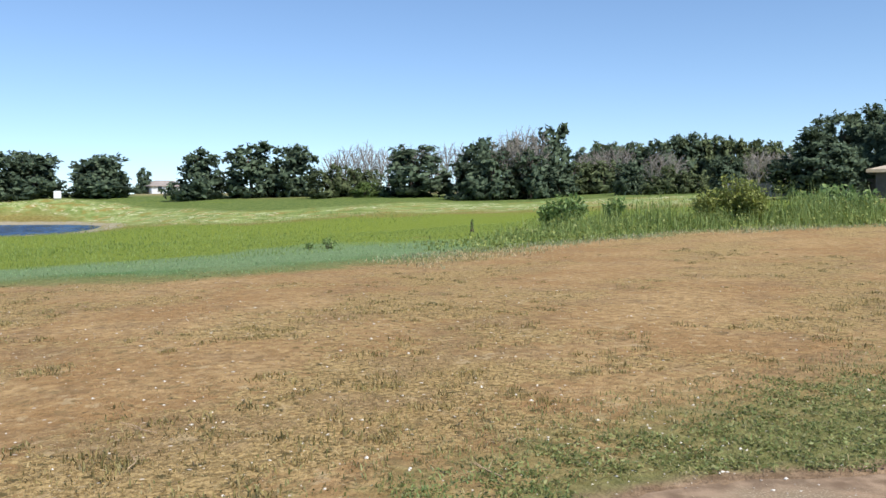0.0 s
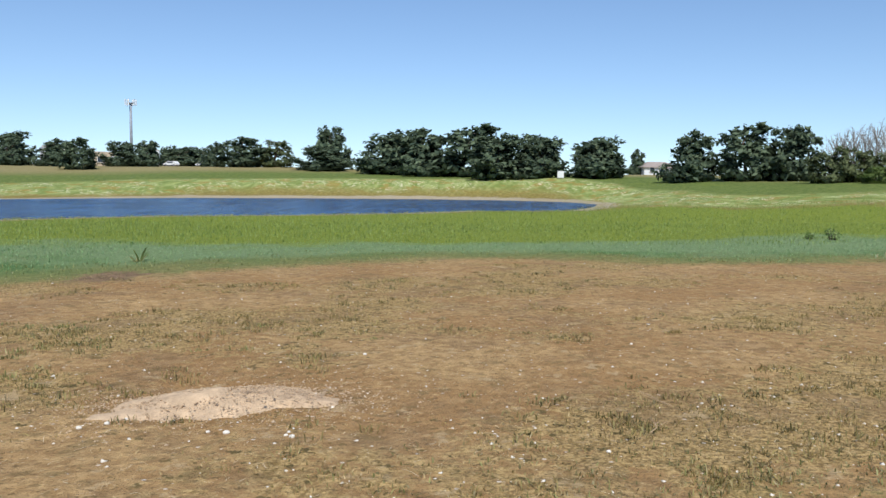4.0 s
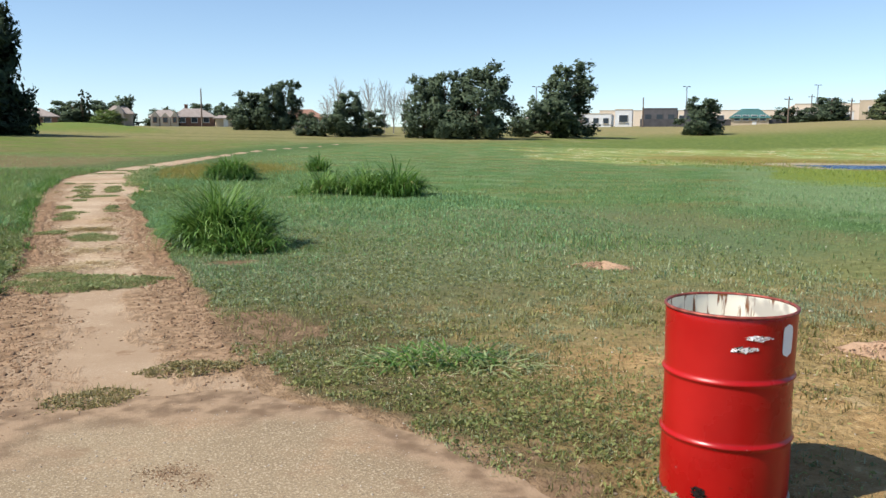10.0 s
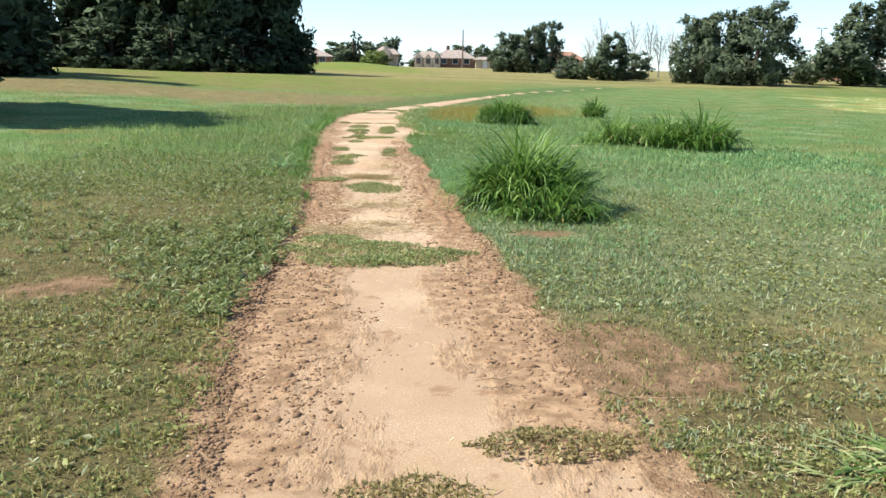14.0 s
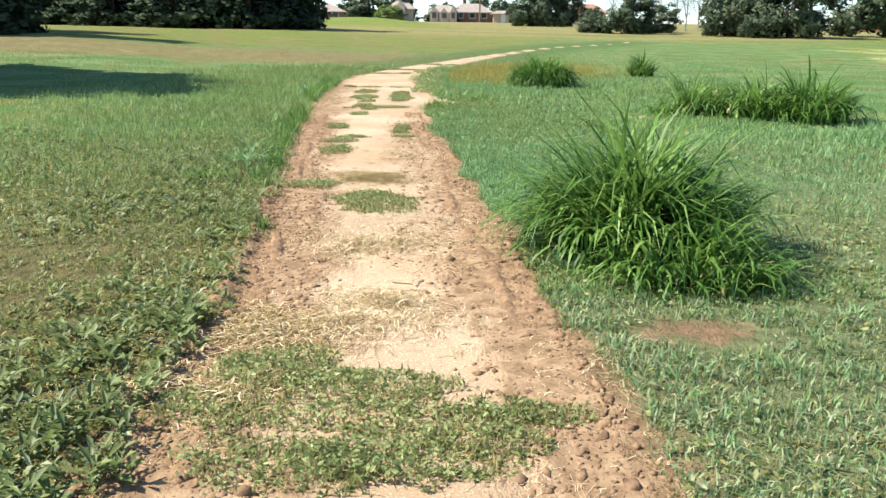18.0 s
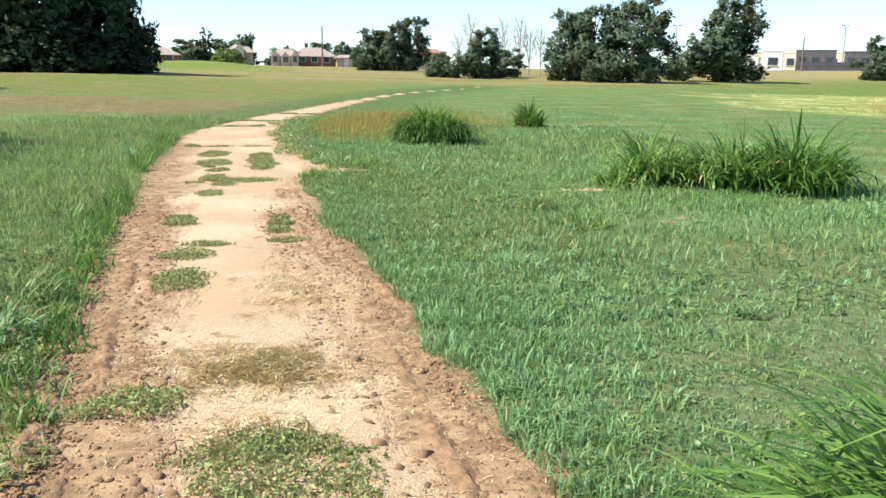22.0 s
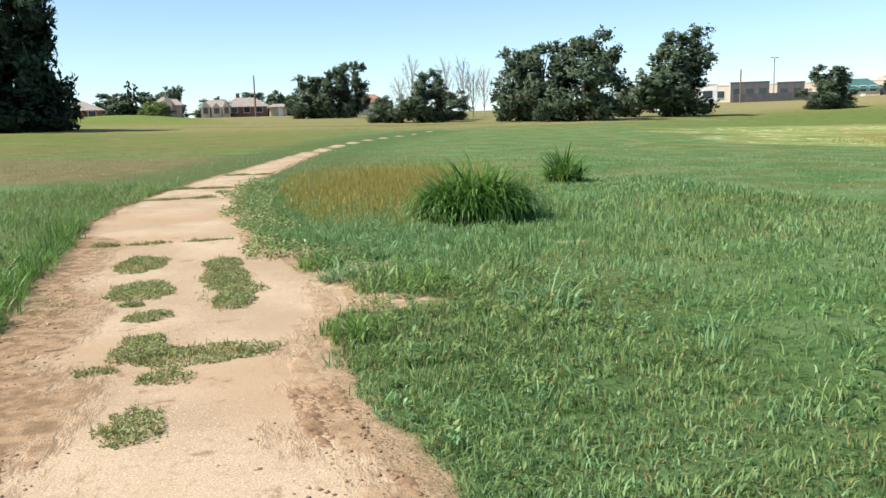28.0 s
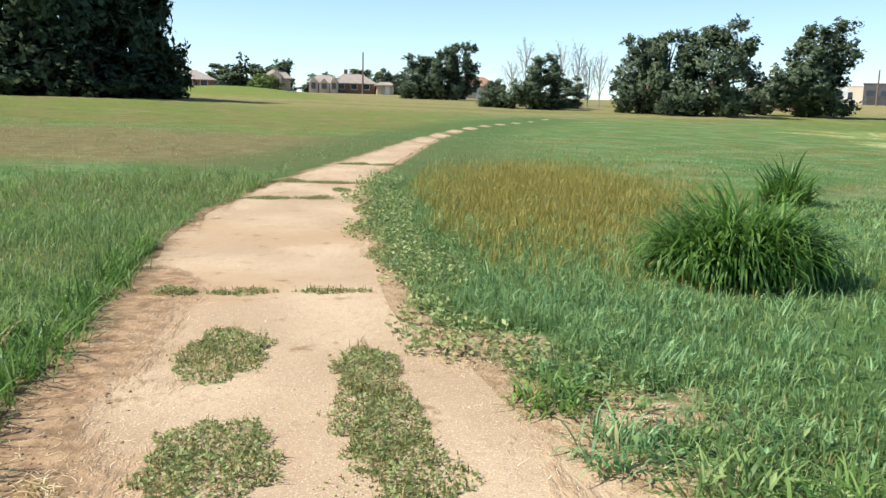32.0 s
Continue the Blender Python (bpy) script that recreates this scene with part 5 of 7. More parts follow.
    # rusty seed heads by the path
    p = field(rng, -1.2, 8, 26.5, 44, 560, lambda x, y: (seam(x, y) > 0.9) * seedy(x, y))
    grow("seeding_grass", p, 0.24, 0.009, M_RUST, "rusty seeding grass in a patch beside the path", rng, 0.6)
    grow("seeding_grass", p + rng.normal(0, 0.08, p.shape), 0.20, 0.009, M_RUST, "olive grass under rusty seed heads", rng, 0.8)
    # broad-leaved weeds on the west verge and the east edge further on
    def creep(name, q, size, material, label, tall):
        c = np.column_stack([q, surface(q[:, 0], q[:, 1]) + rng.uniform(0.0, tall, len(q))])
        v, f = cards(rng, c, size, 0.55)
        tagged(raw(name, v, f, material), label, "weeds", kind="stuff")

    p = field(rng, -8, -0.8, -1, 16, 1500, lambda x, y: ~right(x, y) * thin(x, y) * bare(x, y) * (seam(x, y) > 0.1) * np.clip(0.35 + 0.7 * patchy(x, y, 1.1, 61) + 0.6 * tuft(x, y), 0, 1))
    w = rng.uniform(size=len(p)) < np.interp(p[:, 1], [0, 7, 11, 16], [0.75, 0.7, 0.4, 0.3])
    creep("yellowish_weeds", p[w], 0.013, M_YG, "low yellow-green weeds in worn grass", 0.04)
    p = p[~w]
    creep("creeping_weeds", p, 0.02, M_CLOVER, "low creeping broad-leaved weeds in the grass", 0.045)
    p = field(rng, -1.8, 2.2, 23.5, 38, 1500, lambda x, y: right(x, y) * (seam(x, y, 0.3) > -0.05) * leafy_edge(x, y) * np.clip(0.55 + 0.8 * tuft(x, y), 0.05, 1))
    creep("creeping_weeds", p, 0.024, M_WEED, "pale creeping weeds along the path's edge", 0.13)
    p = field(rng, 0.9, 4.6, -2, 5.5, 1700, lambda x, y: (seam(x, y, 0.12) > 0.06) * bare(x, y) * np.clip(0.45 + 0.7 * tuft(x, y) + 0.9 * patchy(x, y, 1.9, 65), 0, 1) * np.clip(1 + dry(x, y), 0.1, 1))
    creep("creeping_weeds", p, 0.014, M_CLOVER, "low green weeds in the mown grass by the pavement", 0.035)
    p = field(rng, 0.1, 5.5, 4.6, 13.5, 1500, lambda x, y: right(x, y) * (seam(x, y, 0.12) > 0.06) * bare(x, y) * np.clip(1.3 - walked(x, y) / 5, 0.1, 1) * np.clip(0.5 + 0.5 * tuft(x, y) + 0.6 * patchy(x, y, 1.7, 165), 0.05, 1) * np.clip(1 + 1.5 * dry(x, y), 0, 1) * np.interp(y, [11, 13.5], [1, 0.2]))
    u = rng.uniform(size=len(p)) + 0.4 * patchy(p[:, 0], p[:, 1], 1.1, 166) + np.interp(p[:, 1], [5, 10], [-0.25, 0.2])
    creep("creeping_weeds", p[u < 0.4], 0.016, M_YG, "low yellow-green weeds in the grass east of the path", 0.05)
    creep("creeping_weeds", p[(u >= 0.4) & (u < 0.75)], 0.017, M_GREYGREEN, "low grey-green weeds in the grass east of the path", 0.05)
    creep("creeping_weeds", p[u >= 0.75], 0.017, M_CLOVER, "low green weeds in the grass east of the path", 0.055)
    # leafy turf at the pavement's south-east edge
    p = field(rng, 2.6, 7.5, -14, -3, 3400, lambda x, y: (seam(x, y, 0.2) > 0.07) * np.clip(0.85 + 2.2 * (signed(DRY, x, y) + 0.35 * patchy(x, y, 1.6, 101) + 0.2 * patchy(x, y, 5.0, 102)), 0, 1) * np.clip(0.55 + 0.8 * tuft(x, y), 0.08, 1))
    p = np.concatenate([p, field(rng, 0.9, 3.0, 1.2, 4.2, 2600, lambda x, y: (seam(x, y, 0.15) > 0.08) * np.clip(0.8 + 1.8 * (signed(DRY, x, y) + 0.3 * patchy(x, y, 1.6, 104)), 0, 1) * np.clip(0.5 + 0.8 * tuft(x, y), 0.06, 1) * np.clip(1.2 - 1.8 * bare_spots(x, y), 0, 1))])
    u = rng.uniform(size=len(p)) + 0.35 * patchy(p[:, 0], p[:, 1], 1.4, 103)
    creep("leafy_turf", p[u < 0.42], 0.014, M_CLOVER, "low leafy green turf along the pavement", 0.04)
    creep("leafy_turf", p[(u >= 0.42) & (u < 0.8)], 0.015, M_YG, "low leafy yellow-green turf along the pavement", 0.035)
    grow("leafy_turf", p[u >= 0.8], 0.045, 0.008, M_LAWN, "short green blades in leafy turf", rng, 0.9)
    # straw lying about
    def litter(name, spots, material, label):
        q, z = [], []
        for x, y, rx, ry, n in spots:
            n = int(n * 2.5)
            w = rng.normal(0, 0.5, (n, 2)) * (rx, ry) + (x, y)
            q.append(w)
        q = np.concatenate(q)
        n = len(q)
        a, le = rng.uniform(0, np.pi, n), rng.uniform(0.006, 0.034, n) * np.where(rng.uniform(size=n) < 0.06, 2.4, 1)
        d = np.column_stack([np.cos(a) * le, np.sin(a) * le, rng.normal(0, 0.003, n)])
        s = np.column_stack([-np.sin(a), np.cos(a), np.zeros(n)]) * rng.uniform(0.0006, 0.0015, (n, 1))
        c = np.column_stack([q, surface(q[:, 0], q[:, 1]) + 0.002 + rng.uniform(0.0005, 0.0035, n)])
        bend = np.column_stack([-np.sin(a), np.cos(a), np.zeros(n)]) * rng.normal(0, 0.01, (n, 1)) + [0, 0, 0.003]
        v = np.stack([c - d - s, c - d + s, c + bend + s, c + bend - s, c + d + s, c + d - s], 1).reshape(-1, 3)
        i = np.arange(n)[:, None] * 6
        tagged(raw(name, v, np.concatenate([i + [0, 1, 2], i + [0, 2, 3], i + [3, 2, 4], i + [3, 4, 5]]), material), label, "straw", kind="stuff")

    litter("straw", [(-1.2, 8.4, 0.7, 0.5, 420), (-0.7, 9.4, 0.6, 0.5, 240), (0.35, 8.7, 0.5, 0.5, 130), (-0.9, 10.9, 0.9, 1.0, 420), (-0.5, 11.4, 0.8, 0.8, 260), (-1.25, 13.6, 0.8, 0.7, 650),
                     (-0.9, 13.0, 0.9, 0.8, 300), (-0.7, 15.2, 0.5, 0.8, 260), (-2.9, 23.5, 0.6, 2.2, 300), (-3.1, 26.0, 0.5, 1.2, 120), (-0.3, 24.0, 0.9, 1.2, 260), (-0.9, 25.3, 0.5, 0.9, 220),
                     (-0.1, 7.5, 0.9, 0.9, 90), (1.35, 4.2, 0.5, 0.4, 160), (2.2, 3.6, 0.9, 0.5, 200), (-0.6, 6.0, 1.6, 1.6, 70), (6, -2, 5, 5, 700), (10, 0, 6, 6, 500)], M_PALESTRAW, "broken dry straw lying on the ground")


all_grass()


def arcs(rng, base, out, le, lean, curl, wide):
    """Long blades that rise from base and bend over, each of four pieces."""
    k = len(base)
    d = np.column_stack([np.cos(out), np.sin(out), np.zeros(k)])
    s = np.column_stack([-np.sin(out), np.cos(out), np.zeros(k)])
    s = s * np.cos(rng.uniform(-1, 1, k))[:, None] + d * rng.uniform(-0.6, 0.6, (k, 1))
    c, lines, q = base.copy(), [], 0.0
    for step, w in ((0, 0.7), (0.3, 1.0), (0.28, 0.9), (0.24, 0.6), (0.18, 0.06)):
        t = lean + curl * (q + step / 2) ** 1.7
        c = c + (d * np.sin(t)[:, None] + np.array([0, 0, 1.0]) * np.cos(t)[:, None]) * (le * step)[:, None]
        c[:, 2] = np.maximum(c[:, 2], base[:, 2] + 0.01 * (q > 0))
        q += step
        lines += [c - s * (wide * w / 2)[:, None], c + s * (wide * w / 2)[:, None]]
    v = np.stack(lines, 1).reshape(-1, 3)
    i = np.arange(k)[:, None] * 10
    return v, np.concatenate([np.concatenate([i + [2 * j, 2 * j + 1, 2 * j + 3], i + [2 * j, 2 * j + 3, 2 * j + 2]]) for j in range(4)])


def grass_clump(name, x, y, rx, ry, tall, n, material, label, seed, droop=1.0, dead=0.08, blade=0.021, stand=1.0):
    """A tussock of long arching blades, some of them dry."""
    rng = np.random.default_rng(seed)
    root = empty(name, x, y, high(x, y), label, "grass clump")

    def strands(k, material, part_name, scale=1.0):
        r, a = np.sqrt(rng.uniform(0, 1, k)), rng.uniform(0, 2 * np.pi, k)
        base = np.column_stack([r * np.cos(a) * rx * 0.7, r * np.sin(a) * ry * 0.7, np.full(k, -0.02)])
        out = np.arctan2(base[:, 1] / ry, base[:, 0] / rx) + rng.normal(0, 1.5, k)
        le = tall * scale * np.where(rng.uniform(size=k) < 0.05, rng.uniform(1.1, 1.25, k), rng.uniform(0.6, 1.15, k)) * (1.08 - 0.42 * r)
        lean = (0.06 + 0.85 * r) * rng.uniform(0.2, 1.1, k) * (1.0 if stand <= 1 else 2 - stand) + max(0.0, 1 - stand) * 1.5
        curl = droop * np.where(rng.uniform(size=k) < 0.5, rng.uniform(1.4, 2.6, k), rng.uniform(0.6, 1.5, k))
        wide = blade * rng.uniform(0.55, 1.45, k) * min(1.0, 0.45 + 0.55 * tall)
        v, f = arcs(rng, base, out, le, lean, curl, wide)
        return raw(part_name, v, f, material, root)

    # part of the blades take a darker green: the clump's inner shade as colour
    if material is M_TALL:
        share = 0.55 if y < 12 else 0.3
        tagged(strands(int(n * share), M_DARKBLADE, "darker_foliage"), kind="stuff")
        n = n - int(n * share)
    tagged(strands(n, material, "foliage"), kind="stuff")
    tagged(strands(max(6, int(n * dead)), M_STRAW, "dry_foliage", 0.6), "dry straw-coloured blades", kind="stuff")
    return root


grass_clump("tall_grass_clump", 0.88, 10.78, 0.72, 0.7, 1.14, 1950, M_TALL, "tall arching bright-green grass clump beside the path", 1, 1.2, 0.04, 0.0265, 1.1)
grass_clump("tall_grass_clump", 1.1, 10.1, 0.75, 0.5, 0.6, 700, M_TALL, "lower skirt of arching grass blades beside the path", 7, 1.3, 0.16, 0.026)
grass_clump("dense_grass_clump", 1.8, 27.45, 0.9, 0.75, 1.08, 3000, M_DARKBLADE, "dense dark-green grass clump with drooping tips", 2, 1.75, 0.02, 0.028, 1.5)
for k, (x, y, r, h, n) in enumerate([(3.35, 20.3, 0.5, 0.55, 130), (4.2, 20.7, 0.65, 0.85, 500), (4.9, 20.2, 0.75, 1.02, 640), (5.65, 19.8, 0.8, 1.2, 760)]):
    grass_clump("tall_grass_clump", x, y, r, r, h, n, M_TALL if k < 3 else M_DARKBLADE, "tall arching grass clump in a row out in the meadow", 11 + k, 1.4, 0.06, 0.034, 1.25)
grass_clump("small_grass_clump", 5.6, 33.4, 0.5, 0.5, 0.95, 240, M_DARKBLADE, "small upright grass tussock alone in the meadow", 21, 1.0, 0.04, 0.04, 1.1)
grass_clump("small_grass_clump", 3.8, 20.6, 0.3, 0.3, 1.05, 150, M_TALL, "small upright grass tussock in the meadow", 22, 1.2, 0.04, 0.036)
grass_clump("flattened_grass_clump", 1.9, 4.05, 0.7, 0.34, 0.34, 420, M_PALEBLADE, "trampled pale green grass tussock beside bare soil", 23, 0.9, 0.6, 0.026, 0.42)
grass_clump("flattened_grass_clump", 2.45, 3.75, 0.5, 0.28, 0.32, 240, M_PALEBLADE, "trampled pale green grass tussock in mown grass", 24, 0.9, 0.6, 0.026, 0.42)
grass_clump("flattened_grass_clump", 2.1, 3.98, 0.75, 0.3, 0.36, 300, M_TALL, "trampled dark green grass blades beside bare soil", 26, 0.9, 0.5, 0.026, 0.55)
grass_clump("dry_grass_clump", 1.38, 4.2, 0.32, 0.2, 0.22, 170, M_PALESTRAW, "flattened heap of dry tan grass leaves", 25, 0.4, 0.4, 0.016, 0.05)
for k, (x, y, r, h) in enumerate([(-2.75, 15.0, 0.35, 0.4), (-2.65, 14.2, 0.3, 0.38), (-2.75, 13.2, 0.32, 0.3), (-3.9, 25.6, 0.3, 0.4), (-3.75, 24.2, 0.3, 0.42), (1.78, 17.3, 0.35, 0.32), (1.76, 18.6, 0.35, 0.32), (0.7, 15.6, 0.3, 0.25),
                                  (0.05, 22.85, 0.4, 0.36), (-0.3, 23.15, 0.36, 0.34), (-0.6, 23.6, 0.32, 0.3), (-0.75, 24.3, 0.3, 0.28), (0.55, 22.75, 0.4, 0.36), (0.75, 21.9, 0.45, 0.36), (-0.75, 21.45, 0.28, 0.3), (0.9, 23.2, 0.4, 0.34)]):
    grass_clump("grass_tuft", x, y, r, r, h, 130, (M_LAWN, M_COOL, M_TALL)[k % 3], "leaning green grass tuft at the path's verge", 30 + k, 1.3, 0.25)


def tussocks(xy, tall, per, material, label, seed, lean=0.6, spread=0.045):
    """Many small leaning tufts of longer grass, joined."""
    rng = np.random.default_rng(seed)
    n = len(xy)
    size = rng.uniform(0.6, 1.25, n)
    own = np.repeat(np.arange(n), per)
    k = n * per
    b = xy[own] + rng.normal(0, spread, (k, 2)) * size[own, None]
    base = np.column_stack([b, surface(b[:, 0], b[:, 1]) - 0.01])
    if spread > 0.05:
        v, f = blades(rng, b, base[:, 2], tall[own] * size[own], 0.010, lean * 0.85)
        return tagged(raw("grass_tussocks", v, f, material), label, "grass", kind="stuff")
    lead = rng.uniform(0, 2 * np.pi, n)
    out = lead[own] + rng.normal(0, 1.1, k)
    v, f = arcs(rng, base, out, tall[own] * size[own] * rng.uniform(0.6, 1.2, k), rng.uniform(0.05, lean, k), rng.uniform(0.2, 1.5, k), rng.uniform(0.006, 0.013, k))
    return tagged(raw("grass_tussocks", v, f, material), label, "grass", kind="stuff")


def sow_tussocks():
    rng = np.random.default_rng(58)
    mid = lambda y: np.interp(y, EDGE_Y, (EDGE_L + EDGE_R) / 2)  # noqa: E731
    p = field(rng, -1.4, 7, 8, 38, 9, lambda x, y: (x > mid(y)) * (seam(x, y) > 0.05) * np.interp(y, [8, 10, 19, 22, 38], [0.25, 0.7, 0.7, 1, 0.9]) * np.clip(1.2 - walked(x, y) / 7, 0.1, 1) * np.clip(1.1 - 2.2 * bare_spots(x, y), 0, 1))
    h = np.interp(p[:, 1], [8, 10, 20, 24, 38], [0.08, 0.11, 0.13, 0.17, 0.18])
    k = rng.uniform(size=len(p)) < 0.5
    tussocks(p[k], h[k], 15, M_LAWN, "leaning green tussocks in the grass", 1)
    tussocks(p[~k], h[~k], 15, M_COOL, "leaning cool-green tussocks in the grass", 2)
    p = field(rng, -8, -2.2, 12, 38, 5.5, lambda x, y: (x < mid(y)) * (seam(x, y) > 0.04) * np.interp(y, [12, 15, 20, 38], [0.1, 0.6, 0.8, 1]) * np.clip(1.2 - walked(x, y) / 7, 0.1, 1))
    k = rng.uniform(size=len(p)) < 0.6
    h = np.interp(p[:, 1], [12, 16, 24, 38], [0.14, 0.19, 0.25, 0.25])
    tussocks(p[k], h[k], 15, M_TALL, "leaning green tussocks at the path's edge", 3, 1.1)
    tussocks(p[~k], h[~k], 15, M_LAWN, "leaning green tussocks at the path's edge", 4, 1.1)
    y = np.repeat(np.arange(11.0, 30.0, 0.11), 2)
    p = np.column_stack([np.interp(y, EDGE_Y, EDGE_L) - 0.1 + rng.normal(0, 0.07, len(y)), y + rng.normal(0, 0.06, len(y))])
    p = p[patchy(p[:, 0], p[:, 1], 1.3, 49) > -0.35]
    tussocks(p, np.interp(p[:, 1], [11, 16, 22, 30], [0.12, 0.17, 0.26, 0.24]), 16, M_DARKBLADE, "long dark grass hanging over the path's edge", 9, 1.1)
    p = field(rng, 2.4, 22, -24, 6.4, 13, lambda x, y: (signed(DRY, x, y) < 0.4) * np.clip(0.15 + 1.1 * patchy(x, y, 1.5, 43) + 0.8 * patchy(x, y, 5.0, 45), 0.02, 1) * np.clip(1.5 - np.hypot(x - 2, y + 3) / 13, 0.2, 1))
    k = rng.uniform(size=len(p)) < 0.45 + 0.4 * patchy(p[:, 0], p[:, 1], 0.6, 46)
    tussocks(p[k], np.full(k.sum(), 0.06), 24, M_DRYTUFT, "low olive tufts of surviving turf on the dry bank", 5, 1.1, 0.06)
    q = field(rng, 2.6, 11, -3, 7.2, 16, lambda x, y: (signed(DRY, x, y) < 0.8) * np.clip(0.3 + 1.1 * patchy(x, y, 1.5, 43) + 0.8 * patchy(x, y, 5.0, 47), 0.03, 1) * np.clip(0.25 + y / 8, 0.15, 1))
    tussocks(q, np.full(len(q), 0.065), 20, M_YG, "low yellow-green tufts at the edge of the dry bank", 7, 1.1, 0.06)
    q = field(rng, 2.0, 7.5, 3.8, 7.5, 30, lambda x, y: (seam(x, y) > 0.3) * np.clip(0.45 + 0.7 * patchy(x, y, 1.4, 50), 0.05, 1))
    tussocks(q, np.full(len(q), 0.055), 16, M_GREYGREEN, "low grey-green tufts where the dry bank meets the grass", 10, 1.1, 0.06)
    tussocks(p[~k], np.full((~k).sum(), 0.06), 24, M_TURFDARK, "low brownish tufts of turf on the dry bank", 6, 1.1, 0.06)
    p = field(rng, 4, 26, 5.5, 30, 7, lambda x, y: (signed(DRY, x, y) > 0.6) * (walked(x, y) > 5) * (np.degrees(np.arctan2(x, y)) > 20) * np.clip(0.3 + 0.9 * patchy(x, y, 0.7, 48), 0.03, 1) * np.clip(1.5 - np.hypot(x - 3, y - 2) / 18, 0.1, 1))
    tussocks(p, np.full(len(p), 0.11), 11, M_MEADOWTUFT, "darker green tufts in the meadow below the dry bank", 8, 0.9, 0.07)


sow_tussocks()


def straw_mat(x, y, rx, ry, seed, thick=1.0):
    """A ragged mat of crossed dry stalks lying flat."""
    rng = np.random.default_rng(seed)
    root = empty("dry_grass_mat", x, y, high(x, y) - 0.004, "matted dry straw lying on the path", "straw", "straw mats on the path")
    for name, n, material in (("brown_straw", 1400 * thick**2, M_TURFDARK), ("tan_straw", 1300 * thick, M_TURF), ("pale_straw", 480, M_PALESTRAW)):
        n = int(n * rx * ry / 0.14)
        q = rng.normal(0, 0.55, (n, 2)) * (rx, ry)
        r2 = (q[:, 0] / rx) ** 2 + (q[:, 1] / ry) ** 2
        ok = rng.uniform(size=n) < np.clip(0.75 + 0.9 * patchy(q[:, 0] + x, q[:, 1] + y, 8.0, seed), 0.05, 1)
        q, r2 = q[ok], r2[ok]
        n = len(q)
        a, le = rng.normal(0.5, 1.0, n), rng.uniform(0.012, 0.05, n)
        d = np.column_stack([np.cos(a) * le, np.sin(a) * le, rng.normal(0, 0.007, n)])
        side = np.column_stack([-np.sin(a), np.cos(a), np.zeros(n)])
        s = side * rng.uniform(0.0012, 0.0028, (n, 1))
        c = np.column_stack([q, 0.008 + rng.uniform(0, 0.03, n) * np.exp(-r2)])
        bend = side * rng.normal(0, 0.012, (n, 1)) + [0, 0, 0.006]
        v = np.stack([c - d - s, c - d + s, c + bend + s, c + bend - s, c + d + s, c + d - s], 1).reshape(-1, 3)
        i = np.arange(n)[:, None] * 6
        tagged(raw(name, v, np.concatenate([i + [0, 1, 2], i + [0, 2, 3], i + [3, 2, 4], i + [3, 4, 5]]), material, root), kind="stuff")


for k, (x, y, rx, ry) in enumerate([(-1.25, 13.55, 0.48, 0.32), (-1.3, 8.35, 0.42, 0.28), (-1.05, 9.25, 0.5, 0.42), (-1.35, 9.0, 0.3, 0.4), (-0.95, 10.9, 0.5, 0.4), (-0.75, 9.5, 0.3, 0.3), (-1.15, 12.75, 0.25, 0.16), (-1.05, 15.1, 0.22, 0.5), (-3.0, 23.2, 0.12, 0.4)]):
    straw_mat(x, y, rx, ry, 60 + k, 1.5 if k == 0 else 0.5)


def rosettes(xy, size, material, label, seed, mound=0.3):
    """Low weeds with a handful of short broad leaves each, joined."""
    rng = np.random.default_rng(seed)
    n, per = len(xy), 9
    own = np.repeat(np.arange(n), per)
    k = n * per
    big = size * rng.uniform(0.6, 1.5, n)
    b = xy[own] + rng.normal(0, 0.16, (k, 2)) * big[own, None]
    base = np.column_stack([b, surface(b[:, 0], b[:, 1]) + rng.uniform(0, mound, k) * big[own]])
    a, le, lean = rng.uniform(0, 2 * np.pi, k), big[own] * rng.uniform(0.6, 1.2, k), rng.uniform(0.5, 1.3, k)
    d, side = np.column_stack([np.cos(a), np.sin(a), np.zeros(k)]), np.column_stack([-np.sin(a), np.cos(a), np.zeros(k)])
    up = np.array([0, 0, 1.0])
    mid = base + d * (le * 0.55 * np.sin(lean))[:, None] + up * (le * 0.55 * np.cos(lean))[:, None]
    tip = mid + d * (le * 0.45 * np.sin(lean + 0.5))[:, None] + up * (le * 0.45 * np.cos(lean + 0.5))[:, None]
    half = side * (big[own] * rng.uniform(0.11, 0.2, k))[:, None] + up * (0.02 * le)[:, None]
    v = np.stack([base, mid - half, tip, mid + half], 1).reshape(-1, 3)
    i = np.arange(k)[:, None] * 4
    f = np.concatenate([i + [0, 3, 2], i + [0, 2, 1]])
    tagged(raw("weed_rosettes", v, f, material), label, "weeds", kind="stuff")


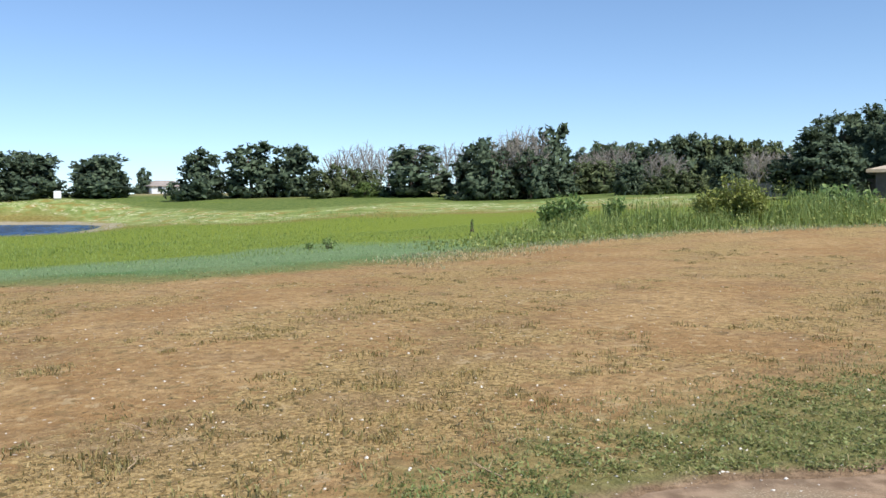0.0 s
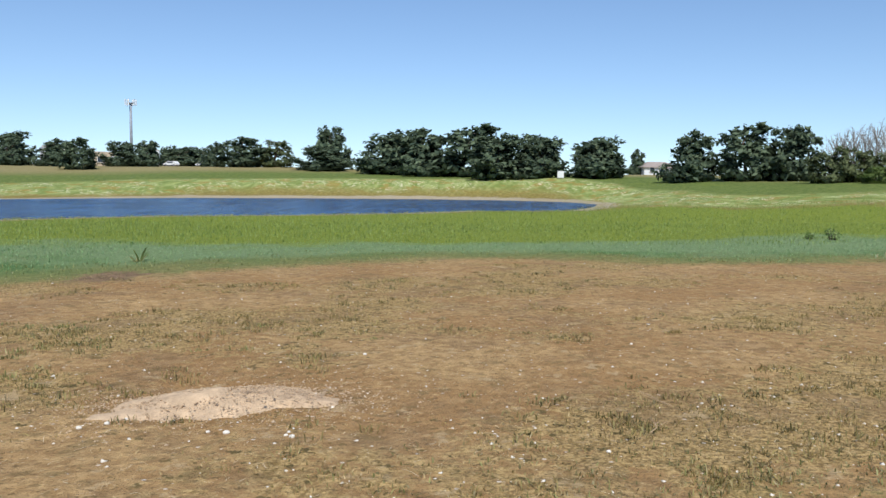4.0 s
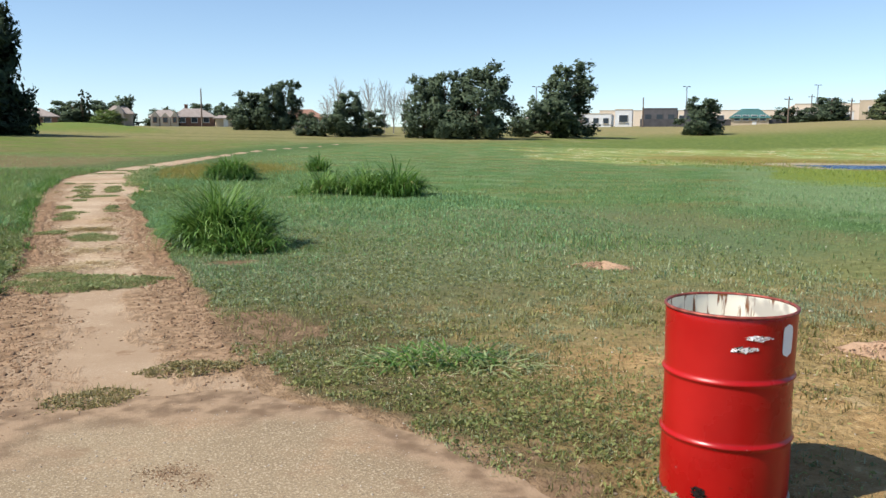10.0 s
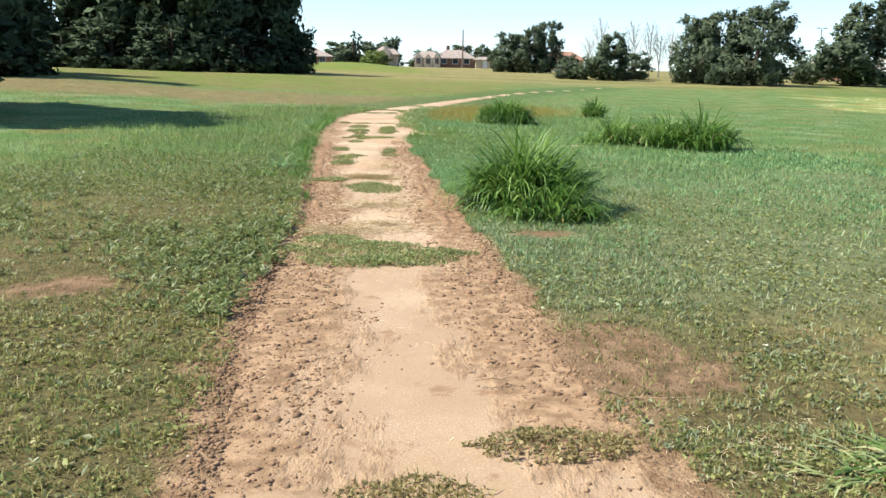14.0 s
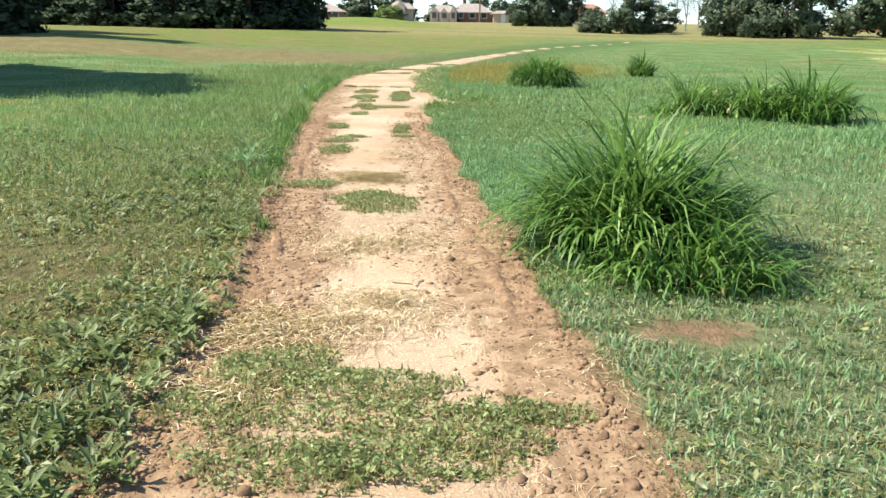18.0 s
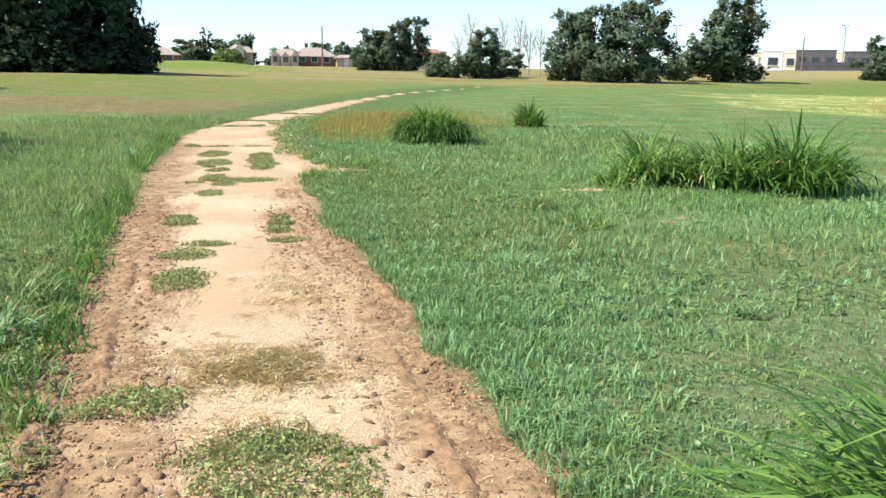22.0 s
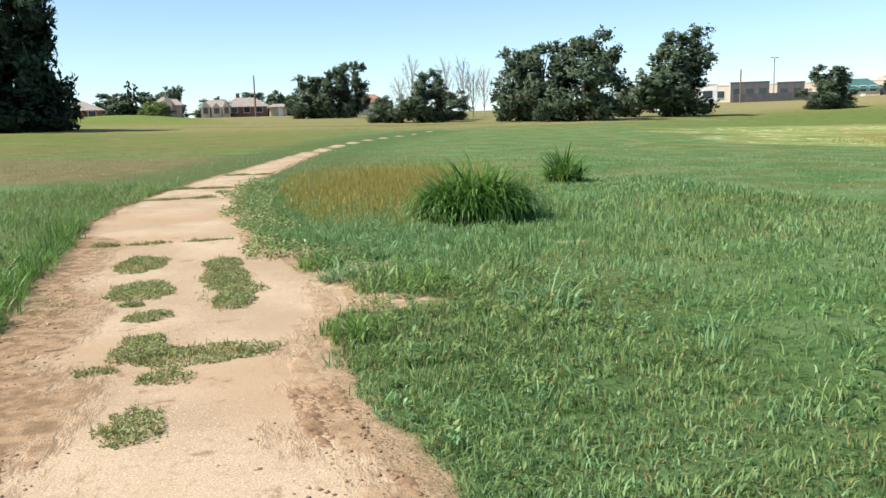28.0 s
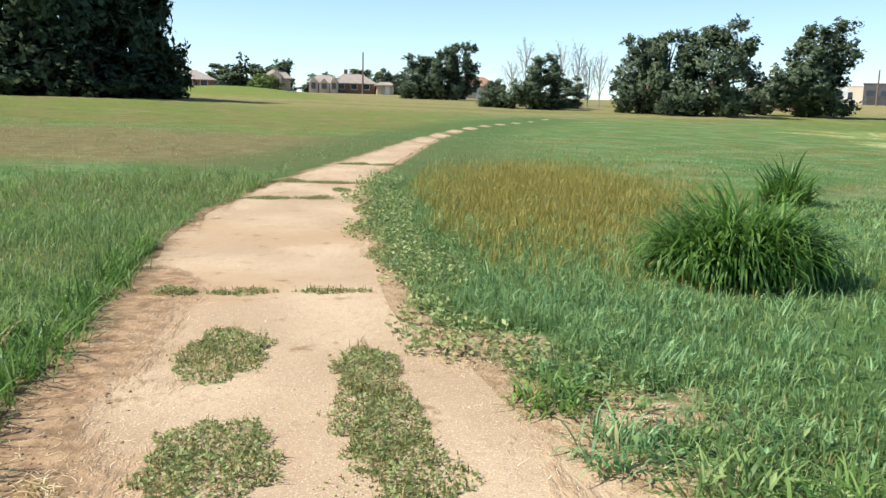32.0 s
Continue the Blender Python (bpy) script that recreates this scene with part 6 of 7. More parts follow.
def sow_rosettes():
    rng = np.random.default_rng(88)
    mid = lambda y: np.interp(y, EDGE_Y, (EDGE_L + EDGE_R) / 2)  # noqa: E731
    p = field(rng, -6, -0.9, 0, 15, 260, lambda x, y: (x < mid(y)) * (seam(x, y) > 0.03) * np.clip(1.2 - walked(x, y) / 5, 0.1, 1) * np.clip(0.45 + 0.7 * patchy(x, y, 2.2, 89) + 0.3 * tuft(x, y), 0, 1) * np.clip(1.3 - 1.5 * bare_spots(x, y), 0, 1))
    q = field(rng, 0.2, 5, -3, 11.5, 240, lambda x, y: (x > mid(y)) * (seam(x, y) > 0.03) * np.clip(1.2 - walked(x, y) / 5, 0.1, 1) * np.clip(0.4 + 0.7 * patchy(x, y, 2.2, 90) + 0.3 * tuft(x, y), 0, 1) * np.clip(1.3 - 1.5 * bare_spots(x, y), 0, 1) * np.clip(0.7 + 1.2 * signed(DRY, x, y), 0.0, 1))
    p = np.concatenate([p, q])
    u = rng.uniform(size=len(p)) + 0.3 * patchy(p[:, 0], p[:, 1], 1.2, 91)
    rosettes(p[u < 0.55], 0.027, M_YG, "low yellow-green weeds with small leaves", 1)
    rosettes(p[(u >= 0.55) & (u < 0.86)], 0.028, M_CLOVER, "low green weeds with small leaves", 2)
    rosettes(p[u >= 0.86], 0.028, M_GREYGREEN, "low grey-green weeds with small leaves", 3)

    p = field(rng, -6.5, -1.4, 6.0, 16.5, 430, lambda x, y: (x < mid(y)) * (seam(x, y) > -0.04) * np.clip(1.3 - walked(x, y) / 5, 0.1, 1) * np.clip(0.5 + 0.9 * patchy(x, y, 1.3, 189) + 0.5 * patchy(x, y, 4.0, 190), 0, 1) * np.interp(y, [6.5, 8.5, 13, 15.5], [0.3, 1, 1, 0.4]))
    u = rng.uniform(size=len(p)) + 0.4 * patchy(p[:, 0], p[:, 1], 0.9, 191)
    q = field(rng, -0.8, 6, 14, 31, 50, lambda x, y: (x > mid(y)) * (seam(x, y) > 0.1) * np.clip(1.3 - walked(x, y) / 6, 0.1, 1) * np.clip(0.25 + 0.9 * patchy(x, y, 0.9, 193) + 0.4 * patchy(x, y, 3.0, 194), 0, 1))
    w = rng.uniform(size=len(q)) < 0.5 + 0.4 * patchy(q[:, 0], q[:, 1], 0.7, 195)
    rosettes(q[w], 0.05, M_LAWN, "leafy green weeds among the meadow grass", 14, 1.6)
    rosettes(q[~w], 0.05, M_COOL, "cool-green leafy weeds among the meadow grass", 15, 1.6)
    rosettes(p[u < 0.6], 0.058, M_DARKWEED, "dark leafy green weeds on the path's verge", 11, 1.1)
    rosettes(p[(u >= 0.6) & (u < 0.8)], 0.044, M_GREYGREEN, "dull grey-green leafy weeds on the path's verge", 12, 0.9)
    rosettes(p[u >= 0.8], 0.042, M_YG, "yellow-green leafy weeds on the path's verge", 13, 0.9)


sow_rosettes()


def weed_patch(x, y, rx, ry, seed, tall=0.05, label="low mat of grey-green weeds growing on the path"):
    """A mat of small leaves on short stems."""
    rng = np.random.default_rng(seed)
    root = empty("weed_patch", x, y, high(x, y) - 0.002, label, "weeds", "weed patches on the path")
    n = int(7600 * rx * ry * 3.14) + 120
    r, a = np.sqrt(rng.uniform(0, 1, n)), rng.uniform(0, 2 * np.pi, n)
    r = r * (1.16 + 0.16 * np.sin(2 * a + seed) + 0.14 * np.sin(5 * a + 2 * seed) + 0.12 * np.sin(11 * a + 3 * seed))
    px, py = r * np.cos(a) * rx, r * np.sin(a) * ry
    ok = rng.uniform(size=n) < np.clip(1.6 - 0.7 * r**3 + 1.1 * patchy(px + x, py + y, 7.0, seed) + 0.5 * patchy(px + x, py + y, 19.0, seed + 5), 0.06, 1)
    r, a, px, py = r[ok], a[ok], px[ok], py[ok]
    n = len(r)
    top = tall * np.sqrt(np.clip(1.05 - (r / 1.25) ** 2, 0.1, 1)) * np.clip(0.8 + 0.8 * patchy(px + x, py + y, 5.0, seed + 9), 0.3, 1.5)
    c = np.column_stack([px, py, rng.uniform(0.2, 1, n) * top])
    v, f = cards(rng, c, 0.0125, 0.4)
    tagged(raw("foliage", v, f, M_WEED if y > 6 else M_OLIVE, root), kind="stuff")
    m = n // 5
    v, f = blades(rng, c[:m, :2], np.zeros(m), tall * 1.15, 0.006, 0.9)
    tagged(raw("stem_mat", v, f, M_OLIVE, root), kind="stuff")


WEEDS = """0.42 4.25 .32 .14, -.2 3.75 .26 .2, -.5 8.1 .5 .14, -.05 8.2 .25 .12, -.95 7.75 .35 .2, -1.1 8.6 .3 .25, -1.25 8.2 .3 .2, -.7 8.4 .35 .18, -.5 7.78 .36 .16, -.25 7.95 .25 .12, -1.0 12.3 .34 .42, -1.2 12.55 .3 .15, -1.75 13.1 .25 .2,
-1.8 15.5 .2 .28, -1.9 16.35 .2 .16, -1.05 16.95 .18 .12, -1.75 16.8 .2 .07, -2.18 18.2 .16 .12, -2.14 17.9 .16 .1, -1.17 18.2 .1 .1, -1.17 17.8 .12 .1, -1.18 17.4 .12 .1,
-2.08 20.1 .15 .28, -1.98 20.9 .16 .14, -2.4 21.15 .14 .1, -1.75 21.35 .45 .2, -2.17 21.5 .18 .2, -2.17 21.85 .14 .14, -2.22 22.6 .17 .17, -2.4 23.1 .1 .06, -2.38 23.68 .28 .38, -2.52 25.27 .26 .46,
-1.58 22.95 .16 .28, -1.6 23.5 .24 .4, -1.66 24.2 .2 .45, -1.68 24.95 .18 .4, -2.6 26.94 .27 .11, -1.85 26.97 .29 .09, -3.1 26.9 .16 .1, -2.9 33.35 .35 .13, -2.1 33.4 .35 .12, -2.75 36.0 .35 .15, -1.9 35.9 .4 .16, -1.4 40.5 .35 .2, -.7 40.4 .3 .2,
-1.35 28.6 .2 .4, -1.4 30.5 .18 .5, -1.35 32 .2 .4, -1.75 34.6 .15 .25"""
for k, row in enumerate(WEEDS.replace("\n", " ").split(",")):
    weed_patch(*map(float, row.split()), 100 + k)


# ---- soil, stones and mounds ----
M_CLOD = simple("loose_soil", (0.28, 0.182, 0.109), 0.97, vary=0.45, scale=12, bump=0.6)
M_DARKCLOD = simple("crumbly_dark_soil", (0.235, 0.147, 0.086), 0.97, vary=0.45, scale=12, bump=0.6)
M_SAND = simple("pale_sand", (0.50, 0.365, 0.23), 0.97, vary=0.22, scale=9, bump=0.9)
M_PINKSAND = simple("pinkish_sand", (0.41, 0.265, 0.165), 0.97, vary=0.22, scale=9, bump=0.9)
M_STONE = simple("chalky_white_stone", (0.72, 0.66, 0.56), 0.9, vary=0.2, scale=30, bump=0.4)


def lumps(name, spots, material, label, category, seed, low, big, sink=0.3, lift=None):
    """Many small angular lumps, joined."""
    rng = np.random.default_rng(seed)
    q = np.concatenate([rng.normal(0, 0.5, (n, 2)) * (rx, ry) + (x, y) for x, y, rx, ry, n in spots])
    n = len(q)
    s = low * (big / low) ** (rng.uniform(0, 1, n) ** 2.2)
    c = np.column_stack([q, surface(q[:, 0], q[:, 1]) + s * (0.3 - sink) + (0 if lift is None else lift(q[:, 0], q[:, 1]))])
    d = np.array([(1, 0, 0.1), (0, 1, -0.1), (-1, 0, 0.15), (0, -1, -0.1), (0.2, 0.1, 0.6), (0, 0, -0.6)], float)
    t = rng.uniform(0, 2 * np.pi, n)
    j = rng.uniform(0.4, 1.5, (n, 6, 1)) * d[None]
    x = j[..., 0] * np.cos(t)[:, None] - j[..., 1] * np.sin(t)[:, None]
    y = j[..., 0] * np.sin(t)[:, None] + j[..., 1] * np.cos(t)[:, None]
    v = (np.stack([x, y, j[..., 2]], -1) * s[:, None, None] + c[:, None]).reshape(-1, 3)
    i = np.arange(n)[:, None] * 6
    f = np.concatenate([i + t for t in ([0, 1, 4], [1, 2, 4], [2, 3, 4], [3, 0, 4], [1, 0, 5], [2, 1, 5], [3, 2, 5], [0, 3, 5])])
    tagged(raw(name, v, f, material), label, category, kind="stuff")


def soil_ridge(edge, side, y0, y1, label, seed):
    """A strip of churned soil with two ragged ridges and a rut between them, along one edge of the path."""
    u, v = np.linspace(0, 1, 40), np.arange(y0, y1, 0.018)
    uu, vv = np.meshgrid(u, v)
    wide = 0.5 + 0.16 * patchy(np.zeros_like(vv), vv, 0.7, seed)
    x = np.interp(vv, EDGE_Y, edge) + side * (-0.13 + uu * wide + 0.05 * patchy(np.zeros_like(vv) + 3, vv, 1.6, seed + 1))
    crumbs = 0.5 + 0.6 * patchy(x, vv, 9.0, seed + 2) + 0.5 * patchy(x, vv, 23.0, seed + 3)
    gate = np.clip(0.3 + 1.2 * patchy(x * 2, vv, 2.3, seed + 4) + 0.5 * patchy(x, vv, 7.0, seed + 6), 0.0, 1.2)
    rough = np.random.default_rng(seed).normal(0, 0.008, uu.shape)
    lift = 0.021 * np.exp(-(((uu - 0.24) / 0.13) ** 2)) * gate + 0.02 * np.exp(-(((uu - 0.7) / 0.1) ** 2)) * np.clip(1.15 - 0.6 * gate, 0, 1)
    ends = np.clip((vv - y0) / 0.8, 0, 1) * np.clip((y1 - vv) / 0.8, 0, 1)
    z = surface(x, vv) - 0.022 + (lift * np.clip(0.5 + crumbs, 0.1, 1.8) + rough * np.sin(math.pi * uu)) * ends + 0.021 * np.sin(math.pi * uu) * ends * np.clip(0.6 + patchy(x, vv, 3.1, seed + 8), 0, 1)
    m, k = uu.shape
    i = (np.arange(m - 1)[:, None] * k + np.arange(k - 1)).ravel()
    quads = np.stack([i, i + 1, i + k + 1, i + k], -1) if side > 0 else np.stack([i, i + k, i + k + 1, i + 1], -1)
    tagged(raw("soil_ridge", np.stack([x, vv, z], -1).reshape(-1, 3), quads, M_DARKCLOD), label, "soil", kind="stuff")


soil_ridge(EDGE_L, 1, 7.0, 20.5, "churned brown soil ridge along a wheel rut", 41)
soil_ridge(EDGE_R, -1, 8.5, 21.0, "crumbly brown soil ridge at the grass edge", 57)
_rows = []
for y in np.arange(3.6, 20, 0.35):
    l, r = float(np.interp(y, EDGE_Y, EDGE_L)), float(np.interp(y, EDGE_Y, EDGE_R))
    _rows += [(l + 0.08, y, 0.3, 0.35, 60), (l + 0.36, y, 0.3, 0.35, 34), (r - 0.06, y, 0.25, 0.35, 45), (r - 0.34, y, 0.3, 0.35, 26)]
_rows += [(l_ + 0.1, y_, 0.4, 0.6, 170) for l_, y_ in ((-3.1, 21.5), (-3.25, 22.5), (-3.3, 23.5), (-3.4, 24.5))]
_rows += [(0.45, 5.6, 0.5, 1.2, 160), (0.55, 6.8, 0.4, 0.9, 90), (1.1, 5.4, 0.8, 0.9, 70), (-0.75, 5.2, 0.5, 1.8, 120), (-2.8, 6.8, 0.5, 0.5, 80), (-1.9, 11.55, 0.2, 0.2, 40)]
_edge = []
for y in np.arange(3.7, 14, 0.25):
    l = float(np.interp(y, EDGE_Y, EDGE_L)) + (0.12 if y < 3.5 else 0)
    _edge += [(l - 0.0, y, 0.14, 0.25, 150), (l + 0.25, y, 0.3, 0.25, 70)]
_edge += [(x, y, 0.16, 0.3, 130) for x, y in ((-0.62, 6.2), (-0.66, 5.4), (-0.7, 4.7), (0.12, 8.0), (0.16, 7.6), (0.22, 7.2), (0.26, 6.8), (0.32, 6.4), (0.38, 6.0), (0.44, 5.6), (0.5, 5.2), (-0.7, 10.5), (-0.75, 11.2), (-0.3, 10.2))]
lumps("edge_clods", _edge, M_DARKCLOD, "dark crumbly soil clods at the grass edge", "soil", 5, 0.003, 0.022)
_ruts = []
for y in np.arange(4.4, 19, 0.3):
    l, r = float(np.interp(y, EDGE_Y, EDGE_L)), float(np.interp(y, EDGE_Y, EDGE_R))
    _ruts += [(l + 0.04, y, 0.2, 0.3, 26), (l + 0.42 + 0.05 * math.sin(y * 2.1), y, 0.14, 0.3, 26), (r - 0.06, y, 0.16, 0.3, 22), (r - 0.42 + 0.05 * math.sin(y * 1.7), y, 0.16, 0.3, 20)]
lumps("soil_clumps", _ruts, M_DARKCLOD, "larger brown soil clumps beside wheel ruts", "soil", 15, 0.012, 0.045, 0.45)
lumps("soil_crumbs", [(0.27, 2.42, 0.16, 0.12, 900), (0.38, 2.25, 0.1, 0.08, 260), (0.47, 1.86, 0.12, 0.07, 420), (-0.62, 2.5, 0.08, 0.7, 420), (-0.75, 1.9, 0.14, 0.7, 500)], M_DARKCLOD, "fine brown soil spilt on the pavement", "soil", 25, 0.002, 0.009)
lumps("soil_clods", _rows, M_CLOD, "loose brown soil clods along the path", "soil", 3, 0.004, 0.02)
lumps("gravel", [(0, 1.6, 2.2, 2.0, 1900), (1.0, -1.5, 2, 3, 500), (4.6, -8.2, 0.8, 1.5, 200), (-2.0, 23.6, 1.1, 2.4, 1100), (-1.9, 30, 0.9, 4, 120)], simple("grey_gravel", (0.42, 0.36, 0.29), 0.9, vary=0.4, scale=40), "small gravel on the pavement", "gravel", 4, 0.003, 0.009)
lumps("pebbles", [(9, -1, 9, 9, 520), (10, -8, 9, 9, 700), (6.5, -6, 3, 3, 150), (5.0, -7.6, 1.2, 2.4, 110), (7.0, -1.8, 1.6, 2.6, 90), (6, 3, 3, 4, 60)], M_STONE, "scattered chalky white pebbles", "pebbles", 6, 0.007, 0.02)


def sand_mound(x, y, rx, ry, tall, turn, label, seed, sand=None):
    sand = sand or M_SAND
    z = high(x, y)
    bm = bmesh.new()
    n, m = 64, 18
    rings = []
    for i in range(1, m + 1):
        line = []
        for k in range(n):
            a, r = 2 * math.pi * k / n, i / m
            w = 1 + 0.14 * math.sin(2 * a + seed) + 0.1 * math.sin(5 * a + 3 * seed) + 0.12 * noise.noise((3 * math.cos(a), 3 * math.sin(a), seed)) + 0.1 * noise.noise((9 * math.cos(a), 9 * math.sin(a), seed))
            px, py = r * w * rx * math.cos(a), r * w * ry * math.sin(a)
            h = tall * (1 - r * r) ** 1.7 * (1 + 0.5 * noise.noise((px * 4, py * 4, seed))) + (0.02 * noise.noise((px * 9, py * 9, seed)) + 0.012 * noise.noise((px * 22, py * 22, seed))) - 0.035 * r**3
            line.append(bm.verts.new((px, py, h)))
        rings.append(line)
    top = bm.verts.new((0, 0, tall))
    for k in range(n):
        bm.faces.new((top, rings[0][k], rings[0][(k + 1) % n]))
        for a, b in zip(rings, rings[1:]):
            bm.faces.new((a[k], b[k], b[(k + 1) % n], a[(k + 1) % n]))
    ob = part("sand_mound", bm, sand, smooth=True)
    ob.matrix_basis = pose(x, y, z, 0, 0, turn)
    tagged(ob, label, "mound", "burrow mounds")
    co, si = math.cos(radians(turn)), math.sin(radians(turn))
    lift = lambda u, v: tall * np.clip(1 - (((u - x) * co + (v - y) * si) / rx) ** 2 - (((v - y) * co - (u - x) * si) / ry) ** 2, 0, 1) ** 1.7  # noqa: E731
    along = [(x + co * rx * k, y + si * rx * k, ry * 1.15, ry * 1.15, int(1700 * ry)) for k in (-0.75, -0.4, 0, 0.4, 0.75)]
    lumps("mound_gravel", along, sand, "coarse sand grains on a burrow mound", "sand", 60 + seed, 0.003, 0.014, 0.15, lift)


sand_mound(7.4, -1.95, 0.98, 0.58, 0.125, -78, "low pale sand mound ringed by white stones", 1)
sand_mound(5.65, 3.15, 0.66, 0.32, 0.11, -28, "low pinkish sand mound on dry turf", 2, M_PINKSAND)
sand_mound(5.25, 7.55, 0.42, 0.18, 0.06, -35, "small flat sand mound in the grass", 3, M_PINKSAND)


def white_stone(x, y, s, seed):
    bm = bmesh.new()
    bmesh.ops.create_icosphere(bm, subdivisions=2, radius=s)
    for v in bm.verts:
        v.co *= 1 + 0.45 * noise.noise(v.co * 22 + Vector((seed, 0, 0)))
        v.co.z *= 0.65
    ob = part("white_stone", bm, M_STONE)
    ob.matrix_basis = pose(x, y, high(x, y) + s * 0.35, 0, 0, seed * 40)
    tagged(ob, "chalky white stone lying by a sand mound", "stone", "white stones")


for k, (x, y, s) in enumerate([(6.75, -1.1, 0.03), (6.85, -1.25, 0.028), (6.95, -1.35, 0.022), (6.6, -2.15, 0.03), (6.62, -2.02, 0.02), (7.85, -1.5, 0.03), (7.8, -1.95, 0.02), (6.5, -2.6, 0.028), (6.55, -2.55, 0.02), (7.5, -2.5, 0.025), (7.3, -2.75, 0.022), (7.6, -2.2, 0.02), (8.3, -0.2, 0.022), (9.2, -2.8, 0.025), (7.1, 0.2, 0.02), (6.2, -4.6, 0.022), (5.3, -5.8, 0.02), (9.8, -5.5, 0.022)]):
    white_stone(x, y, s * 0.72, k)


M_TWIG = simple("dry_twig_wood", (0.42, 0.30, 0.18), 0.95, vary=0.3, scale=20, spec=0.05)


def twig(x, y, le, turn, seed):
    rng = np.random.default_rng(seed)
    p = [(le * (t - 0.5), 0.05 * le * float(rng.normal()), 0.02 + 0.02 * abs(float(rng.normal()))) for t in (0, 0.35, 0.7, 1)]
    bm = tube(p, [0.004, 0.0035, 0.003, 0.0015], 5)
    for s in range(3):
        o = Vector(p[1]) * (1 - s / 3) + Vector(p[2]) * (s / 3)
        tube([tuple(o), tuple(o + Vector((0.25 * le, 0.2 * le * (-1) ** s, 0.03)))], [0.0025, 0.001], 4, bm)
    ob = part("twig", bm, M_TWIG)
    ob.matrix_basis = pose(x, y, high(x, y) + 0.005, 0, 0, turn)
    tagged(ob, "dry bleached twig lying on the ground", "twig", "fallen twigs")


for k, (x, y, le, tu) in enumerate([(7.5, -5.2, 0.4, 20), (0.2, 4.95, 0.24, 8), (-1.65, 3.35, 0.22, 10), (0.85, 4.75, 0.3, 15), (-1.0, 8.6, 0.3, 40), (0.1, 7.5, 0.25, 70), (-0.6, 9.9, 0.35, 65), (-0.15, 10.3, 0.3, 30), (-2.7, 21.7, 0.25, 50), (6.7, -5.0, 0.3, -30), (5.4, -6.6, 0.35, -10)]):
    twig(x, y, le, tu, k)

# ---- buildings, masts and other far things ----
M_TAN = simple("tan_plaster", (0.48, 0.39, 0.28), 0.9, vary=0.1, scale=0.4)
M_CREAM = simple("cream_stone", (0.50, 0.43, 0.34), 0.9, vary=0.12, scale=0.6)
M_WHITE = simple("white_panel", (0.66, 0.66, 0.65), 0.6, vary=0.08, scale=0.5)
M_BRICK = simple("brown_brick", (0.24, 0.13, 0.09), 0.9, vary=0.3, scale=1.5)
M_ROOF = simple("grey_brown_shingle", (0.32, 0.27, 0.235), 0.95, vary=0.2, scale=1.2)
M_REDROOF = simple("reddish_shingle", (0.30, 0.17, 0.12), 0.95, vary=0.2, scale=1.2)
M_TEALROOF = simple("teal_metal_roof", (0.055, 0.135, 0.125), 0.55, vary=0.12, scale=0.6)
M_GREYWALL = simple("grey_block", (0.10, 0.095, 0.10), 0.9, vary=0.2, scale=0.8)
M_SANDWALL = simple("sand_precast", (0.70, 0.58, 0.46), 0.9, vary=0.06, scale=0.2)
M_GLASS = simple("dark_window_glass", (0.035, 0.045, 0.055), 0.15, vary=0.2, spec=0.5)
M_STEEL = simple("galvanised_steel", (0.27, 0.29, 0.32), 0.6, 0.1, 0.12, 1.5)
M_POLE = simple("weathered_pole_wood", (0.17, 0.13, 0.10), 0.95, vary=0.25, scale=4)
M_YELLOW = simple("yellow_sign_paint", (0.58, 0.37, 0.04), 0.6, vary=0.1)


def hip_roof(sx, sy, tall, over=0.5, ridge=0.45):
    """A hipped roof over a box of sx by sy, with eaves."""
    bm = bmesh.new()
    a, b, r = sx / 2 + over, sy / 2 + over, sx / 2 * ridge
    low = [bm.verts.new(p) for p in ((-a, -b, 0), (a, -b, 0), (a, b, 0), (-a, b, 0))]
    base = [bm.verts.new((v.co.x, v.co.y, -0.2)) for v in low]
    t = [bm.verts.new((-r, 0, tall)), bm.verts.new((r, 0, tall))]
    for f in ((low[0], low[1], t[1], t[0]), (low[1], low[2], t[1]), (low[2], low[3], t[0], t[1]), (low[3], low[0], t[0]), base[::-1]):
        bm.faces.new(f)
    for k in range(4):
        bm.faces.new((base[k], base[(k + 1) % 4], low[(k + 1) % 4], low[k]))
    return bm


def gable(w, wall, tall, deep):
    """A gabled front: wall with a pointed top."""
    bm = bmesh.new()
    front = [(-w / 2, 0, 0), (w / 2, 0, 0), (w / 2, 0, wall), (0, 0, wall + tall), (-w / 2, 0, wall)]
    f = [bm.verts.new(p) for p in front]
    k = [bm.verts.new((x, deep, z)) for x, _, z in front]
    bm.faces.new(f), bm.faces.new(k[::-1])
    for i in range(5):
        bm.faces.new((f[(i + 1) % 5], f[i], k[i], k[(i + 1) % 5]))
    return bm


def add_window(parent, x, y, z, w, h, frame_mat=None):
    """A window in a wall that faces -y: frame, pane and sill."""
    win = part("window", box(w + 0.24, 0.12, h + 0.24, (x, y - 0.03, z - 0.12), 0.02), frame_mat or M_WHITE, parent)
    part("pane", box(w, 0.05, h, (x, y - 0.09, z)), M_GLASS, win)
    part("sill", box(w + 0.4, 0.25, 0.08, (x, y - 0.14, z - 0.2), 0.01), M_CREAM, win)


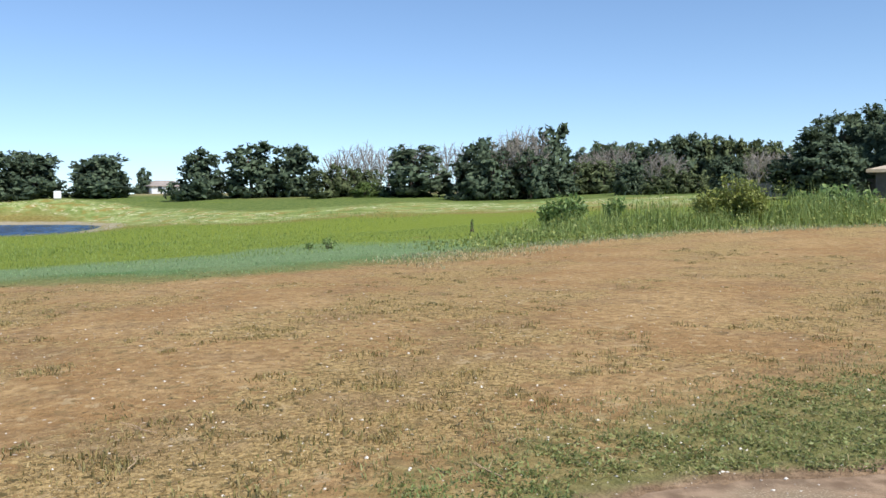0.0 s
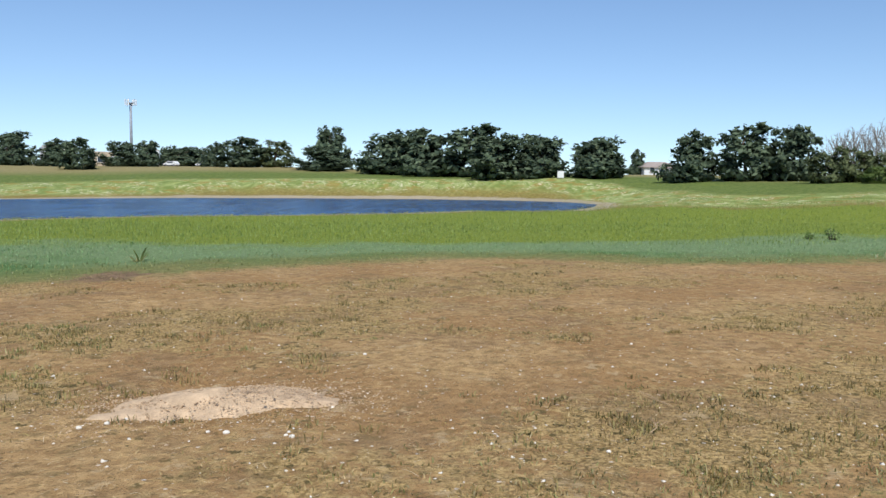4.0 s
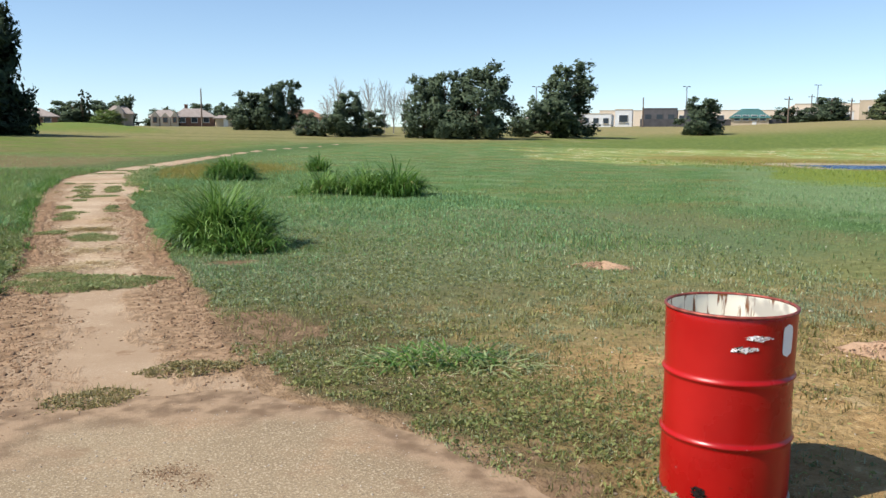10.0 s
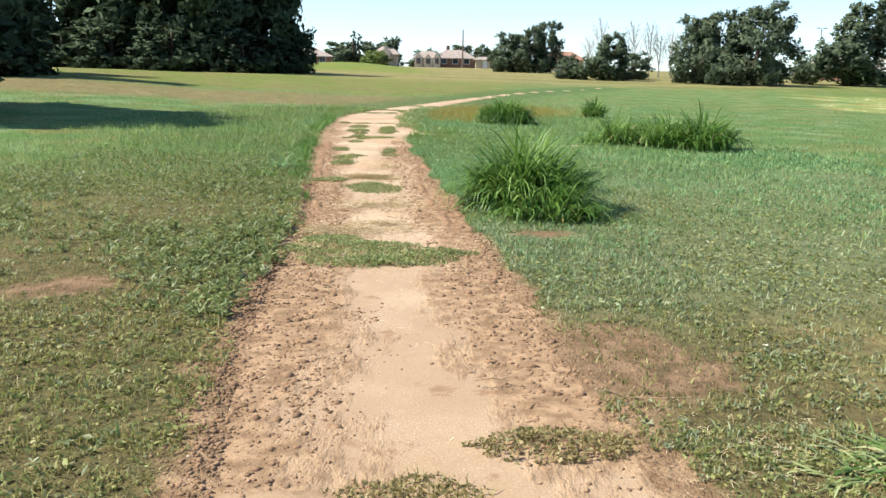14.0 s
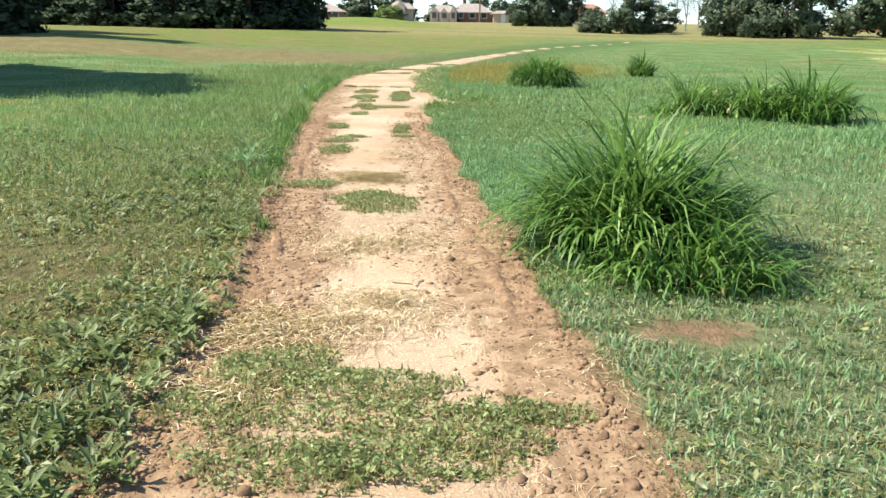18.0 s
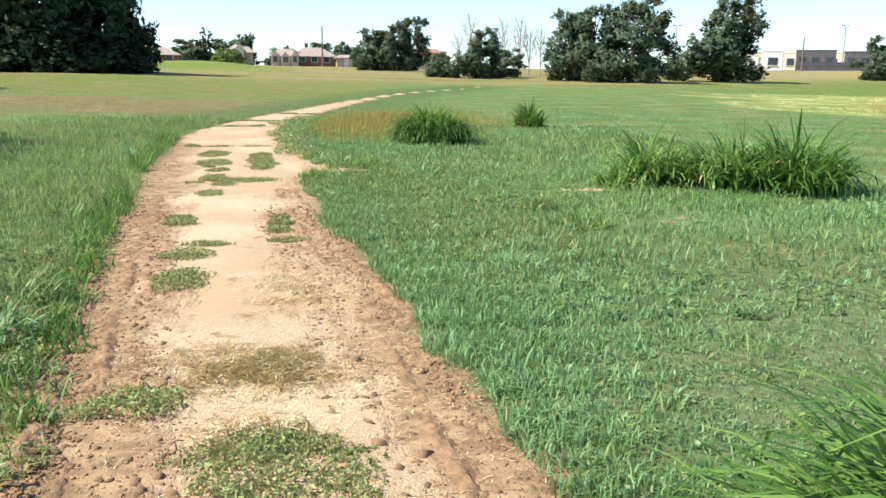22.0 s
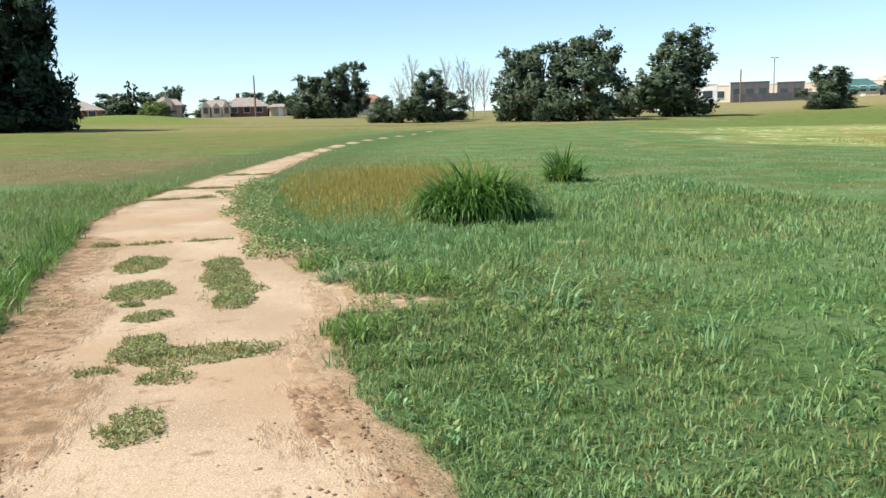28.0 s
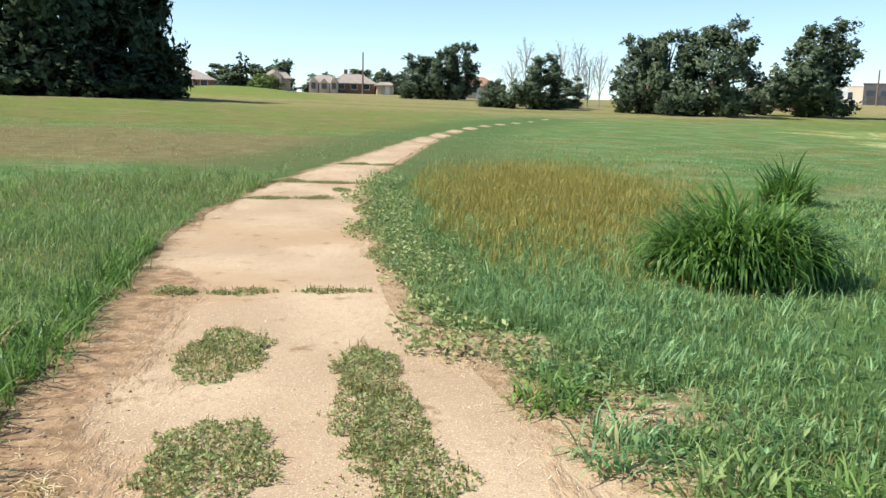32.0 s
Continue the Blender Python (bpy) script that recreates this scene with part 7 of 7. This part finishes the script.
def house(name, x, y, turn, sx, sy, wall, roof, wall_mat, roof_mat, label, windows=4, door=True, fronts=(), chimney=None, sink=0.3, ridge=0.45):
    root = empty(name, x, y, high(x, y) - sink, label, "house", "houses beyond the meadow", turn)
    part("wall", box(sx, sy, wall + sink, (0, 0, 0), 0.03), wall_mat, root)
    rf = part("roof", hip_roof(sx, sy, roof, 0.55, ridge), roof_mat, root)
    rf.location = (0, 0, wall + sink)
    for k in range(windows):
        add_window(root, -sx / 2 + sx * (k + 0.7) / (windows + 0.4), -sy / 2, sink + 1.0, 1.3, 1.2)
    if door:
        d = part("door", box(1.0, 0.1, 2.05, (sx * 0.12, -sy / 2 - 0.04, sink), 0.02), M_WHITE, root)
        part("handle", box(0.05, 0.06, 0.12, (sx * 0.12 + 0.38, -sy / 2 - 0.12, sink + 1.0), 0.01), M_STEEL, d)
    for fx, fw, fh, ft in fronts:
        g = part("gable", gable(fw, fh + sink, ft, 3.0), M_CREAM, root, "cream stone gable")
        g.location = (fx, -sy / 2 - 1.4, 0)
        add_window(g, 0, 0, sink + 0.9, fw * 0.42, fh * 0.55, M_BRICK)
    if chimney is not None:
        c = part("chimney", box(0.8, 0.7, roof + 0.9, (chimney, 0.6, wall + sink), 0.02), wall_mat, root)
        part("cap", box(1.0, 0.9, 0.15, (chimney, 0.6, wall + sink + roof + 0.9), 0.02), M_CREAM, c)
    return root


house("brick_house", 2.2, 221, 4, 9.6, 8, 2.3, 2.1, M_BRICK, M_ROOF, "brown brick house with a grey hipped roof behind the meadow", 3, False, chimney=-1.5)
house("gabled_house", -4.4, 214, 2, 6.2, 7, 2.2, 1.7, M_BRICK, M_ROOF, "cream stone house with three pointed gables and a grey roof", 1, False, fronts=((-2.2, 1.9, 2.1, 1.5), (0.1, 2.2, 1.9, 1.3), (2.2, 1.7, 2.1, 1.6)))
house("garage", 9.1, 210, 0, 3.6, 4, 2.0, 0.7, M_TAN, M_ROOF, "small tan garage beside the brick house", 0, True, ridge=0.6)
house("low_house", -32.6, 201, 8, 12.5, 9, 2.2, 1.9, M_BRICK, M_ROOF, "low brown house half hidden by tall trees", 4, False)
house("white_gable_house", -15, 224, 0, 6, 6, 3.0, 2.0, M_CREAM, M_ROOF, "pale house front among willows", 1, True, fronts=((0, 2.2, 3.4, 1.6),))
house("red_roof_house", 25, 187, -8, 9, 8, 2.3, 1.8, M_CREAM, M_REDROOF, "house with a reddish roof behind elms", 3, True)
house("red_roof_house", 57.5, 178.5, -12, 10, 8, 2.6, 2.2, M_CREAM, M_REDROOF, "house with a reddish roof seen between elms", 3, True)
house("dark_roof_house", 68, 150, -25, 11, 9, 2.3, 2.3, M_BRICK, M_ROOF, "brown house with a dark roof beyond the elms", 3, True)
house("white_house", 256, -65, -75, 12, 8, 2.4, 1.6, M_WHITE, M_ROOF, "far white house between trees", 3, True)
house("tan_roof_house", 31, -63, -150, 11, 8, 1.9, 0.9, M_GREYWALL, simple("tan_metal_roof", (0.46, 0.38, 0.28), 0.8, vary=0.15), "house with a tan roof behind dark trees", 3, True)


def hall(name, ax, ay, bx, by, deep, tall, wall_mat, label, bays=0, door_mat=None, base=None, cap=True):
    """A long flat-roofed building whose front runs from a to b."""
    a, b = Vector((ax, ay)), Vector((bx, by))
    le = (b - a).length
    mid = (a + b) / 2
    turn = math.degrees(math.atan2(b.y - a.y, b.x - a.x))
    root = empty(name, mid.x, mid.y, (high(mid.x, mid.y) if base is None else base) - 0.8, label, "building", "commercial buildings", turn)
    part("wall", box(le, deep, tall + 0.8, (0, deep / 2, 0), 0.03), wall_mat, root)
    if cap:
        part("parapet", box(le + 0.3, 0.35, 0.35, (0, 0.1, tall + 0.8), 0.03), {M_CREAM: M_TAN, M_GREYWALL: M_GREYWALL}.get(wall_mat, M_CREAM), root)
        part("roof", box(le - 0.6, deep - 0.6, 0.12, (0, deep / 2, tall + 0.8), 0.0), M_ROOF, root)
    for k in range(bays):
        add_window(root, -le / 2 + le * (k + 0.5) / bays, 0, 0.8 + tall * 0.28, min(2.4, le / bays * 0.55), tall * 0.42, M_GREYWALL if wall_mat is M_GREYWALL else door_mat)
    return root


hall("warehouse", 150, 291, 207, 256, 40, 5.6, M_SANDWALL, "long sand-coloured flat-roofed warehouse", 10)
hall("warehouse", 206, 252, 232, 234, 30, 6.0, M_SANDWALL, "long sand-coloured flat-roofed warehouse", 5)
hall("grey_store", 119.5, 206, 127, 201, 10, 4.6, M_GREYWALL, "dark grey block building with a flat roof", 3)
hall("grey_store", 128.5, 200, 133.5, 196.5, 10, 4.2, M_GREYWALL, "dark grey block building with a flat roof", 2)
hall("white_tower_building", 116.5, 216, 120.5, 213.5, 5, 4.6, M_WHITE, "white stuccoed entrance tower of a store", 1)
hall("white_store", 109, 222, 116, 217.5, 10, 3.6, M_WHITE, "low white store building", 3)
hall("brick_shed", 178.5, 192, 183.5, 187, 6, 5.2, M_TAN, "square brown shed with bare walls", 1)
hall("low_wall", 186, 172.5, 213, 138, 0.5, 2.4, M_SANDWALL, "long low sand-coloured boundary wall", 0, cap=False)
hall("low_wall", 213.2, 137.7, 216, 134, 0.5, 2.2, M_SANDWALL, "short piece of sand-coloured boundary wall", 0, cap=False)
hall("white_building", 238, 152, 247, 136, 12, 4.9, M_WHITE, "far white flat building", 4)
hall("white_building", 228, 119, 231, 113.5, 8, 5.4, M_WHITE, "white flat building behind trees", 2)
hall("white_building", 233, 108, 236, 103, 8, 5.0, M_WHITE, "white flat building behind trees", 2)
hall("tan_store", 236, 95, 239, 88.5, 8, 3.6, M_TAN, "tan store building between trees", 2)
hall("white_building", 240, 84, 241.5, 79, 8, 4.4, M_WHITE, "white flat building behind trees", 2)
hall("low_white_store", 158, 193, 170, 184.5, 8, 2.6, M_WHITE, "low white-walled store behind the meadow", 5)
house("teal_roof_building", 133, 178, -36, 8.6, 7, 1.7, 2.2, M_TAN, M_TEALROOF, "pavilion with a teal hipped metal roof", 4, True)
hall("dark_fence", 108, 187, 168, 168, 0.3, 1.1, M_GREYWALL, "dark low fence in front of the stores", 0, cap=False)


def wheel(parent, x, y, r=0.34):
    w = part("wheel", lathe([(0.02, -0.1), (r - 0.02, -0.11), (r, -0.06), (r, 0.06), (r - 0.02, 0.11), (0.02, 0.1)], 14), simple("tyre_rubber", (0.03, 0.03, 0.03), 0.8), parent)
    w.matrix_basis = pose(x, y, r, 90, 0, 0)
    part("rim", lathe([(0.02, -0.115), (0.2, -0.118), (0.21, 0.0), (0.2, 0.118), (0.02, 0.115)], 10), M_STEEL, w)


def vehicle(x, y, turn, paint, label, le=4.6, tall=1.5):
    root = empty("parked_car", x, y, high(x, y), label, "car", "parked cars", turn)
    bm = bmesh.new()
    prof = [(-le / 2, 0.35), (le / 2, 0.35), (le / 2, 0.75), (le / 2 - 0.9, 0.92), (le / 2 - 1.5, tall), (-le / 2 + 0.8, tall), (-le / 2 + 0.15, 0.95), (-le / 2, 0.8)]
    l, r = [bm.verts.new((px, -0.85, pz)) for px, pz in prof], [bm.verts.new((px, 0.85, pz)) for px, pz in prof]
    bm.faces.new(l), bm.faces.new(r[::-1])
    for k in range(len(prof)):
        bm.faces.new((l[(k + 1) % len(prof)], l[k], r[k], r[(k + 1) % len(prof)]))
    bmesh.ops.bevel(bm, geom=bm.edges[:], offset=0.06, segments=2, affect="EDGES")
    body = part("body", bm, paint, root, smooth=False)
    for s in (-1, 1):
        part("side_window", box(le * 0.42, 0.03, 0.38, (-0.15, s * 0.86, tall - 0.5), 0.01), M_GLASS, body)
    for wx in (-le * 0.31, le * 0.31):
        for s in (-1, 1):
            wheel(root, wx, s * 0.78)


for k, (x, y, t, p, c) in enumerate([(243, 76, 70, M_WHITE, "white"), (248, 68.5, 60, M_WHITE, "white"), (252, 66.5, 100, simple("silver_car_paint", (0.5, 0.52, 0.54), 0.3, 0.6), "silver"), (214, 131, 40, M_WHITE, "white"), (88, 178, -20, M_WHITE, "white")]):
    vehicle(x, y, t, p, c + " car parked far beyond the meadow")


def cell_tower(x, y, tall, ring_at, r0, label, antennas, head):
    z = high(x, y)
    root = empty("cell_tower", x, y, z - 0.2, label, "cell tower", "cell towers")
    tall, ring_at = tall - z + 0.2, ring_at - z + 0.2
    part("base_plate", lathe([(0.05, 0), (r0 * 1.8, 0), (r0 * 1.8, 0.4), (0.05, 0.4)], 20), M_GREYWALL, root)
    part("mast", tube([(0, 0, 0.3), (0, 0, ring_at * 0.5), (0, 0, ring_at)], [r0, r0 * 0.82, r0 * 0.68], 14), M_STEEL, root, smooth=True)
    if tall > ring_at + 2:
        part("upper_mast", tube([(0, 0, ring_at), (0, 0, tall - 1)], [r0 * 0.55, r0 * 0.36], 12), M_STEEL, root, smooth=True)
        part("top_antenna", tube([(0, 0, tall - 1.2), (0, 0, tall + 1.4)], [0.32, 0.28], 10), M_WHITE, root)
        part("whip", tube([(0, 0, tall + 1.4), (0, 0, tall + 2.6)], [0.06, 0.03], 6), M_STEEL, root)
    part("platform", lathe([(r0 * 0.6, ring_at - 0.15), (head * 0.55, ring_at - 0.15), (head * 0.55, ring_at + 0.1), (r0 * 0.6, ring_at + 0.1)], 18), M_STEEL, root)
    for k in range(antennas):
        a = 2 * math.pi * k / antennas
        cx, cy = head * math.cos(a), head * math.sin(a)
        arm = part("arm", tube([(0, 0, ring_at), (cx, cy, ring_at)], [0.07, 0.06], 6), M_STEEL, root)
        part("antenna", box(0.34, 0.3, 2.1, (cx, cy, ring_at - 0.9), 0.05), M_WHITE, arm)


cell_tower(219.5, 118, 45.0, 28.1, 0.78, "tall slim steel cell tower with a ring of antennas", 6, 1.5)
cell_tower(282, 102, 28.0, 27.0, 0.55, "shorter steel cell tower with an antenna cluster on top", 6, 1.7)


def utility_pole(x, y, top, label, arms=1, lamp=False):
    z = high(x, y)
    h = top - z
    root = empty("light_pole" if lamp else "utility_pole", x, y, z - 0.3, label, "pole", "far poles")
    part("pole", tube([(0, 0, 0), (0, 0, h + 0.3)], [0.2, 0.13], 8), M_STEEL if lamp else M_POLE, root)
    if lamp:
        for s in (-1, 1):
            part("lamp_head", box(0.9, 0.4, 0.2, (s * 0.8, 0, h + 0.2), 0.04), M_GREYWALL, root)
        return
    for k in range(arms):
        arm = part("crossarm", box(2.2, 0.14, 0.16, (0, 0.15, h - 0.5 - k * 0.9), 0.01), M_POLE, root)
        for s in (-0.95, -0.35, 0.35, 0.95):
            part("insulator", lathe([(0.02, 0), (0.07, 0.03), (0.06, 0.16), (0.02, 0.18)], 8), M_STEEL, arm).location = (s, 0.15, h - 0.34 - k * 0.9)


utility_pole(4.0, 203, 11.4, "dark wooden utility pole in front of a brick house", 0)
for x, y, top, lamp, arms in ((99.5, 171, 9.6, False, 0), (131, 161.6, 10, False, 1), (151, 171, 10.2, False, 1), (155, 169, 10.2, False, 1), (194, 227, 17, True, 1), (92, 215, 14, True, 1), (145, 225, 15.5, True, 1), (214, 214, 14.5, True, 1), (165, 158, 8.6, False, 0), (176, 208, 13, False, 1), (205, 190, 13, True, 1)):
    utility_pole(x, y, top, ("steel double-headed light pole" if lamp else "dark wooden utility pole") + " beyond the meadow", arms, lamp)

# yellow roadside sign on a tall frame
_s = empty("roadside_sign", 245, 171, high(245, 171), "yellow roadside sign board on two posts", "sign")
part("board", box(3.6, 0.4, 1.7, (0, 0, 4.1), 0.05), M_YELLOW, _s)
for s in (-1.6, 1.6):
    part("post", tube([(s, 0, -0.3), (s, 0, 4.7)], [0.16, 0.16], 8), M_STEEL, _s)
_s.rotation_euler[2] = radians(-55)

# white board on short legs at the tree line
_b = empty("notice_board", 145.85, -22.3, high(145.85, -22.3), "blank white notice board on two short legs", "sign")
part("board", box(1.15, 0.12, 1.15, (0, 0, 0.25), 0.02), M_WHITE, _b)
for s in (-0.4, 0.4):
    part("leg", tube([(s, 0, -0.2), (s, 0, 0.4)], [0.04, 0.04], 6), M_STEEL, _b)
_b.rotation_euler[2] = radians(-80)


def board_fence(ax, ay, bx, by, tall, label):
    """Posts, rails and upright boards along a line."""
    a, b = Vector((ax, ay)), Vector((bx, by))
    le = (b - a).length
    mid = (a + b) / 2
    z = high(mid.x, mid.y)
    turn = math.degrees(math.atan2(b.y - a.y, b.x - a.x))
    root = empty("fence", mid.x, mid.y, z - 0.1, label, "fence", "", turn)
    m = simple("weathered_fence_boards", (0.20, 0.18, 0.17), 0.95, vary=0.25, scale=3)
    board = None
    n = int(le / 0.3)
    for k in range(n):
        x = -le / 2 + (k + 0.5) * le / n
        if board is None:
            board = part("slat", box(0.27, 0.025, tall, (0, 0, 0), 0.004), m, root)
            board.location = (x, 0, 0.05)
        else:
            ob = new("slat", board.data)
            ob.parent, ob.location = root, (x, 0, 0.05 + 0.02 * math.sin(k * 7.3))
    post = None
    for k in range(int(le / 2.4) + 1):
        x = -le / 2 + k * 2.4
        if post is None:
            post = part("post", box(0.1, 0.1, tall + 0.1, (0, 0, 0), 0.008), M_STEEL, root)
            post.location = (x, -0.08, 0)
        else:
            ob = new("post", post.data)
            ob.parent, ob.location = root, (x, -0.08, 0)
    for h in (0.3, tall - 0.2):
        part("rail", box(le, 0.05, 0.09, (0, 0.05, h), 0.005), m, root)


board_fence(48, -59.8, 31, -56.8, 1.15, "weathered grey board fence below dark trees")


# ---- weeds on the bank and by the water ----
def shrub(name, x, y, w, tall, leaf, size, n, label, seed, flowers=False):
    """A loose leafy bush of several stems."""
    rng = np.random.default_rng(seed)
    root = empty(name, x, y, high(x, y) - 0.02, label, "shrub")
    tips = []
    for k in range(9):
        a, r = k * 2.4, w * rng.uniform(0.15, 0.8)
        tip = (r * math.cos(a), r * math.sin(a), tall * rng.uniform(0.6, 1.0))
        tips.append(tip)
        part("stem", tube([(0.1 * math.cos(a), 0.1 * math.sin(a), -0.05), (tip[0] * 0.6, tip[1] * 0.6, tip[2] * 0.55), tip], [0.018, 0.013, 0.005], 5), M_BARK, root)
    pick = rng.integers(0, 9, n)
    t = np.array(tips)[pick]
    c = t * rng.uniform(0.3, 1.0, (n, 1)) + rng.normal(0, w * 0.16, (n, 3))
    c[:, 2] = np.clip(c[:, 2], 0.05, tall * 1.05)
    v, f = cards(rng, c, size)
    tagged(raw("foliage", v, f, leaf, root), kind="stuff")
    return root


M_YELLOWLEAF = leafy("yellow_green_leaves", (0.14, 0.17, 0.03), (0.34, 0.36, 0.09), 0.6, 0.3)
M_SUNLEAF = leafy("sunflower_leaves", (0.09, 0.155, 0.035), (0.29, 0.38, 0.125), 1.0, 0.35)
for k, (x, y, w, h) in enumerate([(32.6, -28.9, 0.8, 1.25), (31.5, -28.7, 1.0, 1.55), (30.4, -28.6, 0.8, 1.4), (29.9, -30.5, 0.6, 1.35), (24.9, -37.3, 1.0, 1.15), (24.5, -38.3, 1.1, 1.3), (23.1, -38.0, 1.0, 1.1)]):
    shrub("wild_sunflower_bush", x, y, w, h, M_SUNLEAF, 0.13, 720, "broad-leaved wild sunflower bush on the bank", 200 + k)


def weed_bank():
    rng = np.random.default_rng(91)
    out = lambda x, y: signed(DRY, x, y) + 0.9 * patchy(x, y, 0.45, 94) + 0.6 * patchy(x, y, 1.3, 95)  # noqa: E731
    p = field(rng, 14, 34, -50, -17, 85, lambda x, y: (out(x, y) > -0.2) * np.clip((out(x, y) + 0.4) / 2.0, 0.15, 1) * np.clip((6.5 - out(x, y)) / 3, 0, 1) * np.clip((-17.5 - y) / 6, 0, 1))
    d = out(p[:, 0], p[:, 1])
    h = (0.75 + 0.35 * patchy(p[:, 0], p[:, 1], 0.9, 93)) * np.clip(0.12 + d / 3.2, 0.12, 1.1) * np.interp(p[:, 1], [-45, -36, -32, -29, -25, -22, -18], [1.2, 1.35, 1.75, 1.4, 0.55, 0.25, 0.2]) * rng.uniform(0.6, 1.15, len(p))
    blade = leafy("tall_weed_blades", (0.12, 0.18, 0.04), (0.38, 0.45, 0.15), 0.4, 0.4)
    grow("tall_weeds", p, h, 0.026, blade, "tall green weeds along the edge of the dry bank", rng, 0.22)
    q = field(rng, 13, 30, -48, -14, 70, lambda x, y: np.clip((out(x, y) + 1.6) / 1.2, 0, 1) * np.clip((2.2 - out(x, y)) / 1.0, 0, 1))
    w = rng.uniform(size=len(q)) < 0.55 + 0.5 * patchy(q[:, 0], q[:, 1], 0.8, 96)
    grow("bank_edge_grass", q[w], 0.12, 0.02, M_GREYGREEN, "low grey-green grass at the weeds' foot", rng, 0.9)
    grow("bank_edge_grass", q[~w], 0.10, 0.02, M_STRAW, "rough straw-coloured grass at the edge of the dry bank", rng, 0.9)
    c = np.column_stack([p, rise(p[:, 0], p[:, 1]) + h * rng.uniform(0.1, 0.95, len(p))])
    v, f = cards(rng, c + rng.normal(0, 0.06, c.shape), 0.065)
    tagged(raw("tall_weed_leaves", v, f, M_YELLOWLEAF), "leaves of tall green weeds along the bank", "weeds", kind="stuff")


weed_bank()
for k, (x, y, w, h) in enumerate([(25.2, -32.7, 0.8, 2.0), (24.6, -32.9, 0.8, 1.75), (25.9, -31.9, 0.8, 1.6), (24.0, -32.6, 0.7, 1.5)]):
    shrub("yellow_green_bush", x, y, w, h, M_YELLOWLEAF, 0.07, 1900, "yellow-green flowering weed bush on the bank", 220 + k)
grass_clump("small_green_plant", 20.0, 3.35, 0.2, 0.2, 0.55, 16, M_CLOVER, "small leaning green plant at the foot of the bank", 301, 0.6, 0.1, 0.05, 0.7)
for k, (x, y, w, h) in enumerate([(29.5, -16.4, 0.4, 0.42), (30.1, -15.9, 0.3, 0.22), (37.0, -27.5, 0.12, 0.7)]):
    shrub("small_green_bush", x, y, w, h, M_SUNLEAF, 0.05, 150, "small leafy green weed in the sedge", 310 + k)
